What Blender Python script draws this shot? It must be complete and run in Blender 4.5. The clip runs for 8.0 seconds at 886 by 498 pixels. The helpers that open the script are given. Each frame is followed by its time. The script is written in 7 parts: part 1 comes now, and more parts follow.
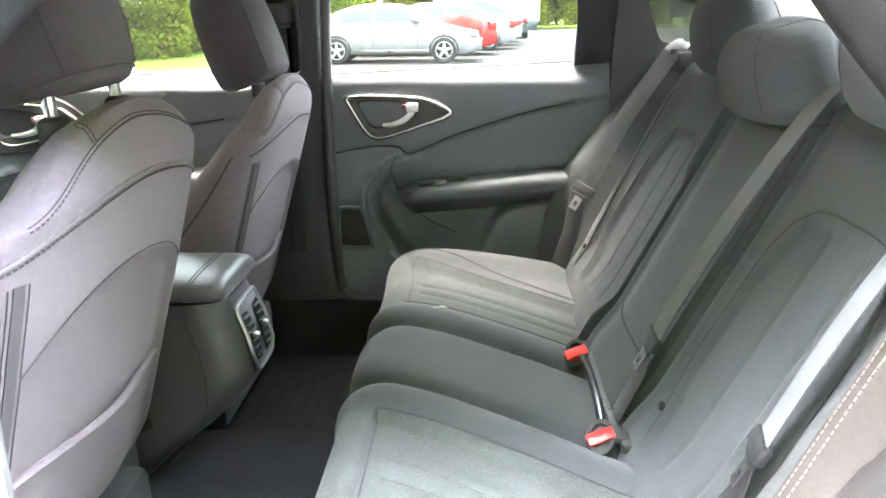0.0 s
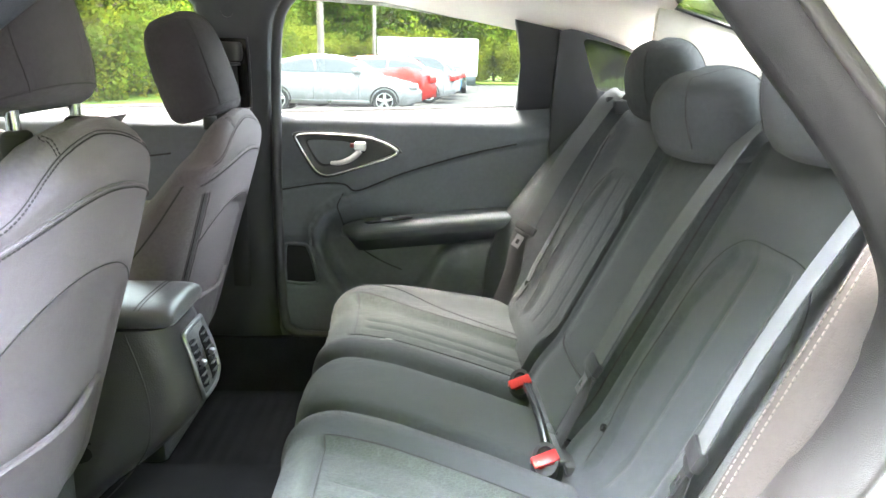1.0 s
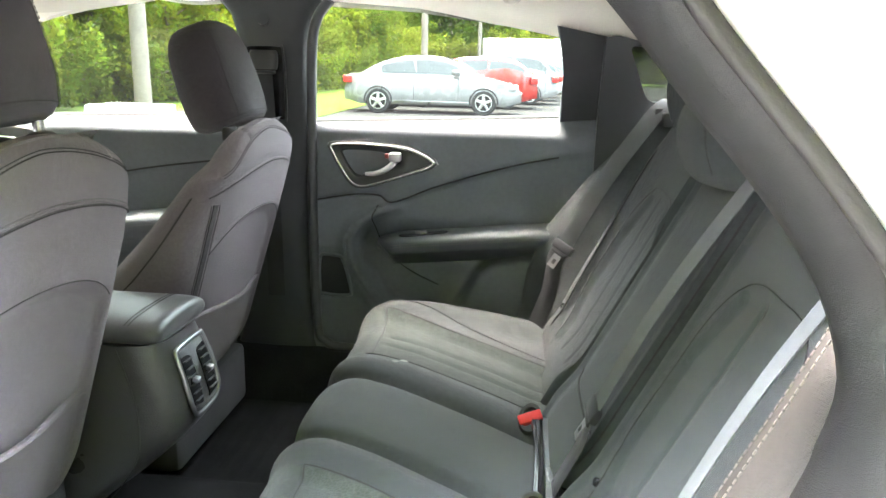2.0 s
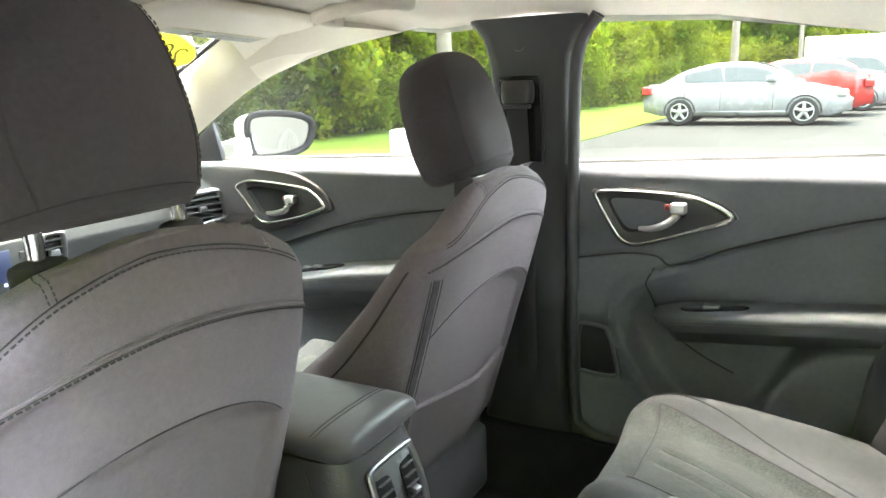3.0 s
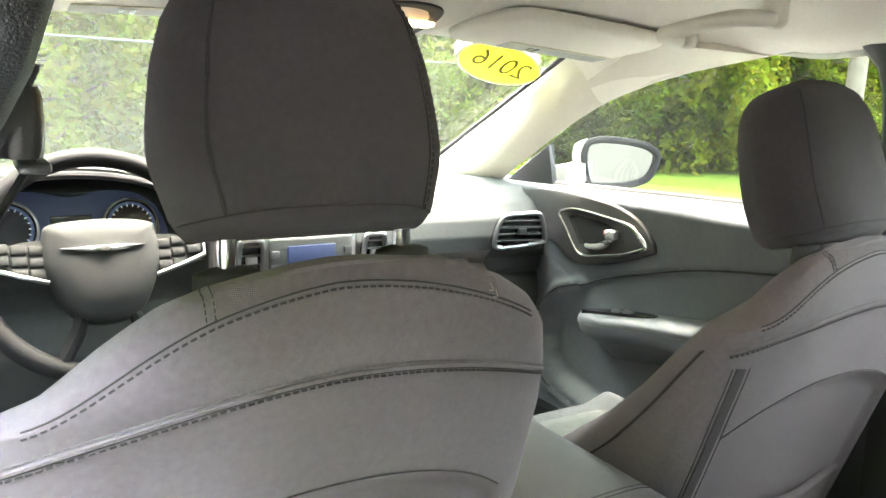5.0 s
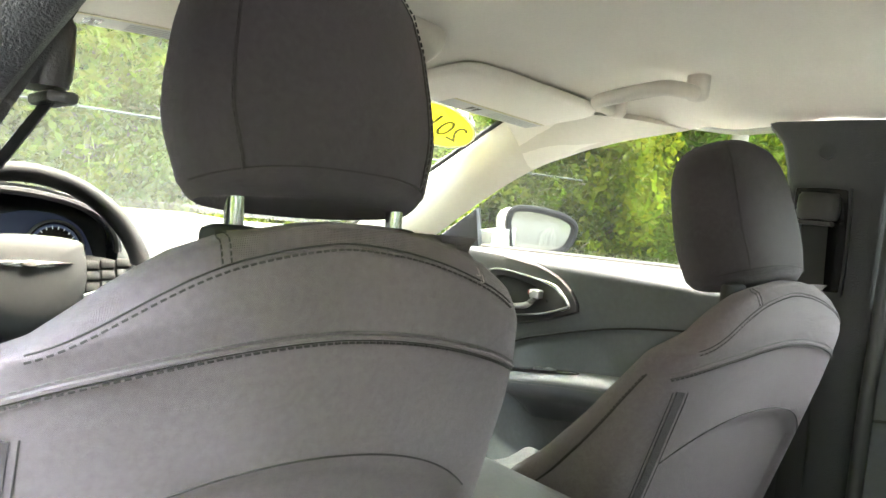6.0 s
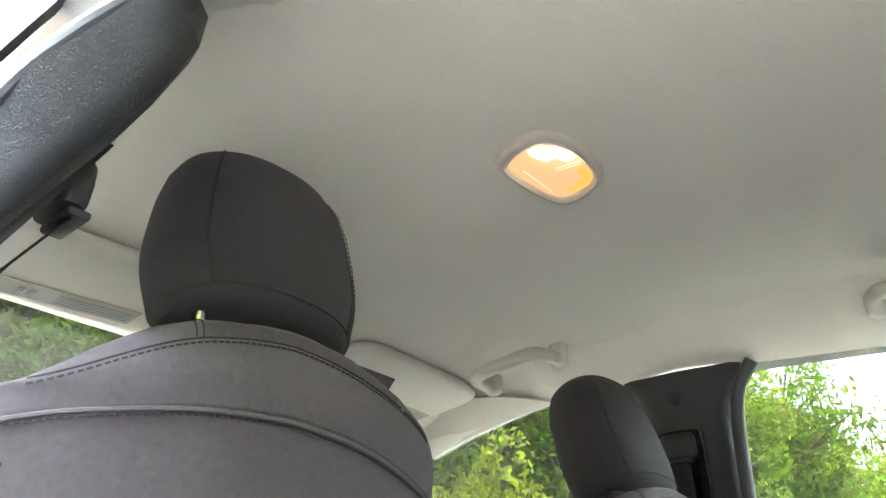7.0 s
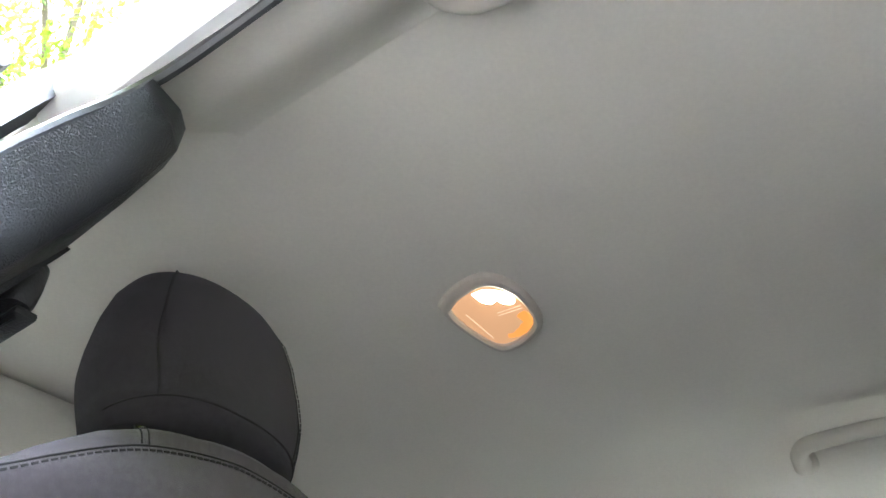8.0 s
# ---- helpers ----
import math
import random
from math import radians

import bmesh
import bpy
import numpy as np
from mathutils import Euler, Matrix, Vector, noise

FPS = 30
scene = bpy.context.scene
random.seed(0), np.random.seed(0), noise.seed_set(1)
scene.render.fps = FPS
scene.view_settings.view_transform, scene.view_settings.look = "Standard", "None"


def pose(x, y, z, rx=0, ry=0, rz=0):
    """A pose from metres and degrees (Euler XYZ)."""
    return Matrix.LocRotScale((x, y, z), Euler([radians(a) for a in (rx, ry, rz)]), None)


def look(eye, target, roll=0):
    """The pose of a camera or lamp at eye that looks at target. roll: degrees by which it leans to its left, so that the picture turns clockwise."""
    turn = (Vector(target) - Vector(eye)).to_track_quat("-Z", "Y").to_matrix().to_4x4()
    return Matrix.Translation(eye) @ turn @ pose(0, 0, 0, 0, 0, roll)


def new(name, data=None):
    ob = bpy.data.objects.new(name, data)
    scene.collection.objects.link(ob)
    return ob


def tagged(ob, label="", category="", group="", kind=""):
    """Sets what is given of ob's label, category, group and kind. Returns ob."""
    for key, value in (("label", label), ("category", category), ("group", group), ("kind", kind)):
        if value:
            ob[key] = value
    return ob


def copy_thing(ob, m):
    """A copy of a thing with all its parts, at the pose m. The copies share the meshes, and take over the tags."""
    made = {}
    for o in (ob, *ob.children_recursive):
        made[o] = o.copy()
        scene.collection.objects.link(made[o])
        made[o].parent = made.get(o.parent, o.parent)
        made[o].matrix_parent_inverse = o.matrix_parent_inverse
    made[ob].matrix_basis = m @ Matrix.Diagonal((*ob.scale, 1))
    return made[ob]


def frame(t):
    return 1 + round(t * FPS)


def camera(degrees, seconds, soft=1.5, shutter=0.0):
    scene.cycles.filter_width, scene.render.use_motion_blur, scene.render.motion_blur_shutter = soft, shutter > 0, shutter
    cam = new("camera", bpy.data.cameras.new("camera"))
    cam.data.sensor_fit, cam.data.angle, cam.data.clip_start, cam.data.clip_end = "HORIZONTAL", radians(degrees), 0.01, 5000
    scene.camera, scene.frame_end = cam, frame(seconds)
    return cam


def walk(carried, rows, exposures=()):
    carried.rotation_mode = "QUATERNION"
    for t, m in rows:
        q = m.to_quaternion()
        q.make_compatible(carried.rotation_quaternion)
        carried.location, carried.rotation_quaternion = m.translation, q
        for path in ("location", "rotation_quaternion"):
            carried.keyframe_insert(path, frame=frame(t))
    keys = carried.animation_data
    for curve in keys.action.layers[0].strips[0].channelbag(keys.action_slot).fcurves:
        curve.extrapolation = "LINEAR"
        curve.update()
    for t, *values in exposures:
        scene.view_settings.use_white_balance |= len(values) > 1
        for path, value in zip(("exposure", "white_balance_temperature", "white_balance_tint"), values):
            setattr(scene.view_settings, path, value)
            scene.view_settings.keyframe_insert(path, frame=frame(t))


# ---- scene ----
cam = camera(62.0, 8.0)
PATH = [
    (0, (0.567, -1.198, 1.108), (0.464, 0.704, 0.496), -0.7),
    (0.5, (0.544, -1.234, 1.085), (0.574, 0.692, 0.545), 0.2),
    (1, (0.547, -1.244, 1.083), (0.613, 0.697, 0.604), 1.3),
    (1.2, (0.556, -1.242, 1.08), (0.608, 0.702, 0.611), 1.5),
    (2.3, (0.743, -1.061, 1.111), (0.358, 0.838, 0.616), 0.7),
    (2.5, (0.726, -0.982, 1.11), (0.197, 0.882, 0.614), 0.1),
    (3, (0.681, -0.774, 1.136), (-0.274, 0.926, 0.692), -2.0),
    (3.5, (0.652, -0.636, 1.132), (-0.674, 0.807, 0.733), -2.5),
    (4, (0.646, -0.592, 1.132), (-0.906, 0.612, 0.758), -1.2),
    (4.5, (0.657, -0.58, 1.137), (-0.987, 0.495, 0.76), 0.7),
    (4.7, (0.652, -0.578, 1.133), (-1.007, 0.474, 0.758), 1.5),
    (5.8, (0.633, -0.641, 1.102), (-0.935, 0.561, 0.788), 6.3),
    (6, (0.631, -0.664, 1.036), (-0.89, 0.63, 0.925), 6.3),
    (6.2, (0.658, -0.683, 0.954), (-0.822, 0.659, 1.047), 5.5),
    (6.5, (0.651, -0.7, 0.853), (-0.711, 0.708, 1.255), 3.3),
    (7, (0.684, -0.745, 0.775), (-0.496, 0.578, 1.702), 1.5),
    (7.3, (0.641, -0.745, 0.752), (-0.33, 0.522, 1.957), -0.0),
    (7.5, (0.638, -0.745, 0.737), (-0.270, 0.501, 2.011), -0.8),
    (8, (0.632, -0.745, 0.71), (-0.18, 0.481, 2.066), -2.2),
]
LIGHT = [(0.0, 7.28, 6300, 9), (1.0, 7.12, 6200, 7), (2.5, 7.0, 6400, 6), (3.5, 6.97, 6550, 4), (4.5, 7.0, 6600, 3), (6.0, 6.85, 6700, 2), (6.5, 6.8, 6800, 1), (7.0, 6.35, 6350, 4), (8.0, 5.82, 5950, 7)]
walk(cam, [(t, look(eye, target, roll)) for t, eye, target, roll in PATH], LIGHT)

# ---- world, sun, exposure ----
world = bpy.data.worlds.new("sky")
scene.world = world
world.use_nodes = True
wn = world.node_tree
sky = wn.nodes.new("ShaderNodeTexSky")
sky.sky_type, sky.sun_disc = "NISHITA", False
sky.sun_elevation, sky.sun_rotation = radians(74), radians(305)
sky.air_density, sky.dust_density, sky.ozone_density = 1.0, 6.0, 0.5
wn.links.new(sky.outputs[0], wn.nodes["Background"].inputs[0])
wn.nodes["Background"].inputs[1].default_value = 0.15
sun_data = bpy.data.lights.new("sun", "SUN")
sun_data.energy, sun_data.angle, sun_data.color = 1.5, radians(178), (1.0, 0.98, 0.95)
sun = new("sun", sun_data)
sun.matrix_world = look((-1.1, 0.8, 4.8), (0, 0, 0))


# ---- materials ----
def tree_of(name):
    m = bpy.data.materials.new(name)
    m.use_nodes = True
    return m, m.node_tree.nodes, m.node_tree.links, m.node_tree.nodes["Principled BSDF"]


def surface(name, col, rough=0.6, metal=0.0, var=0.2, big=6.0, small=90.0, bump=0.15, bump_scale=500.0, weave=0.0,
            sheen=0.0, coat=0.0, piece=0.0, spec=0.5, weave_scale=1650.0, crack=0.0, crease=0.0, twill=0.0):
    """Two scales of colour change, rougher and smoother places, fine relief, and a weave for cloth."""
    m, n, k, p = tree_of(name)
    co = n.new("ShaderNodeTexCoord")
    a, b, c = (n.new("ShaderNodeTexNoise") for _ in range(3))
    for t, s, d in ((a, big, 4), (b, small, 3), (c, bump_scale, 3)):
        t.inputs["Scale"].default_value, t.inputs["Detail"].default_value = s, d
        k.new(co.outputs["Object"], t.inputs["Vector"])
    mix = n.new("ShaderNodeMix")
    mix.data_type = "FLOAT"
    mix.inputs[0].default_value = 0.4
    k.new(a.outputs["Fac"], mix.inputs[2])
    k.new(b.outputs["Fac"], mix.inputs[3])
    ramp = n.new("ShaderNodeMapRange")
    for i, v in zip((1, 2, 3, 4), (0.3, 0.7, 1 - var, 1 + var)):
        ramp.inputs[i].default_value = v
    k.new(mix.outputs[0], ramp.inputs[0])
    value = ramp.outputs[0]
    crackle = ribs = None
    if twill:
        tw, tr, tm = n.new("ShaderNodeTexWave"), n.new("ShaderNodeMapRange"), n.new("ShaderNodeMath")
        tw.wave_type, tw.bands_direction = "BANDS", "DIAGONAL"
        for key, v in (("Scale", 430.0), ("Distortion", 5.0), ("Detail", 3.0), ("Detail Scale", 3.0)):
            tw.inputs[key].default_value = v
        k.new(co.outputs["Object"], tw.inputs["Vector"])
        tr.inputs[3].default_value, tr.inputs[4].default_value = 1 - twill, 1 + twill
        k.new(tw.outputs["Fac"], tr.inputs[0])
        tm.operation = "MULTIPLY"
        k.new(value, tm.inputs[0])
        k.new(tr.outputs[0], tm.inputs[1])
        value, ribs = tm.outputs[0], tw.outputs["Fac"]
    if crack:
        vo, vr, vm = n.new("ShaderNodeTexVoronoi"), n.new("ShaderNodeMapRange"), n.new("ShaderNodeMath")
        vo.feature = "DISTANCE_TO_EDGE"
        vo.inputs["Scale"].default_value = 330.0
        warp = n.new("ShaderNodeVectorMath")
        warp.operation = "MULTIPLY"
        warp.inputs[1].default_value = (0.38, 1.0, 0.38)
        k.new(co.outputs["Object"], warp.inputs[0])
        k.new(warp.outputs[0], vo.inputs["Vector"])
        vr.inputs[2].default_value, vr.inputs[3].default_value, vr.inputs[4].default_value = 0.14, 1 + crack, 1 - 0.25 * crack
        k.new(vo.outputs["Distance"], vr.inputs[0])
        vm.operation = "MULTIPLY"
        k.new(value, vm.inputs[0])
        k.new(vr.outputs[0], vm.inputs[1])
        value, crackle = vm.outputs[0], vr.outputs[0]
    if piece:
        info = n.new("ShaderNodeObjectInfo")
        r2 = n.new("ShaderNodeMapRange")
        r2.inputs[3].default_value, r2.inputs[4].default_value = 1 - piece, 1 + piece
        k.new(info.outputs["Random"], r2.inputs[0])
        mul = n.new("ShaderNodeMath")
        mul.operation = "MULTIPLY"
        k.new(value, mul.inputs[0])
        k.new(r2.outputs[0], mul.inputs[1])
        value = mul.outputs[0]
    tint = n.new("ShaderNodeVectorMath")
    tint.operation = "SCALE"
    tint.inputs[0].default_value = col
    k.new(value, tint.inputs["Scale"])
    k.new(tint.outputs[0], p.inputs["Base Color"])
    rr = n.new("ShaderNodeMapRange")
    rr.inputs[1].default_value, rr.inputs[2].default_value = 0.3, 0.7
    rr.inputs[3].default_value, rr.inputs[4].default_value = max(0.02, rough - 0.08), min(1, rough + 0.08)
    k.new(a.outputs["Fac"], rr.inputs[0])
    k.new(rr.outputs[0], p.inputs["Roughness"])
    p.inputs["Metallic"].default_value = metal
    p.inputs["Specular IOR Level"].default_value = spec
    p.inputs["Sheen Weight"].default_value = sheen
    p.inputs["Sheen Roughness"].default_value = 0.4
    p.inputs["Coat Weight"].default_value = coat
    height = crackle or ribs or c.outputs["Fac"]
    if weave:
        w1, w2 = n.new("ShaderNodeTexWave"), n.new("ShaderNodeTexWave")
        for w, axis in ((w1, "Y"), (w2, "Z")):
            w.wave_type, w.bands_direction = "BANDS", axis
            w.inputs["Scale"].default_value, w.inputs["Distortion"].default_value = weave_scale / 6.28, 1.0
            k.new(co.outputs["Object"], w.inputs["Vector"])
        add = n.new("ShaderNodeMath")
        add.operation = "MULTIPLY_ADD"
        add.inputs[1].default_value = weave
        k.new(w1.outputs["Fac"], add.inputs[0])
        k.new(height, add.inputs[2])
        add2 = n.new("ShaderNodeMath")
        add2.operation = "MULTIPLY_ADD"
        add2.inputs[1].default_value = weave
        k.new(w2.outputs["Fac"], add2.inputs[0])
        k.new(add.outputs[0], add2.inputs[2])
        height = add2.outputs[0]
    if crease:
        cr, add3 = n.new("ShaderNodeTexNoise"), n.new("ShaderNodeMath")
        cr.inputs["Scale"].default_value, cr.inputs["Detail"].default_value = 17.0, 2
        k.new(co.outputs["Object"], cr.inputs["Vector"])
        add3.operation, add3.inputs[1].default_value = "MULTIPLY_ADD", crease
        k.new(cr.outputs["Fac"], add3.inputs[0])
        k.new(height, add3.inputs[2])
        height = add3.outputs[0]
    bp = n.new("ShaderNodeBump")
    bp.inputs["Strength"].default_value, bp.inputs["Distance"].default_value = bump, 0.002
    k.new(height, bp.inputs["Height"])
    k.new(bp.outputs[0], p.inputs["Normal"])
    return m


def clear(name, tint=(1, 1, 1), gloss=0.03, film=0.001):
    """A thin pane: light goes straight through, with a faint mirror by Fresnel and a thin scattering film that stands
    in for hazy reflections.
    """
    m, n, k, p = tree_of(name)
    n.remove(p)
    tr, gl, mx, fr, mu, pw, tl, mf = (n.new("ShaderNode" + s) for s in ("BsdfTransparent", "BsdfGlossy", "MixShader", "LayerWeight", "Math", "Math", "BsdfTranslucent", "MixShader"))
    tr.inputs[0].default_value = (*tint, 1)
    tl.inputs[0].default_value = (0.75, 0.75, 0.72, 1)
    mf.inputs[0].default_value = film
    gl.inputs["Roughness"].default_value = 0.03
    fr.inputs[0].default_value = 0.5
    pw.operation, pw.inputs[1].default_value = "POWER", 4.0
    mu.operation, mu.inputs[1].default_value, mu.inputs[2].default_value = "MULTIPLY_ADD", 0.5, gloss
    k.new(fr.outputs["Facing"], pw.inputs[0])
    k.new(pw.outputs[0], mu.inputs[0])
    k.new(mu.outputs[0], mx.inputs[0])
    k.new(tr.outputs[0], mf.inputs[1])
    k.new(tl.outputs[0], mf.inputs[2])
    k.new(mf.outputs[0], mx.inputs[1])
    k.new(gl.outputs[0], mx.inputs[2])
    k.new(mx.outputs[0], n["Material Output"].inputs[0])
    return m


def glow(name, col, power):
    m, n, k, p = tree_of(name)
    p.inputs["Base Color"].default_value = (*col, 1)
    p.inputs["Emission Color"].default_value = (*col, 1)
    p.inputs["Emission Strength"].default_value = power * 0.09
    return m


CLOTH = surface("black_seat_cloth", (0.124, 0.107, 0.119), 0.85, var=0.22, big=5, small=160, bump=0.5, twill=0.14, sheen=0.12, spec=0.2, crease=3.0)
CLOTH_REAR = surface("charcoal_bench_cloth", (0.050, 0.054, 0.057), 0.85, var=0.25, big=5, small=140, bump=0.45, twill=0.10, sheen=0.12, spec=0.2, crease=3.0)
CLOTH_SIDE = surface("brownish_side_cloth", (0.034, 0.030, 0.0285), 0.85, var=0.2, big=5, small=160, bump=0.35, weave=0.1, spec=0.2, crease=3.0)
GRAINED = surface("black_grained_trim", (0.018, 0.0168, 0.0168), 0.45, var=0.25, bump=0.35, bump_scale=1000, spec=0.5)
LEVER = surface("satin_silver_lever", (0.55, 0.55, 0.55), 0.32, metal=0.7, var=0.06, bump=0.02)
INSERT = surface("patterned_seat_insert", (0.057, 0.063, 0.060), 0.85, var=0.25, big=18, small=140, bump=0.5, bump_scale=140, sheen=0.12, crack=0.28, spec=0.2, crease=3.0)
# darker than CLOTH: the restraints' shaded rear faces are put into this colour
CLOTH_HEAD = surface("shade_toned_restraint_cloth", (0.043, 0.038, 0.043), 0.85, var=0.25, big=5, small=160, bump=0.45, twill=0.12, sheen=0.12, spec=0.2, crease=3.0)
TOPCLOTH = surface("patterned_top_cloth", (0.100, 0.086, 0.092), 0.85, var=0.25, big=18, small=140, bump=0.5, bump_scale=140, sheen=0.12, weave=0.3, spec=0.2)
SEAM = surface("seam_shadow_cord", (0.020, 0.018, 0.019), 0.8, var=0.2)
THREAD = surface("grey_stitching", (0.16, 0.15, 0.15), 0.7, var=0.2)
DULLTHREAD = surface("charcoal_stitching", (0.085, 0.082, 0.082), 0.8, var=0.2)
VINYL = surface("black_vinyl", (0.032, 0.031, 0.032), 0.33, var=0.15, bump=0.35, bump_scale=420)
PLASTIC = surface("dark_grey_grained_plastic", (0.050, 0.051, 0.054), 0.42, var=0.15, bump=0.3, bump_scale=700)
DOORPLASTIC = surface("dark_grey_door_plastic", (0.104, 0.113, 0.126), 0.50, var=0.15, bump=0.3, bump_scale=700, spec=0.42)
PLASTIC_GREY = surface("slate_dash_plastic", (0.047, 0.051, 0.051), 0.75, var=0.15, bump=0.25, bump_scale=700, spec=0.2)
PILLARBLACK = surface("black_pillar_plastic", (0.024, 0.0255, 0.029), 0.42, var=0.2, bump=0.9, bump_scale=600, spec=0.6)
ARMREST = surface("soft_grey_armrest", (0.088, 0.096, 0.106), 0.44, var=0.12, bump=0.25, bump_scale=500)
GLOSSBLACK = surface("gloss_black_plastic", (0.012, 0.012, 0.013), 0.2, var=0.2, bump=0.03)
CHROME = surface("bright_chrome", (0.56, 0.56, 0.56), 0.18, metal=1.0, var=0.05, bump=0.02)
SATIN = surface("satin_silver_trim", (0.27, 0.275, 0.28), 0.34, metal=1.0, var=0.06, bump=0.03)
LINER = surface("beige_grey_headliner", (0.74, 0.70, 0.635), 0.95, var=0.06, big=3, small=200, bump=0.2, bump_scale=1200, spec=0.2)
PILLARBEIGE = surface("beige_pillar_plastic", (0.58, 0.54, 0.475), 0.65, var=0.05, bump=0.15, bump_scale=900)
CARPET = surface("black_carpet", (0.018, 0.018, 0.0205), 1.0, var=0.35, big=9, small=300, bump=0.9, bump_scale=900, spec=0.06)
BELT = surface("grey_belt_webbing", (0.108, 0.111, 0.115), 0.85, var=0.1, bump=0.3, weave=0.3, weave_scale=2600, spec=0.25)
DARKBELT = surface("dark_belt_webbing", (0.035, 0.036, 0.038), 0.7, var=0.1, bump=0.5, weave=0.6, weave_scale=2600, spec=0.2)
RED = surface("red_buckle_plastic", (0.62, 0.03, 0.025), 0.35, var=0.1, bump=0.05)
LEATHERETTE = surface("dull_black_plastic", (0.020, 0.020, 0.021), 0.5, var=0.15, bump=0.2, spec=0.25)
DULLRED = surface("dull_red_tab", (0.16, 0.03, 0.028), 0.5, var=0.1, bump=0.05)
RUBBER = surface("black_rubber_seal", (0.02, 0.02, 0.021), 0.7, var=0.2, bump=0.2)
WHITEPAINT = surface("white_car_paint", (0.80, 0.80, 0.79), 0.22, var=0.03, bump=0.02, coat=0.6)
GLASS = clear("window_glass", (0.136, 0.149, 0.132))
SCREEN_GLASS = clear("windscreen_glass", (0.275, 0.310, 0.268), 0.05, 0.002)
MIRROR = surface("mirror_silver", (0.9, 0.9, 0.9), 0.02, metal=1.0, var=0.01, bump=0.0)


# ---- building helpers ----
BASE = {}


def thing(name, base, label, category, group="", kind=""):
    ob = new(name)
    ob.location = base
    ob.empty_display_size = 0.1
    BASE[ob] = Vector(base)
    return tagged(ob, label, category, group, kind)


def mesh_of(name, bm, mat, sharp=38):
    bmesh.ops.recalc_face_normals(bm, faces=bm.faces)
    me = bpy.data.meshes.new(name)
    bm.to_mesh(me)
    bm.free()
    me.materials.append(mat)
    me.shade_smooth()
    me.set_sharp_from_angle(angle=radians(sharp))
    return me


def part(name, bm, mat, parent=None, label="", sharp=38):
    """Links a bmesh, made in world metres, as one mesh under a thing or under a part."""
    ob = new(name, mesh_of(name, bm, mat, sharp))
    if parent:
        ob.parent = parent
        ob.matrix_parent_inverse = Matrix.Translation(-BASE.get(parent, Vector()))
    if label:
        tagged(ob, label)
    return ob


def piece(name, bm, mat, label, category, kind="", group="", sharp=38):
    """A thing, or a piece of the setting, that is a single mesh."""
    return tagged(part(name, bm, mat, None, "", sharp), label, category, group, kind)


def loft(rings, caps=True, closed=True):
    bm = bmesh.new()
    rows = [[bm.verts.new(p) for p in ring] for ring in rings]
    n = len(rows[0])
    for a, b in zip(rows, rows[1:]):
        for i in range(n if closed else n - 1):
            j = (i + 1) % n
            bm.faces.new((a[i], a[j], b[j], b[i]))
    if caps and closed:
        bm.faces.new(rows[0])
        bm.faces.new(rows[-1][::-1])
    return bm


def sheet(f, nu, nv, thick=None):
    """A surface f(u, v), u and v from 0 to 1, as a shell; thick: the way to its back."""
    bm = bmesh.new()
    front = [[bm.verts.new(f(i / nu, j / nv)) for j in range(nv + 1)] for i in range(nu + 1)]
    for i in range(nu):
        for j in range(nv):
            bm.faces.new((front[i][j], front[i + 1][j], front[i + 1][j + 1], front[i][j + 1]))
    if thick is not None:
        t = Vector(thick)
        edge = ([front[i][0] for i in range(nu + 1)] + [front[nu][j] for j in range(1, nv + 1)]
                + [front[i][nv] for i in range(nu - 1, -1, -1)] + [front[0][j] for j in range(nv - 1, 0, -1)])
        rear = [[bm.verts.new(v.co + t) for v in row] for row in front]
        for i in range(nu):
            for j in range(nv):
                bm.faces.new((rear[i][j], rear[i][j + 1], rear[i + 1][j + 1], rear[i + 1][j]))
        back = ([rear[i][0] for i in range(nu + 1)] + [rear[nu][j] for j in range(1, nv + 1)]
                + [rear[i][nv] for i in range(nu - 1, -1, -1)] + [rear[0][j] for j in range(nv - 1, 0, -1)])
        for i in range(len(edge)):
            j = (i + 1) % len(edge)
            bm.faces.new((edge[i], edge[j], back[j], back[i]))
    return bm


def box(x0, x1, y0, y1, z0, z1, bevel=0.004, seg=2, m=None):
    bm = bmesh.new()
    bmesh.ops.create_cube(bm, size=1)
    for v in bm.verts:
        v.co = ((x0 + x1) / 2 + v.co.x * (x1 - x0), (y0 + y1) / 2 + v.co.y * (y1 - y0), (z0 + z1) / 2 + v.co.z * (z1 - z0))
    if bevel:
        bmesh.ops.bevel(bm, geom=bm.edges[:], offset=bevel, segments=seg, affect="EDGES", profile=0.5)
    if m is not None:
        bmesh.ops.transform(bm, matrix=m, verts=bm.verts)
    return bm


def cylinder(a, b, r0, r1=None, n=16, bevel=0.0):
    a, b = Vector(a), Vector(b)
    r1 = r0 if r1 is None else r1
    q = (b - a).to_track_quat("Z", "Y")
    L = (b - a).length
    prof = [(r0 - bevel, 0), (r0, bevel), (r1, L - bevel), (r1 - bevel, L)] if bevel else [(r0, 0), (r1, L)]
    return loft([[a + q @ Vector((r * math.cos(t), r * math.sin(t), h)) for t in (2 * math.pi * i / n for i in range(n))] for r, h in prof])


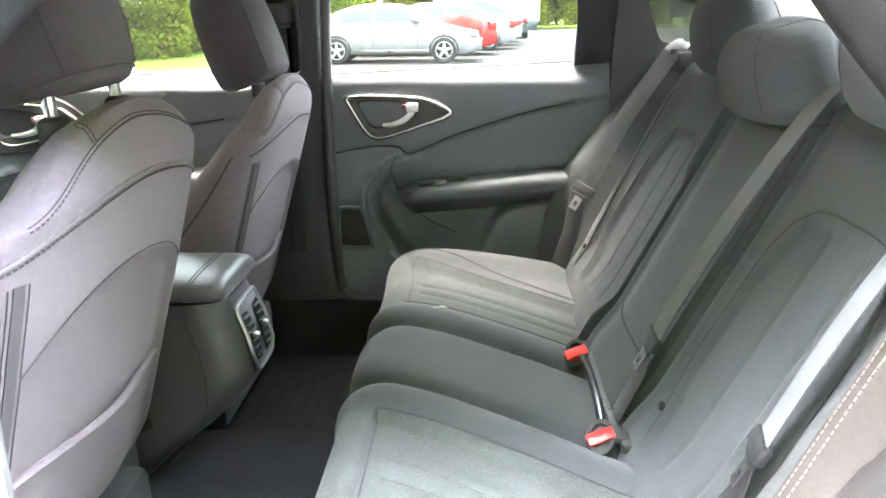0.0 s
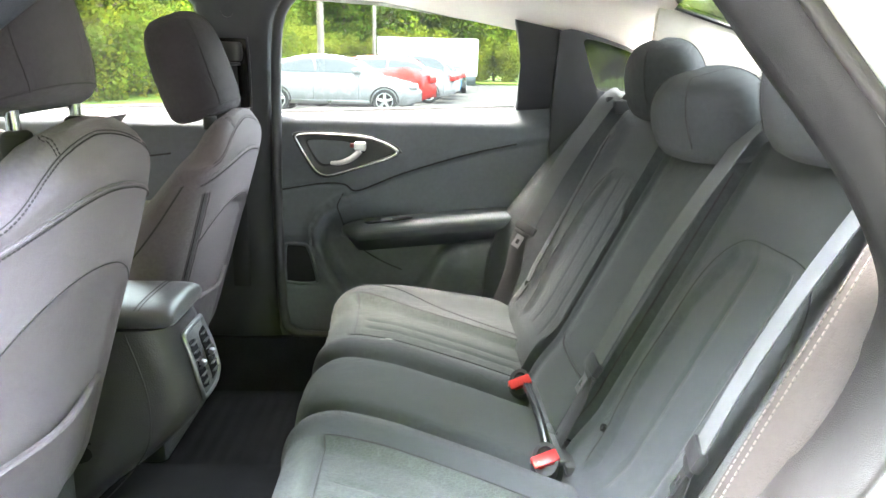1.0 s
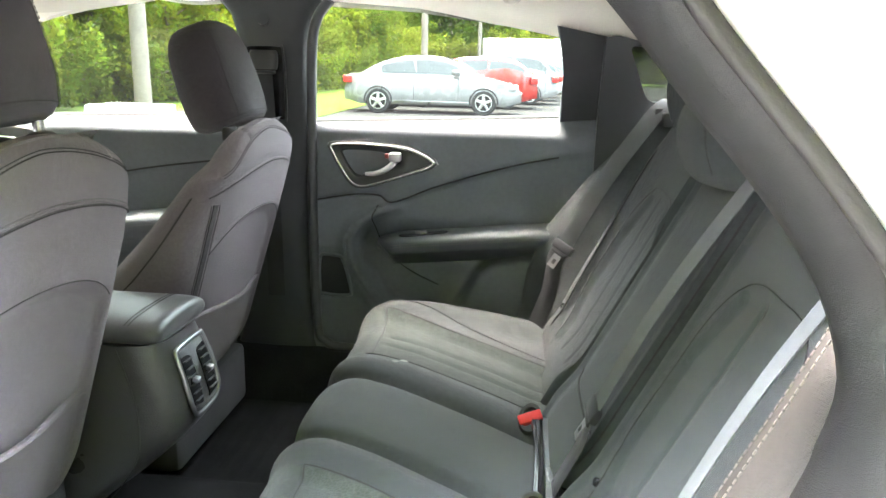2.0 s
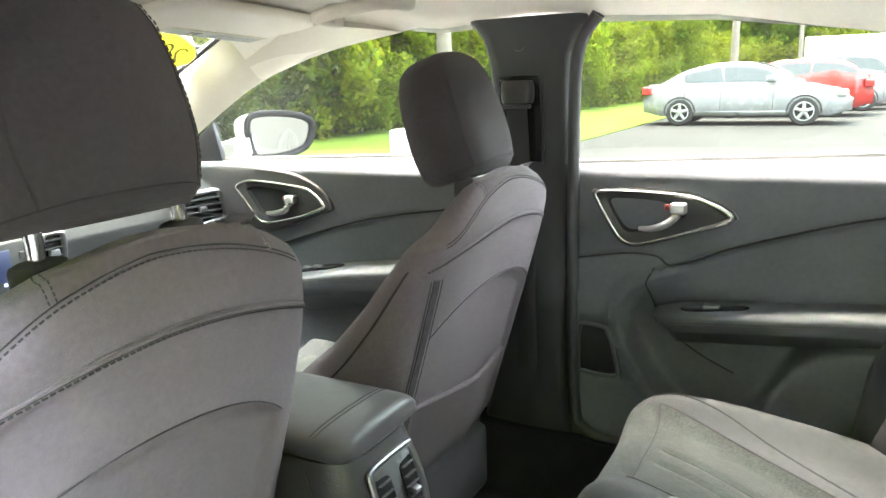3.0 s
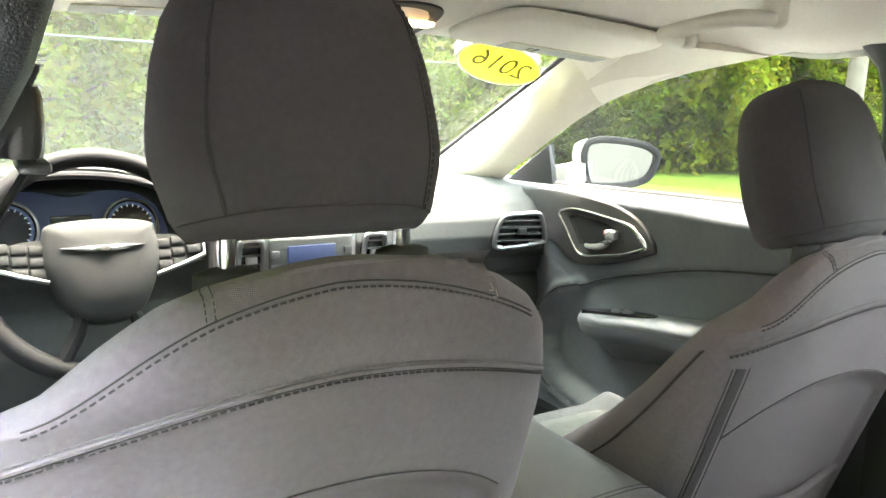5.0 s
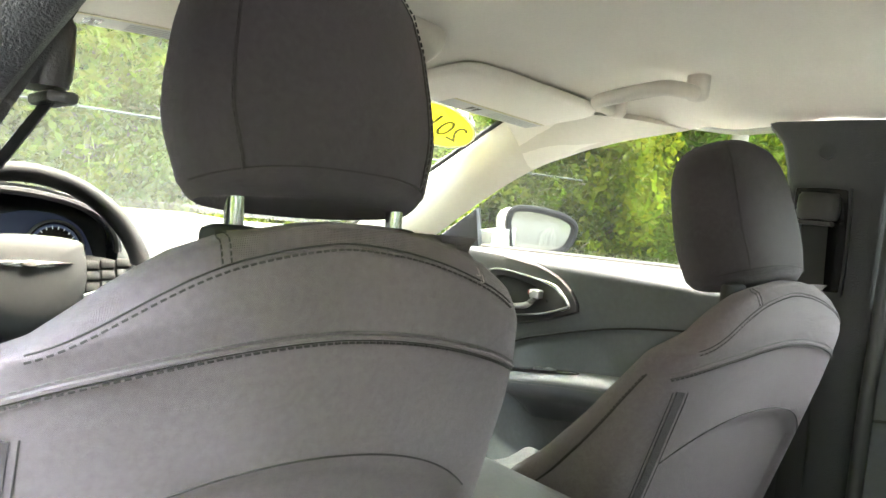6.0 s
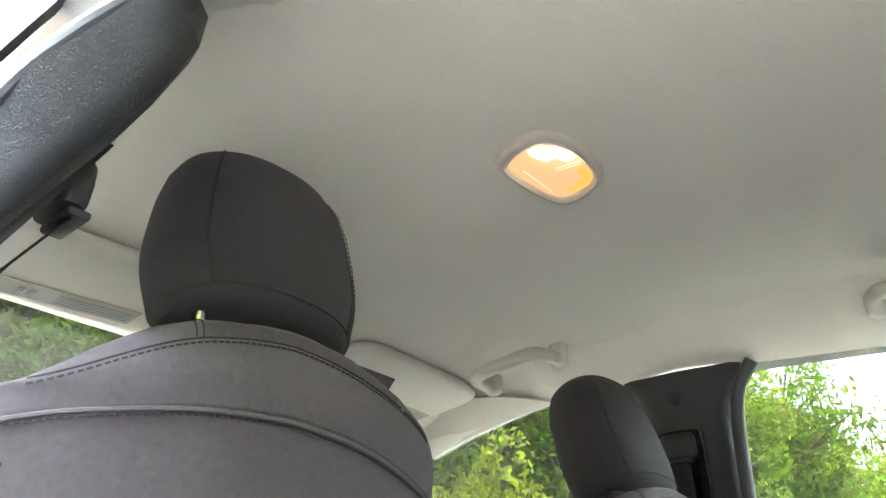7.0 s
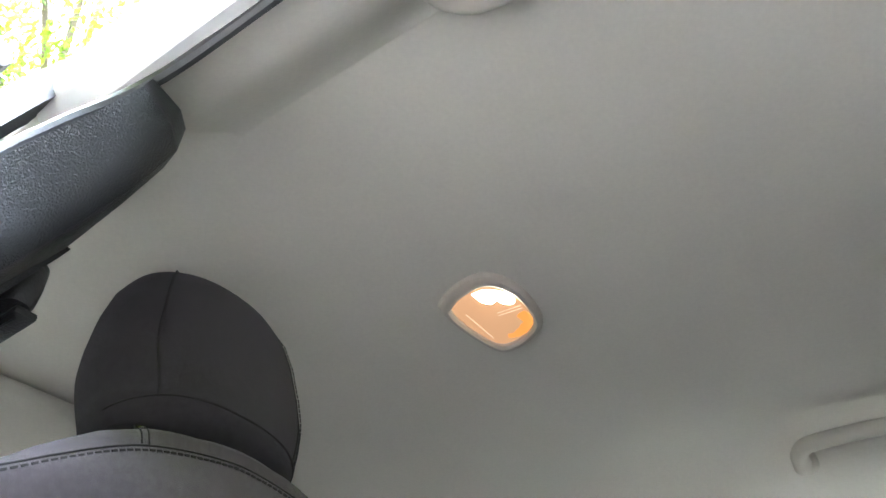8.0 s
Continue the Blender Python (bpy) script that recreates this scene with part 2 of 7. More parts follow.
def smooth_line(pts, n=8, loop=False):
    """A Catmull-Rom line through points."""
    p = [Vector(q) for q in pts]
    out = []
    m = len(p)
    for i in range(m if loop else m - 1):
        if loop:
            a, b, c, d = p[i - 1], p[i], p[(i + 1) % m], p[(i + 2) % m]
        else:
            a, b, c, d = p[max(i - 1, 0)], p[i], p[i + 1], p[min(i + 2, m - 1)]
        for k in range(n):
            t = k / n
            out.append(0.5 * (2 * b + (c - a) * t + (2 * a - 5 * b + 4 * c - d) * t * t + (3 * b - a - 3 * c + d) * t ** 3))
    if not loop:
        out.append(p[-1])
    return out


def tube(pts, r, n=8, up=(0, 0, 1), flat=1.0, loop=False):
    """A rod along points; r: a radius or one for each point; flat: its width across up over its height."""
    p = [Vector(q) for q in pts]
    m = len(p)
    rings = []
    for i, c in enumerate(p):
        if loop:
            d = p[(i + 1) % m] - p[i - 1]
        else:
            d = p[min(i + 1, m - 1)] - p[max(i - 1, 0)]
        d.normalize()
        s = d.cross(Vector(up))
        s = s.normalized() if s.length > 1e-6 else d.orthogonal().normalized()
        u = s.cross(d)
        rad = r[i] if isinstance(r, (list, tuple)) else r
        rings.append([c + s * (flat * rad * math.cos(t)) + u * (rad * math.sin(t)) for t in (2 * math.pi * k / n for k in range(n))])
    if loop:
        rings.append(rings[0])
        bm = loft(rings, caps=False)
        bmesh.ops.remove_doubles(bm, verts=bm.verts, dist=1e-6)
        return bm
    return loft(rings)


def strip(pts, width_way, width, thick):
    """A strap along points."""
    p = [Vector(q) for q in pts]
    rings = []
    for i, c in enumerate(p):
        d = (p[min(i + 1, len(p) - 1)] - p[max(i - 1, 0)]).normalized()
        w = Vector(width_way)
        w = (w - d * w.dot(d)).normalized() * (width / 2)
        h = d.cross(w).normalized() * (thick / 2)
        rings.append([c - w - h * 0.4, c - w * 0.97 - h, c + w * 0.97 - h, c + w - h * 0.4, c + w + h * 0.4, c + w * 0.97 + h, c - w * 0.97 + h, c - w + h * 0.4])
    return loft(rings)


def prism(outline, at, a, b, bevel=0.003, seg=2):
    """An outline in 2D, raised from a to b; at(u, v, w) gives the place."""
    bm = bmesh.new()
    lo = [bm.verts.new(at(u, v, a)) for u, v in outline]
    hi = [bm.verts.new(at(u, v, b)) for u, v in outline]
    n = len(lo)
    bm.faces.new(lo)
    top = bm.faces.new(hi[::-1])
    for i in range(n):
        bm.faces.new((lo[i], lo[(i + 1) % n], hi[(i + 1) % n], hi[i]))
    if bevel:
        bmesh.ops.bevel(bm, geom=top.edges[:], offset=bevel, segments=seg, affect="EDGES", profile=0.5)
    return bm


def join(*bms):
    out = bmesh.new()
    for b in bms:
        me = bpy.data.meshes.new("joined")
        b.to_mesh(me)
        b.free()
        out.from_mesh(me)
        bpy.data.meshes.remove(me)
    return out


def stitches(pts, step=0.006, long=0.004, r=0.0006, lift=(0, 0, 0)):
    """A row of single stitches along a line."""
    p = [Vector(q) for q in pts]
    bms = bmesh.new()
    carry = 0.0
    for a, b in zip(p, p[1:]):
        d = b - a
        L = d.length
        if L < 1e-6:
            continue
        d /= L
        s = carry
        while s < L:
            c0, c1 = a + d * s + Vector(lift), a + d * (s + long) + Vector(lift)
            u = d.orthogonal().normalized() * r
            w = d.cross(u)
            v = [bms.verts.new(q) for q in (c0 + u, c0 + w, c0 - u, c0 - w, c1 + u, c1 + w, c1 - u, c1 - w)]
            for i in range(4):
                bms.faces.new((v[i], v[(i + 1) % 4], v[4 + (i + 1) % 4], v[4 + i]))
            bms.faces.new(v[3::-1])
            bms.faces.new(v[4:])
            s += step
        carry = s - L
    return bms


def lerp(table, x):
    xs, ys = zip(*table)
    return float(np.interp(x, xs, ys))


def smoothstep(a, b, x):
    t = min(1.0, max(0.0, (x - a) / (b - a)))
    return t * t * (3 - 2 * t)


def gap(line, u, v):
    """The distance from (u, v) to a broken line in 2D, and the side of it (plus: to the left of its way)."""
    best, side = 1e9, 1
    for (a, b), (c, d) in zip(line, line[1:]):
        ex, ey = c - a, d - b
        t = max(0.0, min(1.0, ((u - a) * ex + (v - b) * ey) / (ex * ex + ey * ey + 1e-12)))
        dx, dy = u - a - t * ex, v - b - t * ey
        q = dx * dx + dy * dy
        if q < best - 1e-12:
            best, side = q, 1 if ex * dy - ey * dx > 0 else -1
    return math.sqrt(best), side


def line2(pts, n=6):
    return [(q.x, q.y) for q in smooth_line([(a, b, 0) for a, b in pts], n)]


# ---- the car's shell: floor, headliner, pillars, glass ----
WINTOP = [(-1.06, 0.93), (-0.83, 1.05), (-0.66, 1.134), (-0.46, 1.193), (-0.30, 1.226), (-0.16, 1.241), (-0.02, 1.25), (0.10, 1.25),
          (0.22, 1.247), (0.45, 1.236), (0.66, 1.208), (0.78, 1.186), (0.93, 1.165), (1.04, 1.135), (1.15, 1.09), (1.45, 0.97)]


def roof_mid(x):
    return lerp([(-0.70, 1.255), (-0.5, 1.288), (-0.3, 1.313), (0.0, 1.335), (0.25, 1.343), (0.6, 1.325), (0.9, 1.29), (1.15, 1.25)], x)


def roof_z(x, y):
    wide, start, lift = (0.655, 0.83, 0.008) if y > 0 else (0.615, 0.74, 0.0)
    s = min(1.0, abs(y) / wide)
    mid, edge = roof_mid(x), lerp(WINTOP, x) + lift
    bulge = 0.012 * math.exp(-((s - 0.87) / 0.05) ** 2)
    return mid - 0.018 * s * s - (mid - 0.018 - edge) * smoothstep(start, 1.0, s) ** 1.2 - bulge


def liner(u, v):
    x = -0.62 + 1.76 * u
    y = -0.615 + 1.27 * v
    return Vector((x, y, roof_z(x, y)))


head = piece("ceiling", sheet(liner, 70, 80), LINER, "beige grey cloth headliner over the cabin", "headliner", "structure")
# beige rails that the headliner runs out into above the doors
def rail(side, ya, yb, x0, x1, drop):
    def at(u, v):
        x = x0 + (x1 - x0) * u
        za, zb = roof_z(x, side * ya) - 0.002, lerp(WINTOP, x) + drop
        y = ya + (yb - ya) * v
        fade = smoothstep(x0, x0 + 0.22, x) if side > 0 else 1.0     # runs out into the windscreen pillar's trim
        zb += 0.035 * (1 - fade)
        q = 0.018 * fade * math.sin(math.pi * v) ** 2
        return Vector((x, side * y, za + (zb - za) * v ** 1.4 - q))
    return at


piece("trim_roof_rail_driver", sheet(rail(-1, 0.455, 0.574, 0.19, 0.72, -0.008), 40, 18), LINER, "beige rounded rail above the open doorway", "headliner", "structure", sharp=70)
piece("trim_roof_rail_passenger", sheet(rail(1, 0.530, 0.668, -0.30, 0.98, -0.010), 60, 18), LINER, "beige rounded rail above the side windows", "headliner", "structure", sharp=70)
# outer roof skin
piece("roof", sheet(lambda u, v: Vector((-0.72 + 1.95 * u, -0.615 + 1.23 * v, roof_z(min(1.14, -0.66 + 1.85 * u), (-0.64 + 1.28 * v) * 0.9) + 0.05)), 24, 24, (0, 0, -0.004)),
      WHITEPAINT, "white painted car roof above the headliner", "car roof", "structure")


def floor_z(x, y):
    hump = 0.09 * (1 - smoothstep(0.08, 0.17, abs(y)))
    sill = 0.13 * smoothstep(0.60, 0.68, abs(y))
    toe = 0.35 * smoothstep(-1.0, -1.35, x)
    return 0.22 + hump + sill + toe


piece("floor", sheet(lambda u, v: Vector((-1.5 + 2.9 * u, -0.74 + 1.48 * v, floor_z(-1.5 + 2.9 * u, -0.74 + 1.48 * v))), 50, 90, (0, 0, -0.03)),
      CARPET, "black carpet on the cabin floor and tunnel", "carpet", "structure")
for name, x0, x1, y0, y1, lab in (("floor_mat", 0.0, 0.31, -0.57, -0.17, "black ribbed floor mat behind the driver seat"), ("floor_mat", -0.02, 0.31, 0.17, 0.57, "black ribbed floor mat behind the passenger seat")):
    piece(name, sheet(lambda u, v: Vector((x0 + (x1 - x0) * u, y0 + (y1 - y0) * v, 0.233 + 0.002 * math.sin(60 * u))), 30, 12, (0, 0, -0.008)), CARPET, lab, "mat", "", "floor mats")

# sills and lower sides
for s, nm in ((1, "wall_sill_passenger"), (-1, "wall_sill_driver")):
    piece(nm, box(-1.3, 1.1, min(s * 0.70, s * 0.86), max(s * 0.70, s * 0.86), 0.18, 0.345, 0.012), PLASTIC, "dark plastic door sill along the carpet", "door sill", "structure")
piece("wall_firewall", box(-1.56, -1.50, -0.80, 0.80, 0.15, 0.90, 0), PLASTIC, "dark bulkhead behind the dashboard", "bulkhead", "structure")


def ring_plate(outer, inner, at, a, b):
    """A flat frame between two outlines of as many points."""
    bm = bmesh.new()
    rows = [[bm.verts.new(at(u, v, w)) for u, v in o] for o, w in ((outer, a), (outer, b), (inner, b), (inner, a))]
    n = len(outer)
    for p, q in zip(rows, rows[1:] + rows[:1]):
        for i in range(n):
            bm.faces.new((p[i], p[(i + 1) % n], q[(i + 1) % n], q[i]))
    return bm


def pillar(name, side, label, ytab, rear):
    """A B-pillar trim, lofted upwards, with the belt's height slide."""
    rings = []
    for i in range(28):
        z = 0.22 + (1.255 - 0.22) * i / 27
        y = side * lerp(ytab, z)
        a = lerp([(0.2, -0.10), (0.4, -0.04), (0.7, 0.0), (1.15, -0.005), (1.21, -0.012), (1.25, -0.05)], z)
        b = lerp(rear, z)
        o = side * (0.05 if side > 0 else lerp([(0.2, 0.05), (1.12, 0.05), (1.2, 0.044), (1.26, 0.036)], z))
        e = 0.0 if side > 0 else lerp([(0.9, 0.0), (1.03, 0.035), (1.10, 0.034), (1.18, 0.014), (1.22, 0.0)], z)
        rings.append([(a, y + o, z), (a + 0.004, y + o * 0.4, z), (a + 0.016, y + o * 0.08, z), (a + 0.035, y, z), ((a + b) / 2, y - o * 0.1, z), (b - 0.045, y, z),
                      (b - 0.022, y + o * 0.12, z), (b - 0.010, y + o * 0.5, z + 0.4 * e), (b - 0.004, y + o - 0.012 * (e > 0.001), z + e)])
    ob = piece(name, loft(rings, caps=False, closed=False), PILLARBLACK, label, "pillar trim", "structure", sharp=60)
    y = side * (lerp(ytab, 1.10) + 0.003)
    # recessed slide, guide and the webbing that falls from it
    wall = lambda v: lerp(ytab, v)
    hole = line2([(0.036, 0.965), (0.106, 0.965), (0.116, 0.978), (0.118, 1.06), (0.116, 1.128), (0.106, 1.140), (0.036, 1.140), (0.027, 1.128), (0.026, 1.06), (0.027, 0.978), (0.036, 0.965)], 3)[:-1]
    rim = [(0.072 + (u - 0.072) * 1.10, 1.0525 + (v - 1.0525) * 1.06) for u, v in hole]
    plate = part("slide_plate", prism(hole, lambda u, v, w: (u, side * (wall(v) - w), v), 0.001, 0.007, 0.002), GLOSSBLACK, ob, "black belt height slide")
    part("slide_rim", ring_plate(rim, hole, lambda u, v, w: (u, side * (wall(v) - w), v), 0.0, 0.0085), PILLARBLACK, plate)
    cup = []
    for f, h in ((0.86, 1.132), (1.0, 1.126), (1.04, 1.108), (1.0, 1.092), (0.9, 1.086)):
        cup.append([(0.072 + 0.034 * f * math.copysign(abs(math.cos(q)) ** 0.6, math.cos(q)), y - side * (0.020 + 0.015 * f * math.copysign(abs(math.sin(q)) ** 0.7, math.sin(q))), h) for q in (2 * math.pi * k / 28 for k in range(28))])
    part("belt_guide", join(loft(cup), box(0.044, 0.102, y - side * 0.027 - 0.010, y - side * 0.027 + 0.010, 1.076, 1.084, 0.003)), VINYL, ob, "black shoulder belt guide")
    part("webbing", strip([(0.073, y - side * 0.028, 1.084), (0.074, side * (wall(1.02) - 0.026), 1.02), (0.075, side * (wall(0.94) - 0.024), 0.94), (0.076, side * (wall(0.80) - 0.022), 0.80), (0.076, side * (wall(0.5) - 0.02), 0.50)], (1, 0, 0), 0.044, 0.0015), DARKBELT, ob, "dark grey belt webbing")
    part("trim_cap", cylinder((0.075, side * (wall(1.205) + 0.001), 1.205), (0.075, side * (wall(1.205) - 0.006), 1.205), 0.017, 0.015, 20), PILLARBLACK, ob, "round black trim cap")
    return ob


pillar("wall_b_pillar_passenger", 1, "black grained plastic centre pillar trim with a belt slide", [(0.2, 0.700), (0.6, 0.690), (0.95, 0.672), (1.1, 0.660), (1.20, 0.648), (1.27, 0.636)], [(0.2, 0.24), (0.4, 0.18), (0.7, 0.165), (1.2, 0.19), (1.25, 0.24)])
pillar("wall_b_pillar_driver", -1, "black grained plastic centre pillar trim with a belt slide", [(0.2, 0.700), (0.6, 0.690), (0.90, 0.668), (1.05, 0.596), (1.14, 0.552), (1.20, 0.534), (1.255, 0.542)], [(0.2, 0.24), (0.4, 0.18), (0.7, 0.165), (0.98, 0.170), (1.08, 0.180), (1.13, 0.235), (1.16, 0.264), (1.20, 0.272), (1.235, 0.25), (1.255, 0.22)])

# A-pillar trims, beige
for s, nm in ((1, "wall_a_pillar_passenger"), (-1, "wall_a_pillar_driver")):
    inner = smooth_line([(-1.42, 0.655, 0.935), (-1.16, 0.645, 1.06), (-0.92, 0.62, 1.17), (-0.66, 0.585, 1.262), (-0.44, 0.56, 1.270)], 8)
    outer = smooth_line([(-1.07, 0.70, 0.92), (-0.83, 0.675, 1.05), (-0.64, 0.660, 1.143), (-0.44, 0.650, 1.205), (-0.20, 0.650, 1.243)], 8)

    def strip_at(u, v, a=inner, b=outer, s=s):
        i = min(len(a) - 2, int(u * (len(a) - 1)))
        f = u * (len(a) - 1) - i
        p, q = a[i].lerp(a[i + 1], f), b[i].lerp(b[i + 1], f)
        c = p.lerp(q, v) + Vector((0.02, -0.028, 0.0)) * math.sin(math.pi * v)
        return Vector((c.x, s * c.y, c.z))

    piece(nm, sheet(strip_at, 24, 10, (0, s * 0.03, 0.02)), PILLARBEIGE, "beige plastic windscreen pillar trim", "pillar trim", "structure")


# C-pillar trims with quarter lights
def rear_glass(x):
    return 1.252 - 0.30 * (x - 1.13)


QUARTER = line2([(0.945, 1.150), (0.955, 1.158), (1.0, 1.150), (1.06, 1.132), (1.075, 1.12), (1.082, 1.08), (1.085, 1.04), (1.07, 1.033), (1.02, 1.032), (0.995, 1.04), (0.975, 1.08), (0.945, 1.150)], 3)[:-1]
cx, cz = 1.015, 1.09


def outer_of(p, s):
    dx, dz = p[0] - cx, p[1] - cz
    t = 1e9
    for d, lo, hi in ((dx, (0.885 if s > 0 else 0.935) - cx, 1.35 - cx), (dz, (0.62 if s > 0 else 0.95) - cz, None)):
        if d < 0:
            t = min(t, lo / d)
        elif hi and d > 0:
            t = min(t, hi / d)
    if dz > 0:
        # the sloping top
        for k in range(200):
            tt = 0.5 + k * 0.02
            if cz + dz * tt > lerp(WINTOP, cx + dx * tt) + 0.012:
                t = min(t, tt)
                break
    return (cx + dx * t, cz + dz * t)


for s, nm in ((1, "wall_c_pillar_passenger"), (-1, "wall_c_pillar_driver")):
    def c_at(u, v, w, s=s):
        return (u, s * (lerp([(0.85, 0.70), (1.0, 0.688), (1.16, 0.63), (1.25, 0.60)], v) - w), v)
    piece(nm, ring_plate([outer_of(q, s) for q in QUARTER], QUARTER, c_at, -0.02, 0.006), PILLARBLACK, "black plastic rear pillar trim round a quarter window", "pillar trim", "structure", sharp=60)
    q = piece("window_quarter_" + ("passenger" if s > 0 else "driver"), prism(QUARTER, lambda u, v, w, s=s: (u, s * (lerp([(1.0, 0.688), (1.16, 0.63)], v) + w), v), 0.008, 0.012, 0), GLASS, "clear quarter window glass in the rear pillar", "window", "structure")
    q.visible_shadow = False
    # beige cover from the quarter light up to the rear screen
    piece("trim_rear_rail_" + ("passenger" if s > 0 else "driver"), sheet(lambda u, v, s=s: Vector((1.085 + 0.80 * u + 0.02 * v, s * (0.640 - 0.080 * v - 0.03 * math.sin(math.pi * v)), (0.975 + (rear_glass(1.085 + 0.80 * u) - 0.018 - 0.975) * v))), 20, 12, (0, s * 0.02, 0)), PILLARBEIGE, "beige rear pillar cover beside the rear window", "pillar trim", "structure")

# rear screen, parcel shelf, windscreen
rs = piece("window_rear", sheet(lambda u, v: Vector((1.12 + 0.78 * u, -0.56 + 1.12 * v, rear_glass(1.12 + 0.78 * u) + 0.004 - 0.018 * (2 * v - 1) ** 2)), 10, 12), GLASS, "clear sloping rear window glass", "window", "structure")
for sd, nm in ((1, "trim_rear_glass_passenger"), (-1, "trim_rear_glass_driver")):
    piece(nm, tube([(1.10 + 0.80 * i / 16, sd * 0.556, rear_glass(1.10 + 0.80 * i / 16) - 0.018) for i in range(17)], 0.005, 6), RUBBER, "black edge of the rear window glass", "seal", "structure")
rs.visible_shadow = False
piece("wall_parcel_shelf", box(1.09, 1.92, -0.68, 0.68, 0.95, 0.985, 0.008), CARPET, "black carpeted parcel shelf behind the bench", "parcel shelf", "structure")
piece("wall_boot", box(1.16, 1.80, -0.74, 0.74, 0.20, 0.95, 0), PLASTIC, "dark bulkhead behind the rear bench", "bulkhead", "structure")


def screen_at(u, v):
    y = -1 + 2 * v
    x = (-1.42 - 0.13 * (1 - y * y)) * (1 - u) + (-0.665 - 0.06 * (1 - y * y)) * u
    return Vector((x, y * (0.655 * (1 - u) + 0.585 * u), 0.94 * (1 - u) + 1.272 * u + 0.02 * u * (1 - y * y)))


ws = piece("windscreen", sheet(screen_at, 14, 20), SCREEN_GLASS, "clear raked windscreen with a dark edge", "window", "structure")
ws.visible_shadow = False
for v, nm in ((0.004, "trim_screen_edge_driver"), (0.996, "trim_screen_edge_passenger")):
    piece(nm, tube([screen_at(i / 20, v) + Vector((0.01, 0, -0.006)) for i in range(21)], 0.006, 6), RUBBER, "black windscreen edge seal", "seal", "structure")
# header between windscreen and headliner
piece("trim_header", sheet(lambda u, v: screen_at(1.0, v) + Vector((-0.03 + 0.09 * u, 0, 0.012 - 0.004 * u)), 4, 30, (0, 0, 0.03)), LINER, "beige headliner edge above the windscreen", "headliner", "structure")


# ---- doors ----
FCREASE = [(-1.0, 0.80), (-0.80, 0.742), (-0.71, 0.703), (-0.685, 0.706), (-0.614, 0.736), (-0.423, 0.793), (-0.288, 0.823), (-0.1, 0.85), (0.15, 0.875)]
FARC = [(-0.70, 0.704), (-0.78, 0.675), (-0.84, 0.61), (-0.86, 0.53), (-0.84, 0.45), (-0.78, 0.40), (-0.6, 0.36), (-0.2, 0.33)]
RCREASE = [(0.10, 0.752), (0.173, 0.757), (0.285, 0.777), (0.345, 0.776), (0.385, 0.760), (0.49, 0.803), (0.60, 0.84), (0.70, 0.869), (0.80, 0.891), (0.95, 0.916)]
RARC = [(0.385, 0.760), (0.335, 0.742), (0.285, 0.706), (0.254, 0.655), (0.257, 0.60), (0.29, 0.54), (0.34, 0.47), (0.42, 0.40)]


def door_front_y(x, z):
    crease = FCREASE
    arc = FARC
    d, s = gap(crease, x, z)
    e, q = gap(arc, x, z)
    y = 0.705 + 0.026 * smoothstep(0.918, 0.965, z) - 0.012 * smoothstep(0.72, 0.86, z)
    y += 0.004 * math.exp(-(d / 0.004) ** 2)
    if s < 0 and q > 0:
        y += 0.010 * smoothstep(0, 0.008, d)
    y -= 0.014 * math.exp(-((e - 0.012) / 0.014) ** 2) * (1 if q > 0 else smoothstep(0.03, 0, e))
    if q > 0 and s < 0:
        y += 0.028 * smoothstep(0.025, 0.06, e) * smoothstep(0.66, 0.56, z)
    return y


def door_rear_y(x, z):
    crease = RCREASE
    arc = RARC
    hump = [(0.50, 0.42), (0.545, 0.49), (0.572, 0.545), (0.60, 0.592), (0.64, 0.622), (0.70, 0.638), (0.95, 0.665)]
    d, s = gap(crease, x, z)
    e, q = gap(arc, x, z)
    h, g = gap(hump, x, z)
    y = 0.702 + 0.026 * smoothstep(0.93, 0.992, z) - 0.010 * smoothstep(0.76, 0.88, z)
    y += 0.004 * math.exp(-(d / 0.003) ** 2)
    if s < 0 and q > 0:
        y += 0.011 * smoothstep(0, 0.008, d)
    y -= 0.021 * (math.exp(-((e - 0.012) / 0.014) ** 2) if q > 0 else 0.48 * math.exp(-(e / 0.012) ** 2)) * smoothstep(0.772, 0.715, z)
    if q > 0 and s < 0:
        y += 0.040 * smoothstep(0.020, 0.042, e) * smoothstep(0.72, 0.62, z)
    if g < 0:
        y -= 0.045 * smoothstep(0.0, 0.022, h)
    sp = min(smoothstep(0.170, 0.182, x), smoothstep(0.285, 0.272, x), smoothstep(0.488, 0.50, z), smoothstep(0.632, 0.62, z))
    y += 0.007 * sp
    return y


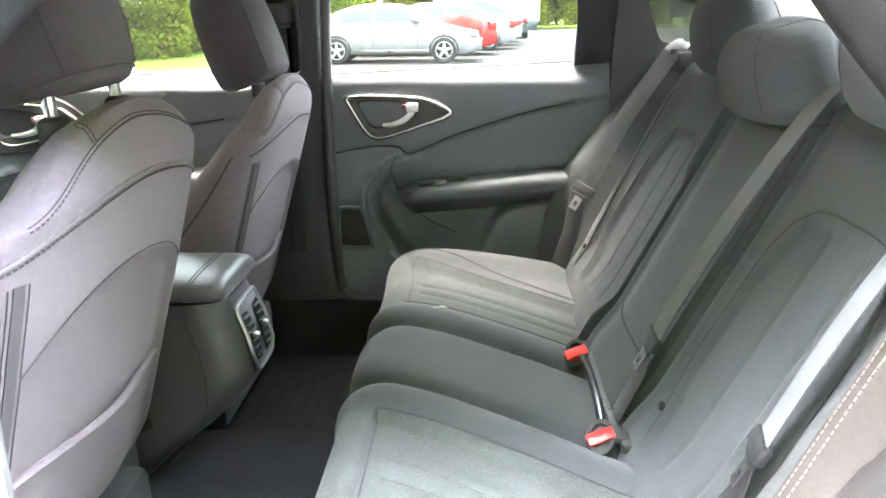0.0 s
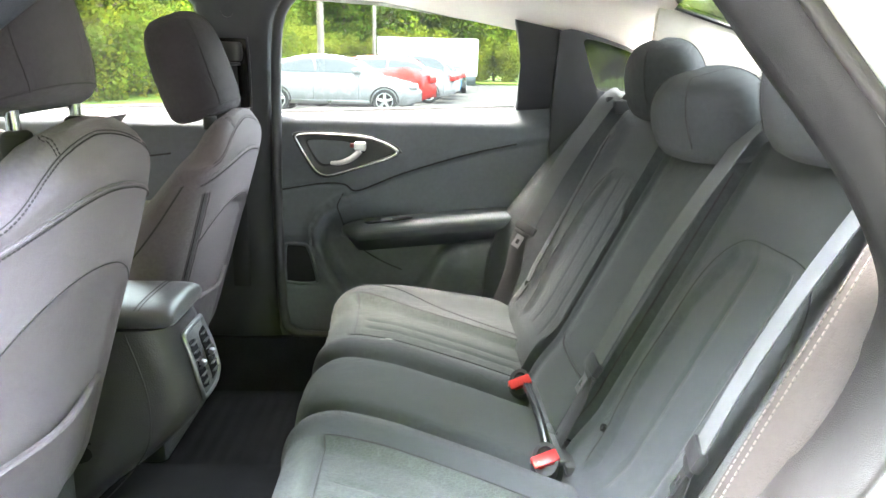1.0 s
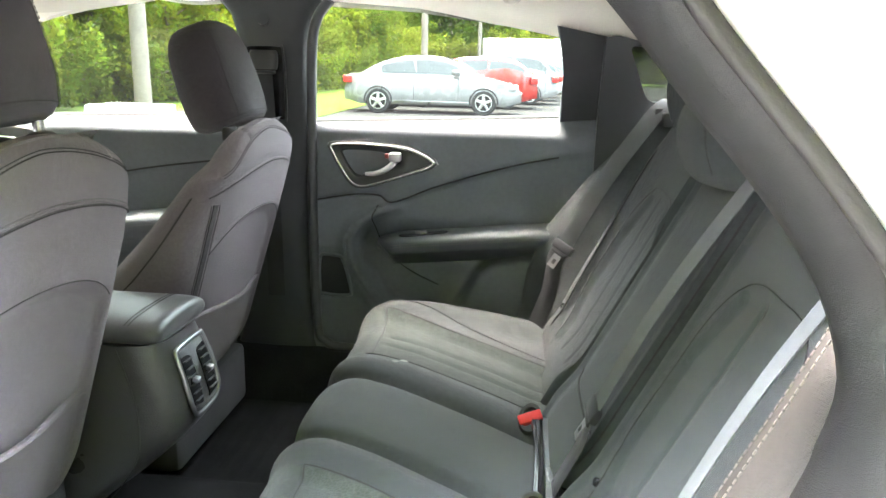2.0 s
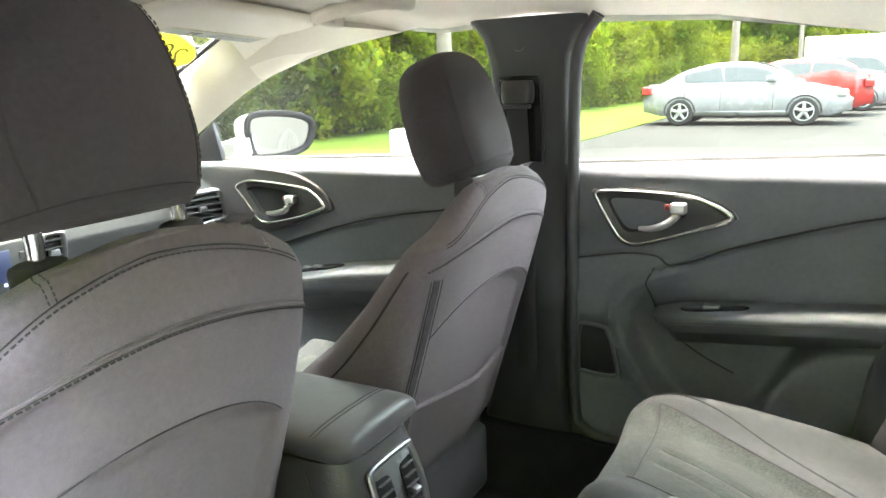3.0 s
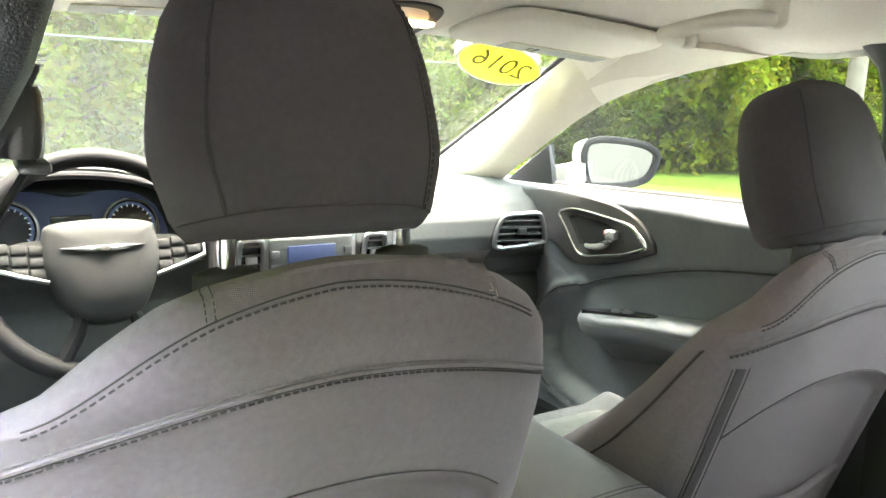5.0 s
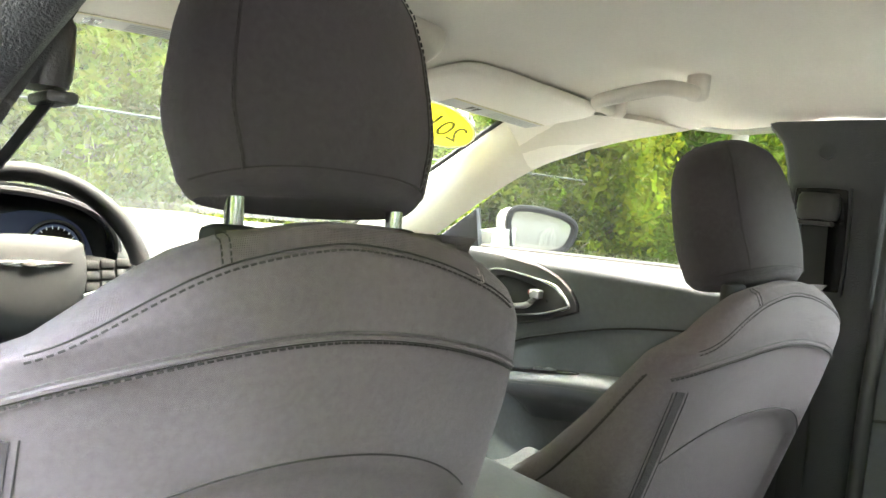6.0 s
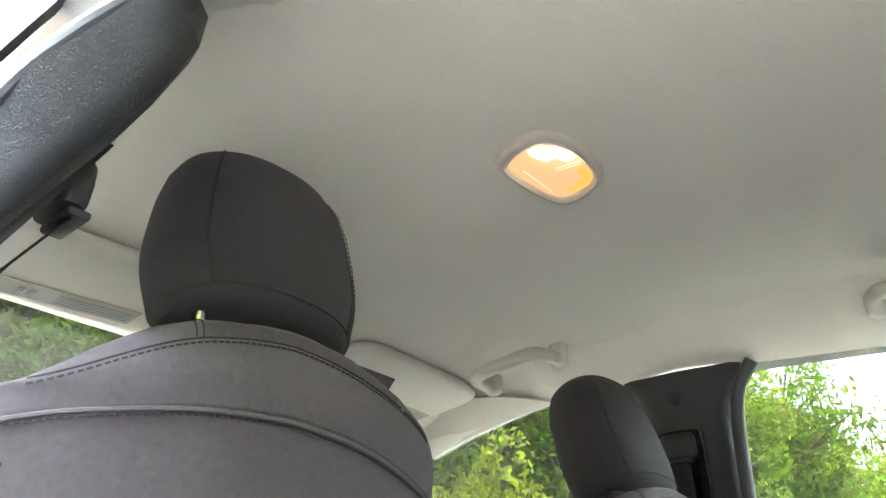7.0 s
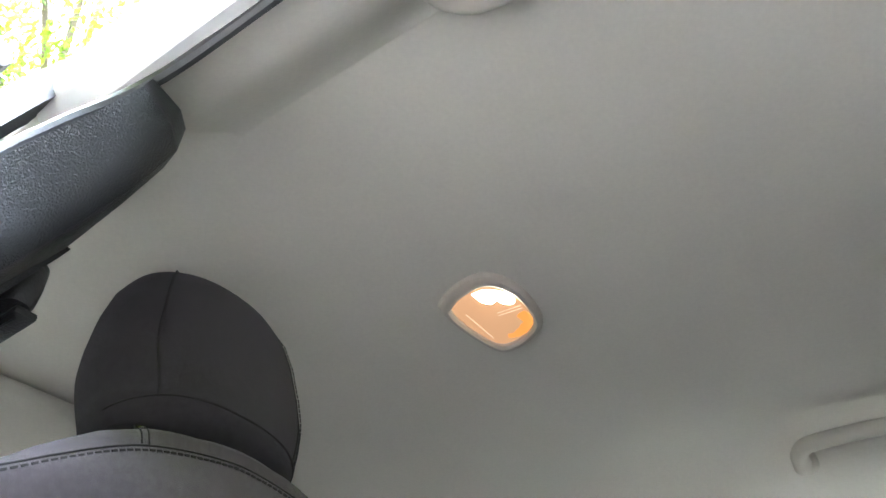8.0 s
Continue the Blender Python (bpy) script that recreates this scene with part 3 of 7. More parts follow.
def door(name, side, x0, x1, zt, fy, label, nx, nz):
    """A door: trim panel, outer skin, window glass, seals. side: plus for the passenger side."""
    ob = thing(name, ((x0 + x1) / 2, side * 0.74, 0.3), label, "car door", "", "structure")
    part("trim_panel", sheet(lambda u, v: Vector((x0 + (x1 - x0) * u, side * fy(x0 + (x1 - x0) * u, 0.30 + (zt(x0 + (x1 - x0) * u) - 0.30) * v), 0.30 + (zt(x0 + (x1 - x0) * u) - 0.30) * v)), nx, nz, (0, side * 0.03, 0)), DOORPLASTIC, ob, sharp=70)
    part("outer_skin", box(x0 - 0.005, x1 + 0.005, min(side * 0.775, side * 0.90), max(side * 0.775, side * 0.90), 0.26, 0.895, 0.03, 3), WHITEPAINT, ob, "white painted outer door skin")
    part("belt_seal", tube([(x0 + (x1 - x0) * i / 12, side * 0.752, zt(x0 + (x1 - x0) * i / 12) - 0.004) for i in range(13)], 0.014, 8), RUBBER, ob, "black rubber belt seal")
    def glass_at(u, v):
        x = x0 + (x1 - x0) * u
        a, b = zt(x) - 0.01, max(zt(x) + 0.0, lerp(WINTOP, x) + 0.02)
        return Vector((x, side * (0.752 - 0.10 * max(0.0, (a + (b - a) * v - 0.95) / 0.30)), a + (b - a) * v))
    g = part("window_glass", sheet(glass_at, 24, 8), GLASS, ob, "clear side window glass")
    g.visible_shadow = False
    if side < 0:
        xs = np.linspace(x0 + 0.1, x1 + 0.10, 24)
        part("window_frame", tube([(x, side * 0.672, lerp(WINTOP, x) + 0.004) for x in xs], 0.014, 8), RUBBER, ob, "black window frame")
    return ob


ztr = lambda x: 0.955 + 0.042 * (x - 0.17)
ztf = lambda x: 0.938 + 0.034 * (x + 0.9)
door_rear = door("door_rear_passenger", 1, 0.166, 0.90, ztr, door_rear_y, "closed black rear door with chrome handle surround and armrest", 120, 100)
door_front = door("door_front_passenger", 1, -1.10, 0.05, ztf, door_front_y, "closed black front door with chrome handle surround and armrest", 120, 90)
door("door_front_driver", -1, -1.10, 0.05, ztf, door_front_y, "closed black front door beside the driver seat", 40, 30)


def groove(parent, pts, fy, r=0.0024, lift=0.0022):
    part("panel_gap", tube([Vector((x, fy(x, z) - lift, z)) for x, z in line2(pts, 8)], r, 6, up=(0, 1, 0)), RUBBER, parent, "dark gap between trim panels")


groove(door_rear, [p for p in RCREASE if p[0] > 0.16 and p[0] < 0.9], door_rear_y)
groove(door_rear, [(0.345, 0.752), (0.330, 0.719), (0.336, 0.68), (0.347, 0.647), (0.386, 0.593), (0.439, 0.557), (0.50, 0.53)], door_rear_y, 0.0018, 0.0035)
groove(door_front, [p for p in FCREASE if p[0] > -0.75 and p[0] < 0.04], door_front_y)
groove(door_front, FARC[:-2], door_front_y, 0.002, 0.0035)


CUPBLACK = surface("matte_black_cup", (0.022, 0.022, 0.023), 0.7, var=0.2, bump=0.3, spec=0.2)


def polar(poly, c, n):
    """An outline drawn anew with n points at even angles round c."""
    out = []
    for k in range(n):
        a = 2 * math.pi * k / n
        dx, dy = math.cos(a), math.sin(a)
        best = 0.0
        for (x0, y0), (x1, y1) in zip(poly, poly[1:] + poly[:1]):
            ex, ey = x1 - x0, y1 - y0
            det = ex * dy - ey * dx
            if abs(det) < 1e-12:
                continue
            q = (dx * (y0 - c[1]) - dy * (x0 - c[0])) / det
            r = (ex * (y0 - c[1]) - ey * (x0 - c[0])) / det
            if -1e-9 <= q <= 1 + 1e-9 and r > best:
                best = r
        out.append((c[0] + dx * best, c[1] + dy * best))
    return out


def handle(parent, pts, side_y, lever, tip, big=None):
    """A chrome-ringed pull cup with a lever. pts: the ring's outline in x and z."""
    outline = line2(pts + pts[:1], 7)[:-1]
    mx, mz = sum(u for u, v in outline) / len(outline), sum(v for u, v in outline) / len(outline)
    x0, x1 = min(u for u, v in outline), max(u for u, v in outline)
    cup = [(mx - 0.024 + (u - mx) * 0.60, mz + 0.004 + (v - mz) * 0.66) for u, v in outline]
    big = line2(big + big[:1], 5)[:-1] if big else [(mx + (u - mx) * 1.10, mz + (v - mz) * 1.14) for u, v in outline]
    c, n = (mx - 0.024, mz + 0.004), 72
    o, r, q = polar(big, c, n), polar(outline, c, n), polar(cup, c, n)
    at = lambda u, v, w: Vector((u, side_y - w, v))

    def skin(rows):
        bm = bmesh.new()
        vs = [[bm.verts.new(at(u, v, w)) for u, v in line] for line, w in rows]
        for a, b in zip(vs, vs[1:]):
            for i in range(n):
                bm.faces.new((a[i], a[(i + 1) % n], b[(i + 1) % n], b[i]))
        return bm, vs

    mid = lambda a, b, f: [(x + (z - x) * f, y + (t - y) * f) for (x, y), (z, t) in zip(a, b)]
    part("surround", skin([(o, -0.02), (o, 0.002), (mid(o, r, 0.12), 0.006), (mid(o, r, 0.9), 0.009), (r, 0.009), (mid(r, q, 0.10), 0.010), (mid(r, q, 0.85), 0.008), (q, 0.007)])[0], VINYL, parent, "black handle surround")
    bm, vs = skin([(q, 0.0072), (mid(q, [c] * n, 0.05), 0.004), (mid(q, [c] * n, 0.12), -0.001), (mid(q, [c] * n, 0.6), -0.002)])
    bm.faces.new(vs[-1])
    part("pull_cup", bm, CUPBLACK, parent, "dark recessed pull cup")
    part("chrome_ring", tube([at(u, v, 0.0105) for u, v in outline], [0.0034 + 0.0030 * smoothstep(x0 + 0.55 * (x1 - x0), x1, u) for u, v in outline], 10, up=(0, 1, 0), loop=True), CHROME, parent, "bright chrome ring")
    lv = smooth_line([at(u, v, 0.006 + w) for u, v, w in lever], 4)
    rr = [0.0045, 0.006, 0.0072, 0.008, 0.008, 0.0075]
    part("lever", join(tube(lv, [float(np.interp(i, np.linspace(0, len(lv) - 1, 6), rr)) for i in range(len(lv))], 10), box(tip[0] - 0.015, tip[0] + 0.015, side_y - 0.028, side_y - 0.004, tip[1] - 0.011, tip[1] + 0.012, 0.005, 3)), LEVER, parent, "curved chrome door lever")
    part("lock_tab", box(tip[0] - 0.027, tip[0] - 0.016, side_y - 0.020, side_y - 0.006, tip[1] - 0.004, tip[1] + 0.008, 0.003), DULLRED, parent, "small red lock tab")


handle(door_rear, [(0.225, 0.897), (0.237, 0.906), (0.30, 0.908), (0.40, 0.903), (0.455, 0.887), (0.487, 0.868), (0.475, 0.855), (0.42, 0.835), (0.36, 0.815), (0.315, 0.802), (0.29, 0.804), (0.27, 0.82), (0.245, 0.86)], 0.695,
       [(0.315, 0.834, 0.004), (0.34, 0.836, 0.010), (0.37, 0.848, 0.014), (0.392, 0.868, 0.016)], (0.392, 0.879))
handle(door_front, [(-0.768, 0.874), (-0.758, 0.886), (-0.71, 0.896), (-0.62, 0.892), (-0.535, 0.882), (-0.50, 0.864), (-0.476, 0.842), (-0.485, 0.832), (-0.539, 0.812), (-0.60, 0.798), (-0.66, 0.786), (-0.69, 0.790), (-0.71, 0.808), (-0.74, 0.845)], 0.690,
       [(-0.665, 0.812, 0.004), (-0.64, 0.813, 0.010), (-0.60, 0.822, 0.014), (-0.575, 0.842, 0.016)], (-0.575, 0.852),
       [(-1.0, 0.912), (-0.88, 0.928), (-0.79, 0.932), (-0.69, 0.930), (-0.595, 0.922), (-0.54, 0.909), (-0.50, 0.891), (-0.47, 0.865), (-0.452, 0.839), (-0.458, 0.826), (-0.475, 0.819), (-0.60, 0.778), (-0.66, 0.765), (-0.71, 0.762), (-0.78, 0.79), (-0.90, 0.85)])


def armrest(parent, top, depth, under, y_of):
    """The padded rest, swelling out of the panel. top: line of x, z; under: its fall below that line."""
    rows = []
    tops = line2(top, 6)
    for i, (x, z) in enumerate(tops):
        f = i / (len(tops) - 1)
        k = 0.12 + 0.88 * math.sin(math.pi * min(1, f * 2.6) / 2) ** 0.8
        under_k = under * (0.25 + 0.75 * smoothstep(0.0, 0.3, f))
        b = y_of(x, z) + 0.01
        d = depth * k
        rows.append([(x, b, z + 0.004), (x, b - d * 0.4, z + 0.005), (x, b - d * 0.8, z + 0.001), (x, b - d * 0.95, z - 0.005), (x, b - d, z - 0.013),
                     (x, b - d * 0.99, z - under_k * 0.5), (x, b - d * 0.92, z - under_k * 0.85), (x, b - d * 0.62, z - under_k * 1.12), (x, b - d * 0.28, z - under_k * 1.45), (x, b + 0.012, z - under_k * 2.0)])
    arm = part("armrest", loft(rows, caps=False, closed=False), ARMREST, parent, "black padded armrest", sharp=60)
    for off in (0.0, 0.006):
        part("stitching", stitches([Vector(r[4]) + Vector((0, -0.0006, -0.004 - off)) for r in rows]), THREAD, arm)


armrest(door_rear, [(0.335, 0.650), (0.37, 0.665), (0.42, 0.677), (0.55, 0.692), (0.70, 0.709), (0.83, 0.720)], 0.085, 0.046, door_rear_y)
armrest(door_front, [(-0.69, 0.636), (-0.63, 0.650), (-0.52, 0.670), (-0.39, 0.692), (-0.2, 0.715), (0.0, 0.73)], 0.100, 0.06, door_front_y)
sw = part("switch_plate", prism(line2([(0.40, 0.0), (0.41, 0.016), (0.46, 0.02), (0.52, 0.016), (0.525, 0.0), (0.46, -0.012), (0.40, 0.0)], 3)[:-1], lambda u, v, w: (u, 0.690 - v * 1.2, 0.669 + (u - 0.40) * 0.14 + w), -0.01, 0.008), GLOSSBLACK, door_rear, "black window switch plate")
part("switch", box(0.445, 0.475, 0.676, 0.692, 0.680, 0.692, 0.003), SATIN, sw, "silver-edged window switch")
sw = part("switch_plate", prism(line2([(-0.65, 0.0), (-0.64, 0.02), (-0.55, 0.026), (-0.44, 0.02), (-0.43, 0.0), (-0.55, -0.014), (-0.65, 0.0)], 3)[:-1], lambda u, v, w: (u, 0.685 - v * 1.2, 0.650 + (u + 0.63) * 0.18 + w), -0.01, 0.009), GLOSSBLACK, door_front, "black window switch plate")
for x in (-0.55, -0.515):
    part("switch", box(x, x + 0.025, 0.664, 0.682, 0.668 + (x + 0.55) * 0.18, 0.680 + (x + 0.55) * 0.18, 0.003), SATIN, sw, "silver-edged window switch")
DOORLOW = surface("black_door_pocket_plastic", (0.094, 0.101, 0.110), 0.5, var=0.2, bump=0.3, bump_scale=600)


def low_panel(parent, left, right, z0, z1, fy):
    """The darker lower moulding under the armrest."""
    def at(u, v):
        z = z0 + (z1(0.5) - z0) * v
        a, b = lerp(left, z), right
        x = a + (b - a) * u
        z = z0 + (z1(x) - z0) * v
        return Vector((x, fy(x, z) - 0.0025, z))
    part("lower_moulding", sheet(at, 60, 30), DOORLOW, parent, "black moulding under the armrest", sharp=70)


low_panel(door_rear, [(0.36, 0.46), (0.44, 0.385), (0.50, 0.345), (0.56, 0.312), (0.62, 0.296), (0.66, 0.300)], 0.89, 0.36, lambda x: 0.625 + 0.10 * (x - 0.35), door_rear_y)
low_panel(door_front, [(0.33, -0.60), (0.40, -0.755), (0.45, -0.81), (0.53, -0.828), (0.61, -0.81), (0.66, -0.77)], 0.04, 0.34, lambda x: 0.61 + 0.14 * (x + 0.65), door_front_y)
SPK = line2([(0.186, 0.505), (0.184, 0.56), (0.188, 0.605), (0.20, 0.612), (0.235, 0.61), (0.25, 0.60), (0.264, 0.55), (0.272, 0.51), (0.262, 0.502), (0.225, 0.50), (0.186, 0.505)], 3)[:-1]
part("speaker_grille", prism(SPK, lambda u, v, w: (u, 0.7085 - w, v), 0.0, 0.002, 0.001), surface("speaker_mesh", (0.018, 0.018, 0.019), 0.7, var=0.3, small=700, bump=1.0, bump_scale=1500), door_rear, "black perforated speaker grille")
part("speaker_rim", tube([(u, 0.703, v) for u, v in SPK], 0.0048, 8, up=(0, 1, 0), loop=True), ARMREST, door_rear, "black speaker rim")
# rear frame of the rear door's window, mirror corner of the front door
part("window_corner", prism([(0.795, 0.975), (0.905, 0.985), (0.905, 1.175), (0.775, 1.20), (0.80, 1.10)], lambda u, v, w: (u, lerp([(0.95, 0.745), (1.2, 0.645)], v) - w, v), 0.0, 0.022, 0.004), PILLARBLACK, door_rear, "black fixed corner of the window")
part("mirror_corner", prism([(-1.08, 0.925), (-0.865, 0.935), (-0.865, 1.045)], lambda u, v, w: (u, 0.742 - 0.25 * max(0, v - 0.95) - w, v), -0.01, 0.006, 0.002), PILLARBLACK, door_front, "black mirror corner cover")

piece("wall_quarter_inner", box(0.895, 1.5, 0.725, 0.745, 0.25, 1.02, 0.004), PLASTIC, "black inner panel behind the rear door", "panel", "structure")
piece("wall_quarter_inner_driver", box(0.93, 1.5, -0.735, -0.715, 0.25, 1.0, 0.004), PLASTIC, "black inner panel behind the doorway", "panel", "structure")

SEALBROWN = surface("brownish_black_seal", (0.040, 0.036, 0.034), 0.5, var=0.15, bump=0.2)
SEALGREY = surface("dark_grey_door_seal", (0.05, 0.051, 0.053), 0.5, var=0.15, bump=0.2)
# grey seal on the passenger pillar, black one along the open doorway's front and top
piece("trim_seal_passenger", tube(smooth_line([(0.80, 0.705, 0.352), (0.5, 0.702, 0.350), (0.26, 0.70, 0.352), (0.20, 0.70, 0.368), (0.178, 0.70, 0.42), (0.172, 0.695, 0.7), (0.178, 0.683, 0.95), (0.188, 0.660, 1.12), (0.203, 0.648, 1.20), (0.24, 0.640, 1.25)], 6), 0.013, 10, up=(0, 1, 0)), surface("grey_pillar_seal", (0.045, 0.046, 0.048), 0.4, var=0.1), "grey rubber seal beside the rear door", "seal", "structure")
piece("trim_seal_driver", tube(smooth_line([(0.178, -0.70, 0.36), (0.172, -0.695, 0.7), (0.178, -0.685, 0.95), (0.182, -0.650, 1.10), (0.200, -0.620, 1.17), (0.235, -0.592, 1.215), (0.30, -0.579, 1.237), (0.45, -0.582, 1.230), (0.62, -0.605, 1.205), (0.70, -0.645, 1.19)], 6), 0.006, 8, up=(0, 1, 0)), SEALGREY, "black rubber seal round the door opening", "seal", "structure")

# white body round the open rear doorway, with its black trim
INNER = line2([(0.60, 1.222), (0.69, 1.196), (0.735, 1.168), (0.769, 1.135), (0.806, 1.092), (0.852, 1.042), (0.895, 0.988), (0.915, 0.945), (0.917, 0.89), (0.892, 0.815), (0.849, 0.737), (0.775, 0.62), (0.68, 0.49), (0.58, 0.36)], 5)
OUTER = line2([(0.60, 1.255), (0.72, 1.225), (0.768, 1.182), (0.807, 1.134), (0.843, 1.094), (0.884, 1.049), (0.930, 0.99), (0.952, 0.94), (0.950, 0.875), (0.925, 0.815), (0.893, 0.752), (0.82, 0.64), (0.725, 0.50), (0.62, 0.36)], 5)


def across(line_a, line_b, u):
    q = u * (len(line_a) - 1)
    i = min(len(line_a) - 2, int(q))
    mix = lambda l: Vector(l[i]).lerp(Vector(l[i + 1]), q - i)
    return mix(line_a), mix(line_b)


def doorway_trim(u, v):
    a, b = across(INNER, OUTER, u)
    c = a.lerp(b, v)
    low = smoothstep(0.9, 0.98, c.y)
    return Vector((c.x, (-0.672 - 0.028 * (1 - low)) - 0.040 * v - (0.008 + 0.020 * (1 - low)) * math.sin(math.pi * v), c.y))


def body_side(u, v):
    a, b = across(INNER, OUTER, u)
    return Vector((b.x + 0.75 * v, -0.722 - 0.115 * smoothstep(0, 0.12, v) - 0.02 * v, b.y - 0.004 * v))


piece("wall_body_side", sheet(body_side, 60, 24, (0, 0.03, 0)), WHITEPAINT, "white painted body side round the doorway", "car body", "structure", sharp=60)
piece("trim_doorway_edge", sheet(doorway_trim, 65, 8, (0.004, 0.02, 0)), GRAINED, "black grained plastic trim round the doorway", "doorway trim", "structure", sharp=60)
piece("trim_doorway_seal", tube([Vector((p[0], -0.728, p[1])) for p in OUTER], 0.0065, 10, up=(0, 1, 0)), SEALBROWN, "brownish black rubber seal on the doorway flange", "seal", "structure")
piece("wall_roof_rail", loft([[(x, -0.580, lerp(WINTOP, x) - 0.004), (x, -0.595, lerp(WINTOP, x) - 0.010), (x, -0.612, lerp(WINTOP, x) - 0.004), (x, -0.622, lerp(WINTOP, x) + 0.010), (x, -0.627, lerp(WINTOP, x) + 0.03), (x, -0.61, lerp(WINTOP, x) + 0.07), (x, -0.58, lerp(WINTOP, x) + 0.06)] for x in np.linspace(0.12, 0.80, 20)]), WHITEPAINT, "white painted roof rail over the doorway", "car body", "structure")
piece("wall_roof_rail_passenger", loft([[(x, 0.655, lerp(WINTOP, x) + 0.022), (x, 0.69, lerp(WINTOP, x) + 0.02), (x, 0.72, lerp(WINTOP, x) + 0.04), (x, 0.67, lerp(WINTOP, x) + 0.08), (x, 0.64, lerp(WINTOP, x) + 0.08)] for x in np.linspace(-0.6, 0.95, 24)]), WHITEPAINT, "white painted roof rail over the side windows", "car body", "structure")
piece("trim_front_door_frame", loft([[(0.150, y, z), (0.105, y + 0.004, z), (0.095, y - 0.022, z), (0.146, y - 0.026, z)] for z, y in ((0.98, -0.705), (1.08, -0.676), (1.16, -0.650), (1.23, -0.626), (1.30, -0.600), (1.325, -0.585))]), SEALGREY, "dark rear edge of the front door's window frame", "door frame", "structure")
piece("wall_body_pillar", box(-0.06, 0.20, -0.80, -0.715, 0.2, 0.98, 0.02), WHITEPAINT, "white painted body pillar beside the doorway", "car body", "structure")
piece("wall_body_side_passenger", box(0.95, 1.85, 0.74, 0.90, 0.2, 0.96, 0.03), WHITEPAINT, "white painted rear quarter of the car", "car body", "structure")


# ---- front seats ----
SEAT_W = [(0.30, 0.240), (0.40, 0.254), (0.55, 0.260), (0.75, 0.257), (0.85, 0.248), (0.90, 0.236), (0.94, 0.219), (0.97, 0.194), (0.99, 0.163), (1.005, 0.125), (1.015, 0.085), (1.02, 0.04)]
SEAT_T = [(0.30, 0.070), (0.55, 0.072), (0.80, 0.062), (0.92, 0.052), (0.98, 0.038), (1.005, 0.026), (1.02, 0.010)]
NS = 3.0
SEAT_F = [(0.30, 0.30), (0.50, 0.30), (0.60, 0.265), (0.66, 0.215), (0.72, 0.160), (0.80, 0.105), (0.90, 0.055), (0.98, 0.030), (1.02, 0.010)]


def seat_rear(z):
    return 0.178 + (z - 0.95) * 0.30 - 0.9 * max(0.0, z - 0.955) ** 1.35 - 0.014 * smoothstep(0.92, 1.02, z) - 0.05 * smoothstep(0.5, 0.30, z) - 0.10 * smoothstep(0.43, 0.29, z)


def crown(u, z):
    """The top is flat in the middle and falls towards the door."""
    z2 = z if z < 0.97 else 0.97 + (z - 0.97) * 0.92
    return z2 - smoothstep(0.90, 1.0, z) * (0.095 * max(0.0, -u) + 2.2 * max(0.0, -u - 0.08) ** 2)


def seat_x(u, z):
    """The seat back's rear face at u metres from its middle."""
    w, t = lerp(SEAT_W, z), lerp(SEAT_T, z)
    f = max(0.0, 1 - min(1, abs(u) / w) ** NS) ** (1 / NS)
    return seat_rear(z) - t + t * f - recess(u, z)


def arch(u):
    return 0.826 - 1.1 * u * u - 12 * u ** 4


def recess(u, z):
    side = 0.205 - abs(u)
    inside = min(arch(u) - z, side)
    return 0.013 * smoothstep(-0.002, 0.022, inside) * smoothstep(0.33, 0.40, z)


PAD = [(0.0, 0.90, 0.62), (0.025, 0.95, 0.84), (0.08, 1.0, 0.96), (0.2, 1.0, 1.0), (0.45, 1.0, 1.0), (0.65, 0.97, 0.98), (0.8, 0.91, 0.92), (0.9, 0.82, 0.80), (0.96, 0.68, 0.62), (0.99, 0.5, 0.40), (1.0, 0.3, 0.2)]
PILLOW = [(0.0, 0.72, 0.45), (0.04, 0.82, 0.66), (0.12, 0.92, 0.86), (0.25, 0.98, 0.97), (0.42, 1.0, 1.0), (0.58, 0.98, 0.98), (0.72, 0.93, 0.91), (0.84, 0.84, 0.79), (0.92, 0.72, 0.64), (0.975, 0.54, 0.44), (1.0, 0.30, 0.2)]


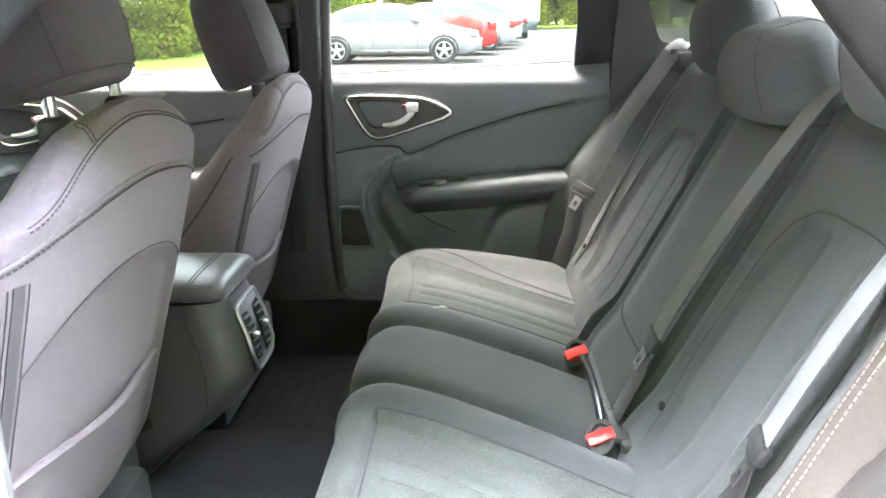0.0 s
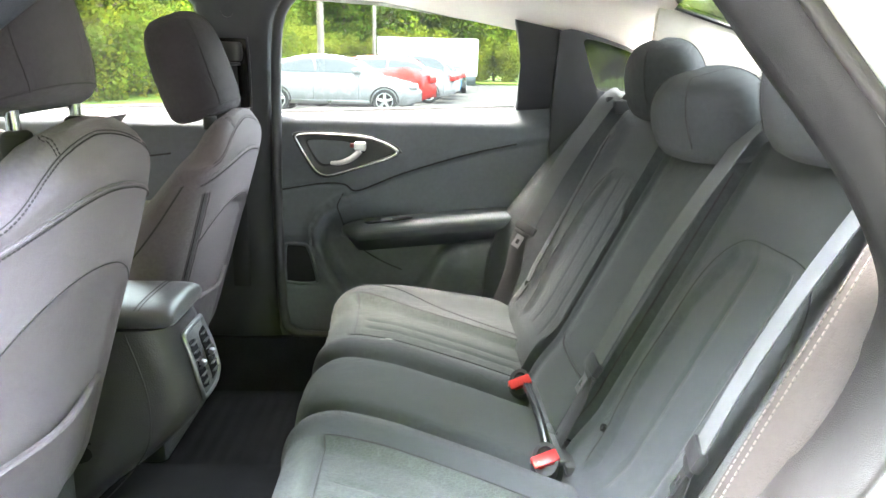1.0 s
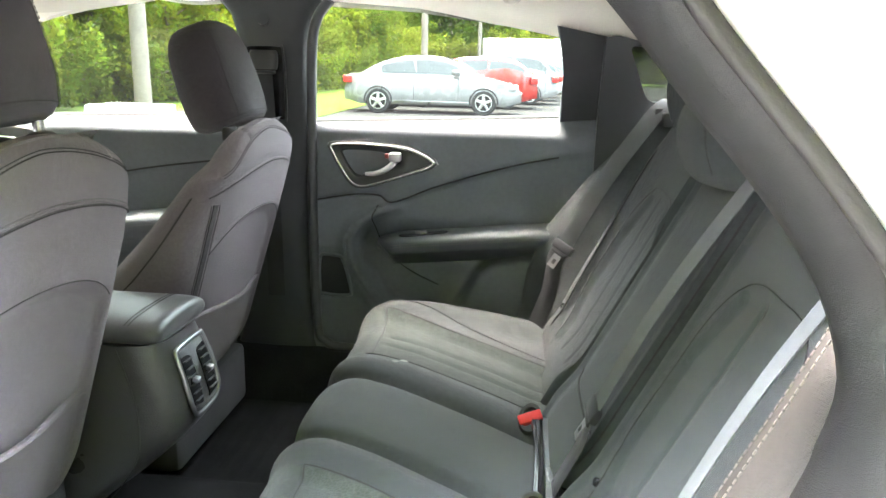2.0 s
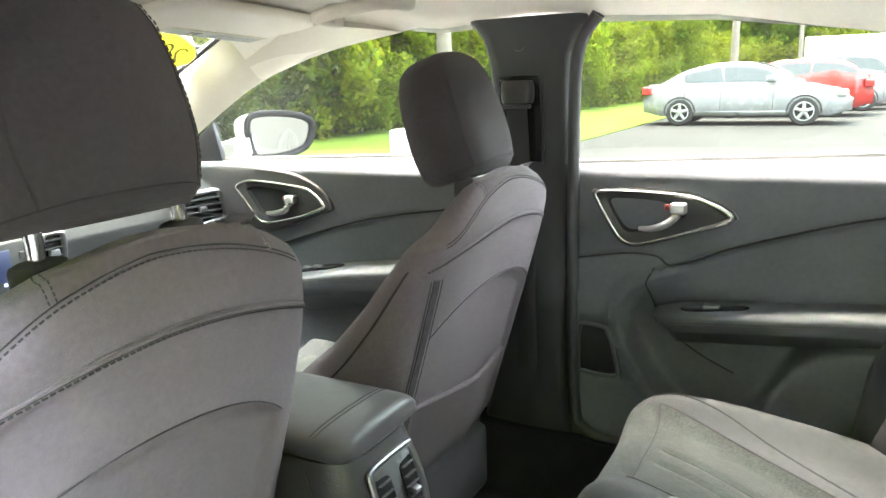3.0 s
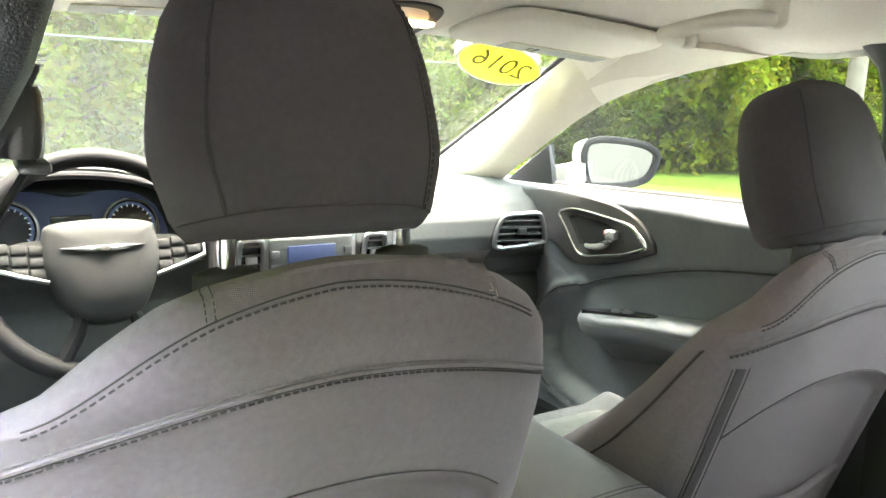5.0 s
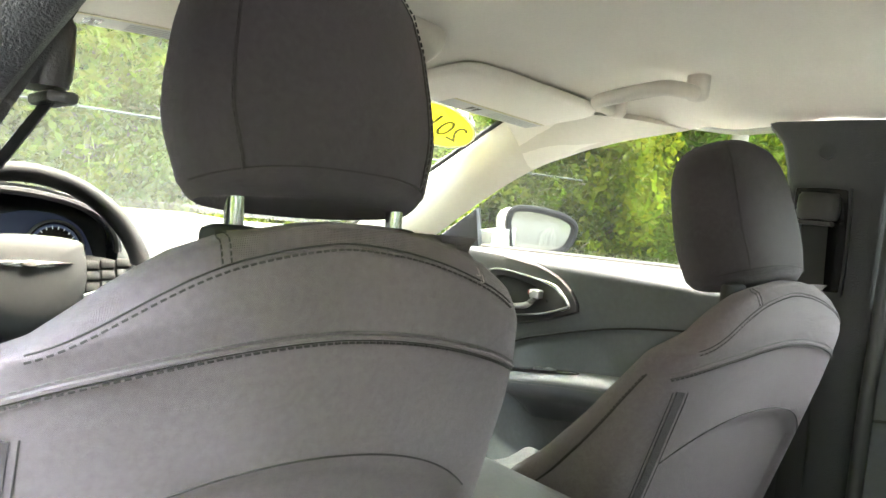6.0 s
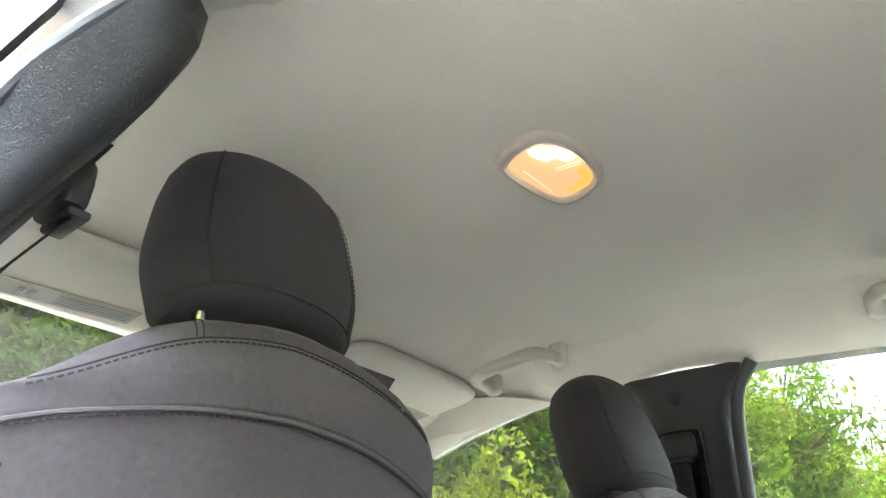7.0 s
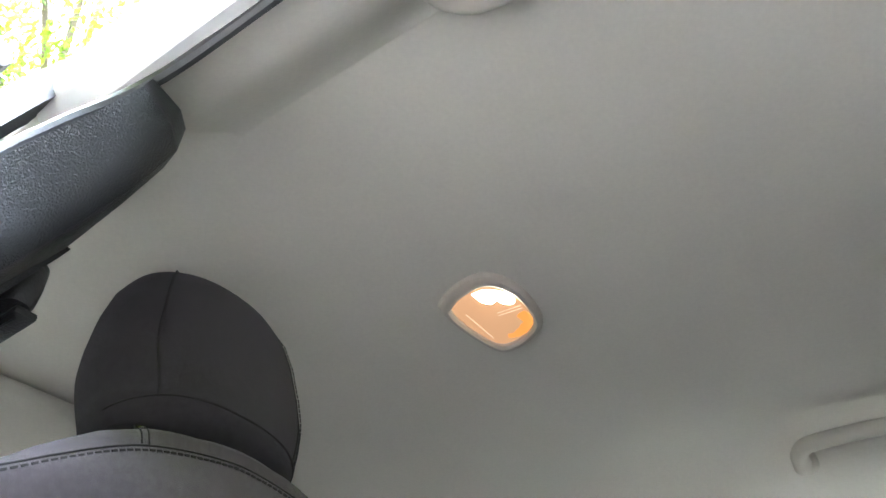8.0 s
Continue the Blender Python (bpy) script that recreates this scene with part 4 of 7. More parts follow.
def restraint(name, parent, cx, cy, z0, high, w, t, tilt, mat, prof=PAD, taper=0.88, ex=3.4, base=1.0):
    """A head restraint: a rounded pad with seams, leaning forwards by tilt degrees; (cx, cy, z0): the middle of its underside."""
    n = 64
    ca, sa = math.cos(radians(tilt)), math.sin(radians(tilt))

    def on(f, u, v):
        ww = w * lerp([(p[0], p[1]) for p in prof], f) * (1 - (1 - taper) * f) * (base + (1 - base) * smoothstep(0, 0.35, f))
        tt = t * lerp([(p[0], p[2]) for p in prof], f)
        a, h = tt * v * (1 - 0.12 * u * u), high * f - 0.006 * u * u * f
        return Vector((cx + a * ca - h * sa, cy + ww * u * (1 + 0.13 * min(0, v)), z0 + h * ca + a * sa))

    rings = []
    for i in range(34):
        f = 0.5 - 0.5 * math.cos(math.pi * i / 33)
        ring = []
        for k in range(n):
            a = 2 * math.pi * k / n
            c, q = math.cos(a), math.sin(a)
            ring.append(on(f, math.copysign(abs(c) ** (2 / ex), c), math.copysign(abs(q) ** (2 / ex), q)))
        rings.append(ring)
    pad = part(name, loft(rings), mat, parent)
    edge = lambda u: (1 - abs(u) ** ex) ** (1 / ex)
    back = Vector((ca, 0, sa)) * 0.0005
    if prof is PAD:
        low = []
        for k in range(41):
            a = math.pi * (0.04 + 0.92 * k / 40)
            low.append(on(0.055 + 0.035 * math.sin(a) ** 2, math.copysign(abs(math.cos(a)) ** (2 / ex), math.cos(a)), math.sin(a) ** (2 / ex)) + back)
        part("seam", tube(low, 0.0009, 6, up=(0, 0, 1)), SEAM, pad)
        for su in (-0.74, 0.74):
            line = [on(i / 29, su, edge(su)) + back for i in range(2, 27)]
            part("seam", tube(line, 0.0007, 6, up=(1, 0, 0)), SEAM, pad)
            part("stitching", stitches(line, 0.0062, 0.0042, 0.0008, (0.001, 0.0022 * (1 if su > 0 else -1), 0)), SEAM, pad)
    else:
        # end panels sewn to the middle with a row of stitches that runs over the top
        for su in (-0.62, 0.62):
            line = [on(f, su, -edge(su)) - back for f in np.linspace(0.25, 0.97, 22)] + [on(f, su, edge(su)) + back for f in np.linspace(0.97, 0.4, 18)]
            part("seam", tube(line, 0.0009, 6, up=(0, 1, 0)), SEAM, pad)
            part("stitching", stitches(line, 0.008, 0.005, 0.0006, (-0.0006, 0.004 * (1 if su > 0 else -1), 0.0006)), DULLTHREAD, pad)
    return pad


def front_seat(name, cy, dz, label, drop=0.0, tilt=12):
    ob = thing(name, (-0.2, cy, 0.25), label, "car seat", "front seats")
    rings = []
    n = 112
    for i in range(84):
        z = 0.30 + 0.72 * (i / 83) ** 0.85
        w, t = lerp(SEAT_W, z), lerp(SEAT_T, z)
        xc = seat_rear(z) - t
        ring = []
        for k in range(n):
            a = 2 * math.pi * k / n
            c, s = math.cos(a), math.sin(a)
            u, v = math.copysign(abs(c) ** (2 / NS), c), math.copysign(abs(s) ** (2 / NS), s)
            x = xc + t * v if v > 0 else xc + v * lerp(SEAT_F, z)
            if v > 0:
                x -= recess(w * u, z) * min(1, v * 1.4)
            ring.append((x, cy + w * u, crown(w * u, z) + dz))
        rings.append(ring)
    back = part("backrest", loft(rings), CLOTH, ob)

    def on(u, z, lift=0.0):
        return Vector((seat_x(u, z) + lift, cy + u, crown(u, z) + dz + lift * 0.5 * smoothstep(0.95, 1.0, z)))

    def seam(zf, u0, u1, double, r=0.0016, n=60):
        line = [on(u0 + (u1 - u0) * i / n, zf(u0 + (u1 - u0) * i / n), 0.0004) for i in range(n + 1)]
        part("seam", tube(line, r if double else 0.0008, 6, up=(1, 0, 0)), CLOTH if double else SEAM, back)
        part("stitching", stitches(line, 0.0064, 0.0042, 0.0011, (0.0013, 0, -0.0042)), SEAM, back)
        if double:
            part("seam", tube([p + Vector((0.0, 0, -0.0026)) for p in line], 0.0007, 6, up=(1, 0, 0)), SEAM, back)
            part("stitching", stitches(line, 0.0062, 0.0044, 0.0007, (0.0012, 0, 0.0045)), DULLTHREAD, back)

    seam(lambda u: 1.004 - 1.35 * u * u, -0.205, 0.188, False)
    seam(lambda u: 0.932 - 0.85 * u * u, -0.230, 0.230, True, 0.0022)

    def flank(side, v, z, lift=0.0015):
        """On the seat back's side, v of the way round to its front."""
        w, t = lerp(SEAT_W, z) + lift, lerp(SEAT_T, z)
        u = side * w * (1 - v ** NS) ** (1 / NS)
        return Vector((seat_rear(z) - t - v * lerp(SEAT_F, z), cy + u, crown(u, z) + dz))

    for side in (-1, 1):
        for z0, z1, v1 in ((0.885, 0.50, 0.78),):
            line = [flank(side, v1 * (i / 40) ** 0.8, z0 + (z1 - z0) * i / 40) for i in range(41)]
            part("seam", tube(line, 0.0012, 6, up=(1, 0, 0)), SEAM, back)
            part("stitching", stitches(line, 0.0064, 0.0042, 0.0009, (-0.004, 0, -0.002)), SEAM, back)
    part("seam", tube([on(u, arch(u) + 0.002, 0.0008) for u in np.linspace(-0.2, 0.2, 50)], 0.0009, 6, up=(1, 0, 0)), SEAM, back)
    # map pocket
    mouth = lambda u: 0.612 + 0.18 * u * u - 0.05 * u

    def pocket(u, v):
        a = -0.192 + 0.384 * u
        z = 0.36 + (mouth(a) - 0.36) * v
        return on(a, z, 0.004 + 0.010 * v * math.sin(math.pi * u) + 0.004 * math.sin(9 * u + 3 * v))
    part("map_pocket", sheet(pocket, 30, 14, (-0.004, 0, 0)), CLOTH, back, "sagging cloth map pocket")
    part("pocket_hem", tube([pocket(i / 30, 1.0) for i in range(31)], 0.006, 8), CLOTH, back, "elastic pocket hem")
    # side strap with a zip
    strap = [on(-0.213, z, 0.0015) for z in np.linspace(0.868, 0.40, 30)]
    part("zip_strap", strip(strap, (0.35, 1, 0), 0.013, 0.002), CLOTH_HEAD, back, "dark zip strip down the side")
    for o in (-0.011, 0.011):
        part("seam", tube([p + Vector((0.35 * o, o, 0)) for p in strap], 0.0007, 6, up=(1, 0, 0)), SEAM, back)
    # shoulder seam on the top towards the strap
    for o in (-0.003, 0.003):
        part("stitching", stitches([on(-0.092 + o, z, 0.0008) for z in np.linspace(0.994, 1.0155, 8)], 0.005, 0.0035, 0.0007), SEAM, back)
    part("top_insert", sheet(lambda u, v: (lambda a: on(a, 1.0052 - 1.35 * a * a + (1.0165 - 1.0052 + 1.30 * a * a) * v, 0.0007))(-0.088 + 0.236 * u), 24, 8), TOPCLOTH, back, "patterned cloth on the backrest's top")
    # pale scuff on the inner shoulder
    for a, b in ((0.140, 0.986), (0.144, 0.980)):
        part("scuff", tube([on(a + 0.003 * math.sin(2.1 * i + a * 90), b - 0.003 * i + 0.002 * math.cos(3 * i), 0.0006) for i in range(3)], 0.0007, 5), surface("pale_scuff", (0.30, 0.26, 0.26), 0.8, var=0.3), back, "pale scuff mark")
    # head restraint
    hx = 0.106
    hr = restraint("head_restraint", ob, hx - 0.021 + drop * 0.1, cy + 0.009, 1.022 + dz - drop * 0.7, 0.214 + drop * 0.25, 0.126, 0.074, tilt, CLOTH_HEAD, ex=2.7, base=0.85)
    for s in (-1, 1):
        part("post", cylinder((hx + 0.004, cy + 0.010 + s * 0.074, 0.97 + dz), (hx, cy + 0.010 + s * 0.074, 1.06 + dz), 0.0074, n=20), CHROME, hr, "chrome post")
        part("collar", loft([[(hx + 0.004 + a * math.cos(q) * 0.9, cy + 0.010 + s * 0.074 + b * math.sin(q), z - (0.007 if s < 0 else 0) + dz) for q in (2 * math.pi * k / 28 for k in range(28))] for a, b, z in ((0.014, 0.026, 0.985), (0.014, 0.026, 1.006), (0.013, 0.0245, 1.010), (0.010, 0.018, 1.0125), (0.008, 0.011, 1.0135))]), RUBBER, back, "black plastic post collar")
    # cushion
    rings = []
    for i in range(24):
        f = i / 23
        x = -0.02 - 0.48 * f
        top = 0.47 + 0.045 * f - 0.05 * smoothstep(0.9, 1, f)
        w = 0.235 + 0.015 * math.sin(math.pi * f)
        ring = []
        for k in range(40):
            a = 2 * math.pi * k / 40
            c, s = math.cos(a), math.sin(a)
            u, v = math.copysign(abs(c) ** 0.55, c), math.copysign(abs(s) ** 0.55, s)
            ring.append((x, cy + w * u, top - 0.09 + 0.09 * v + (0.030 * smoothstep(0.5, 0.85, abs(u)) if v > 0 else 0)))
        rings.append(ring)
    part("cushion", loft(rings), CLOTH_REAR, ob)
    part("cushion_insert", sheet(lambda u, v: Vector((0.0 - 0.46 * u, cy - 0.13 + 0.26 * v, 0.473 + 0.041 * u - 0.05 * smoothstep(0.92, 1, u) + 0.003 * math.sin(math.pi * v) + 0.002 * abs(math.sin(3 * math.pi * v)))), 20, 24, (0, 0, -0.01)), INSERT, ob, "patterned cloth seat insert")
    part("seat_base", box(-0.45, 0.02, cy - 0.20, cy + 0.20, 0.245, 0.40, 0.02), PLASTIC, ob, "dark plastic seat base")
    return ob


front_seat("driver_seat", -0.363, 0.0, "black cloth driver seat with stitched seams and map pocket")
front_seat("passenger_seat", 0.385, -0.03, "black cloth front passenger seat with stitched seams and pocket", 0.036, 18)


# ---- rear bench ----
def bench_profile(f):
    """The cushion's side line, from the bottom of its front to its back."""
    pts = [(0.0, 0.355, 0.24), (0.14, 0.332, 0.33), (0.24, 0.325, 0.40), (0.32, 0.335, 0.448), (0.40, 0.360, 0.483), (0.50, 0.41, 0.502), (0.62, 0.50, 0.503), (0.8, 0.66, 0.482), (0.92, 0.77, 0.462), (1.0, 0.84, 0.455)]
    return lerp([(a, b) for a, b, c in pts], f), lerp([(a, c) for a, b, c in pts], f)


PROF = [Vector((*bench_profile(i / 60), 0)) for i in range(61)]
for _ in range(6):
    PROF = [PROF[0]] + [(PROF[i - 1] + PROF[i] * 2 + PROF[i + 1]) / 4 for i in range(1, 60)] + [PROF[60]]


def bench_shape(x, y, f):
    o = 0.0
    a = abs(y + 0.45 * (x - 0.58))                             # the places run slightly askew
    o += 0.030 * math.exp(-((abs(y) - 0.585) / 0.055) ** 2) * smoothstep(0.2, 0.45, f)      # outer bolsters
    o += 0.010 * math.exp(-(a / 0.095) ** 4)                   # middle place
    o -= 0.017 * math.exp(-((a - 0.125) / 0.014) ** 2) * smoothstep(0.2, 0.35, f)   # grooves between places
    o += 0.013 * math.exp(-((a - 0.180) / 0.036) ** 2)
    b = abs(a - 0.355)
    if b < 0.125:
        o -= 0.017 * smoothstep(0.125, 0.100, b) * smoothstep(0.44, 0.50, f) * smoothstep(0.97, 0.93, f)
        for g in (-0.022, 0.026):
            o -= 0.005 * math.exp(-((a - 0.355 - g) / 0.006) ** 2) * smoothstep(0.5, 0.54, f) * smoothstep(0.95, 0.9, f)
    o -= 0.05 * smoothstep(0.60, 0.675, abs(y)) ** 2
    return o


def bench_at(u, v, lift=0.0):
    k = min(59, int(max(0.0, v) * 60))
    f = min(1.0, max(0.0, v * 60 - k))
    p = PROF[k].lerp(PROF[k + 1], f)
    y = -0.675 + 1.35 * u
    t = (PROF[k + 1] - PROF[max(0, k - 1)]).lerp(PROF[min(60, k + 2)] - PROF[k], f)
    nrm = Vector((-t.y, t.x, 0)).normalized()
    o = bench_shape(p.x, y, v) + lift
    wave = (0.020 * math.exp(-((abs(y + 0.45 * (p.x - 0.58)) - 0.125) / 0.04) ** 2) + 0.012 * smoothstep(0.5, 0.64, abs(y)) - 0.005) * smoothstep(0.6, 0.3, v)
    return Vector((p.x + nrm.x * o + wave, y, p.y + nrm.y * o))


bench = thing("rear_bench", (0.6, 0.0, 0.24), "charcoal cloth rear bench seat with three places", "bench seat")
cush = part("cushion", sheet(bench_at, 216, 60, (0.02, 0, -0.16)), CLOTH_REAR, bench)


def yu(y):
    return (y + 0.675) / 1.35


def place_at(y, v, lift=0.0):
    """On the cushion, y counted along its slightly askew places."""
    k = min(60, max(0, round(v * 60)))
    return bench_at(yu(y - 0.45 * (PROF[k].x - 0.58)) if v * 60 == k else yu(y - 0.45 * (PROF[min(59, int(v * 60))].lerp(PROF[min(59, int(v * 60)) + 1], v * 60 - min(59, int(v * 60))).x - 0.58)), v, lift)


for side in (-1, 1):
    c = side * 0.355
    rect = [(c - 0.125, 0.48), (c - 0.125, 0.95), (c + 0.125, 0.95), (c + 0.125, 0.48), (c - 0.125, 0.48)]
    line = []
    for (a, b), (d, e) in zip(rect, rect[1:]):
        line += [place_at(a + (d - a) * i / 40, b + (e - b) * i / 40, 0.001) for i in range(40)]
    part("seam", tube(line, 0.0009, 6, loop=True), SEAM, cush)
    part("seat_insert", sheet(lambda u, v: place_at(c - 0.122 + 0.244 * u, 0.485 + 0.46 * v, 0.0016), 40, 28), INSERT, cush, "patterned insert with fluted seams")
    part("seam", tube([place_at(side * (0.515 + 0.012 * math.sin(math.pi * i / 40)), 0.30 + 0.64 * i / 40, 0.0012) for i in range(41)], 0.0016, 6), CLOTH_REAR, cush, "piped bolster seam")
    for g in (-0.022 * side, 0.026 * side):
        part("seam", tube([place_at(c + g, 0.52 + 0.42 * i / 30, 0.0022) for i in range(31)], 0.0007, 6), SEAM, cush)
    part("seam", tube([place_at(side * 0.125, 0.25 + 0.72 * i / 40, 0.001) for i in range(41)], 0.0009, 6), SEAM, cush)
    part("front_panel", sheet(lambda u, v: place_at(c - 0.122 + 0.244 * u, 0.27 + 0.20 * v, 0.0014), 40, 12), INSERT, cush, "patterned cloth at the cushion front")
# pale stain on the passenger-side place
for du, dv, r in ((0.0, 0.0, 0.010), (0.020, 0.02, 0.007), (-0.022, -0.012, 0.008), (0.006, 0.03, 0.006), (0.03, -0.005, 0.005)):
    base = Vector((0.492 + dv * 1.4, 0.262 + du, 0))
    f = min(range(61), key=lambda i: abs(PROF[i].x - base.x) + (1 if i < 26 else 0)) / 60
    part("stain", sheet(lambda u, v: bench_at(yu(base.y + r * (u * 2 - 1) * math.sqrt(max(0, 1 - (2 * v - 1) ** 2 * 0.8))), min(1, f + (v - 0.5) * r * 2.2), 0.0026), 6, 4), surface("pale_stain", (0.26, 0.26, 0.25), 0.9, var=0.4), cush, "pale dried stain")


def back_x(z):
    return 0.812 + 0.50 * (z - 0.48)


def back_shape(y, z):
    """How far the backrest swells from its plane."""
    a = abs(y)
    o = 0.012 * math.exp(-((a - 0.56) / 0.05) ** 2) + 0.006
    b = abs(a - 0.355)
    top = 0.862 - 2.2 * max(0.0, b - 0.02) ** 2
    wid = lerp([(0.5, 0.115), (0.6, 0.15), (0.75, 0.145), (0.85, 0.10)], z)
    inside = min(wid - b, top - z, z - 0.49)
    o -= 0.010 * smoothstep(-0.006, 0.016, inside)
    for g in (-0.045, 0.045):
        o -= 0.004 * math.exp(-((a - 0.355 - g) / 0.005) ** 2) * smoothstep(0, 0.03, inside)
    if y > 0:
        o += 0.010 * smoothstep(0.47, 0.58, a) * smoothstep(0.48, 0.60, z) * smoothstep(1.0, 0.88, z)
    else:
        o -= 0.03 * smoothstep(0.58, 0.64, a) ** 2
    o += 0.016 * math.exp(-(a / 0.13) ** 6)
    o -= 0.05 * smoothstep(0.965, 1.02, z) ** 2
    o += 0.012 * smoothstep(0.56, 0.48, z)
    return o


def back_at(y, z, lift=0.0):
    o = back_shape(y, z) + lift
    return Vector((back_x(z) - o * 0.894, y, z + o * 0.447))


def backrest(name, y0, y1, lab):
    def at(u, v):
        y = y0 + (y1 - y0) * u
        z = 0.44 + 0.575 * v
        e = min(y - y0, y1 - y) if y0 > -0.6 else (y1 - y)
        if y1 > 0.6:
            e = y - y0
        return back_at(y, z, -0.028 * (1 - smoothstep(0, 0.020, e)) + 0.007 * math.exp(-((e - 0.024) / 0.010) ** 2))
    p = part(name, sheet(at, int((y1 - y0) * 180), 80, (0.10, 0, 0.02)), CLOTH_REAR, bench, lab)
    return p


BACKS = [backrest("backrest", -0.645, -0.150, "wide charcoal cloth backrest section"), backrest("centre_backrest", -0.147, 0.197, "padded centre backrest with fold-down rest"), backrest("backrest", 0.213, 0.645, "narrow charcoal cloth backrest section")]
for side, back in ((-1, BACKS[0]), (1, BACKS[2])):
    c = side * 0.355
    pts = [(-0.118, 0.50), (-0.15, 0.60), (-0.15, 0.70), (-0.14, 0.80), (-0.09, 0.856), (0, 0.864), (0.09, 0.856), (0.14, 0.80), (0.15, 0.70), (0.15, 0.60), (0.118, 0.50)]
    pts = line2(pts, 8)
    part("seam", tube([back_at(c + u, v, 0.001) for u, v in pts], 0.0008, 6, up=(1, 0, 0)), SEAM, back)
    for g in (-0.045, 0.045):
        part("seam", tube([back_at(c + side * g, 0.50 + 0.35 * i / 30, 0.001) for i in range(31)], 0.0006, 6, up=(1, 0, 0)), DULLTHREAD, back)
    out = [back_at(side * (0.535 + 0.02 * i / 40), 0.50 + 0.42 * i / 40, 0.0012) for i in range(41)]
    part("seam", tube(out, 0.0012, 6, up=(1, 0, 0)), SEAM, back)
    scr = back_at(0.545 if side > 0 else -0.216, 0.545, 0.002)
    part("button", cylinder(scr, scr + Vector((-0.004, 0, 0.002)), 0.007, 0.006, 12), GLOSSBLACK, back, "black plastic button")
part("armrest_seam", tube([back_at(-0.135, 0.93, 0.002)] + [back_at(-0.135, 0.90 - 0.38 * i / 20, 0.002) for i in range(21)], 0.0014, 6, up=(1, 0, 0)), SEAM, BACKS[1])
part("armrest_seam", tube([back_at(-0.13 + 0.31 * i / 20, 0.56 - 0.006 * math.sin(math.pi * i / 20), 0.001) for i in range(21)], 0.002, 6, up=(1, 0, 0)), SEAM, BACKS[1])
restraint("head_restraint", bench, 1.050, 0.006, 0.948, 0.148, 0.178, 0.086, 16, CLOTH_REAR, PILLOW, 0.90, 2.2)
restraint("head_restraint", bench, 1.085, 0.365, 0.985, 0.170, 0.135, 0.080, 12, CLOTH_REAR, PILLOW, 0.95, 2.3)
restraint("head_restraint", bench, 1.058, -0.372, 0.985, 0.170, 0.135, 0.080, 12, CLOTH_REAR, PILLOW, 0.95, 2.3)
part("post_bezel", cylinder((1.01, 0.09, 0.955), (1.005, 0.09, 0.975), 0.016, 0.012, 16), CHROME, bench, "chrome post bezel")
for y in (0.30, 0.43, -0.30, -0.43, -0.07, 0.08):
    part("post", cylinder((1.075, y, 0.94), (1.070, y, 1.01), 0.006, n=10), CHROME, bench, "chrome post")

# side bolster pads between bench and doors
def pad_passenger(u, v):
    z = 0.40 + 0.60 * v
    edge = lerp([(0.40, 0.065), (0.50, 0.100), (0.60, 0.138), (0.71, 0.156), (0.845, 0.124), (1.0, 0.060)], z)
    off = 0.004 + (edge - 0.004) * smoothstep(0.0, 0.72, u) - 0.3 * smoothstep(0.80, 1.0, u) * edge
    return Vector((back_x(z) - off, 0.545 + 0.165 * u, z))


def pad_driver(u, v):
    """Rises to its stitched edge, then runs on flat to the doorway's trim."""
    z = 0.40 + 0.60 * v
    edge = lerp([(0.40, 0.050), (0.50, 0.074), (0.60, 0.087), (0.706, 0.093), (0.803, 0.099), (0.878, 0.102), (0.945, 0.106), (1.0, 0.088)], z)
    off = 0.004 + (edge - 0.004) * math.sin(math.pi / 2 * min(1.0, u / 0.59)) ** 0.9 - 0.012 * smoothstep(0.60, 0.92, u) - 0.05 * smoothstep(0.92, 1.0, u)
    off -= 0.0035 * math.exp(-((u - 0.59) / 0.022) ** 2) - 0.002 * math.exp(-((abs(u - 0.59) - 0.055) / 0.03) ** 2)
    return Vector((back_x(z) - off, -0.560 - 0.138 * u, z))


part("side_bolster", sheet(pad_passenger, 20, 60, (0.08, 0, 0.02)), CLOTH_REAR, bench, "padded outer side bolster")
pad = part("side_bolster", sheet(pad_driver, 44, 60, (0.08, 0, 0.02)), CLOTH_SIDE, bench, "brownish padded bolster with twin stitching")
SIDETHREAD = surface("pale_brown_thread", (0.115, 0.098, 0.092), 0.7)
line = [pad_driver(0.59, 0.10 + 0.84 * i / 60) + Vector((-0.0006, 0, 0)) for i in range(61)]
part("seam", tube(line, 0.0012, 6, up=(1, 0, 0)), SEAM, pad)
for u in (0.548, 0.632):
    part("stitching", stitches([pad_driver(u, 0.10 + 0.84 * i / 60) for i in range(61)], 0.0068, 0.0046, 0.0009, (-0.0008, 0, 0.0003)), SIDETHREAD, pad, "pale brown stitching")


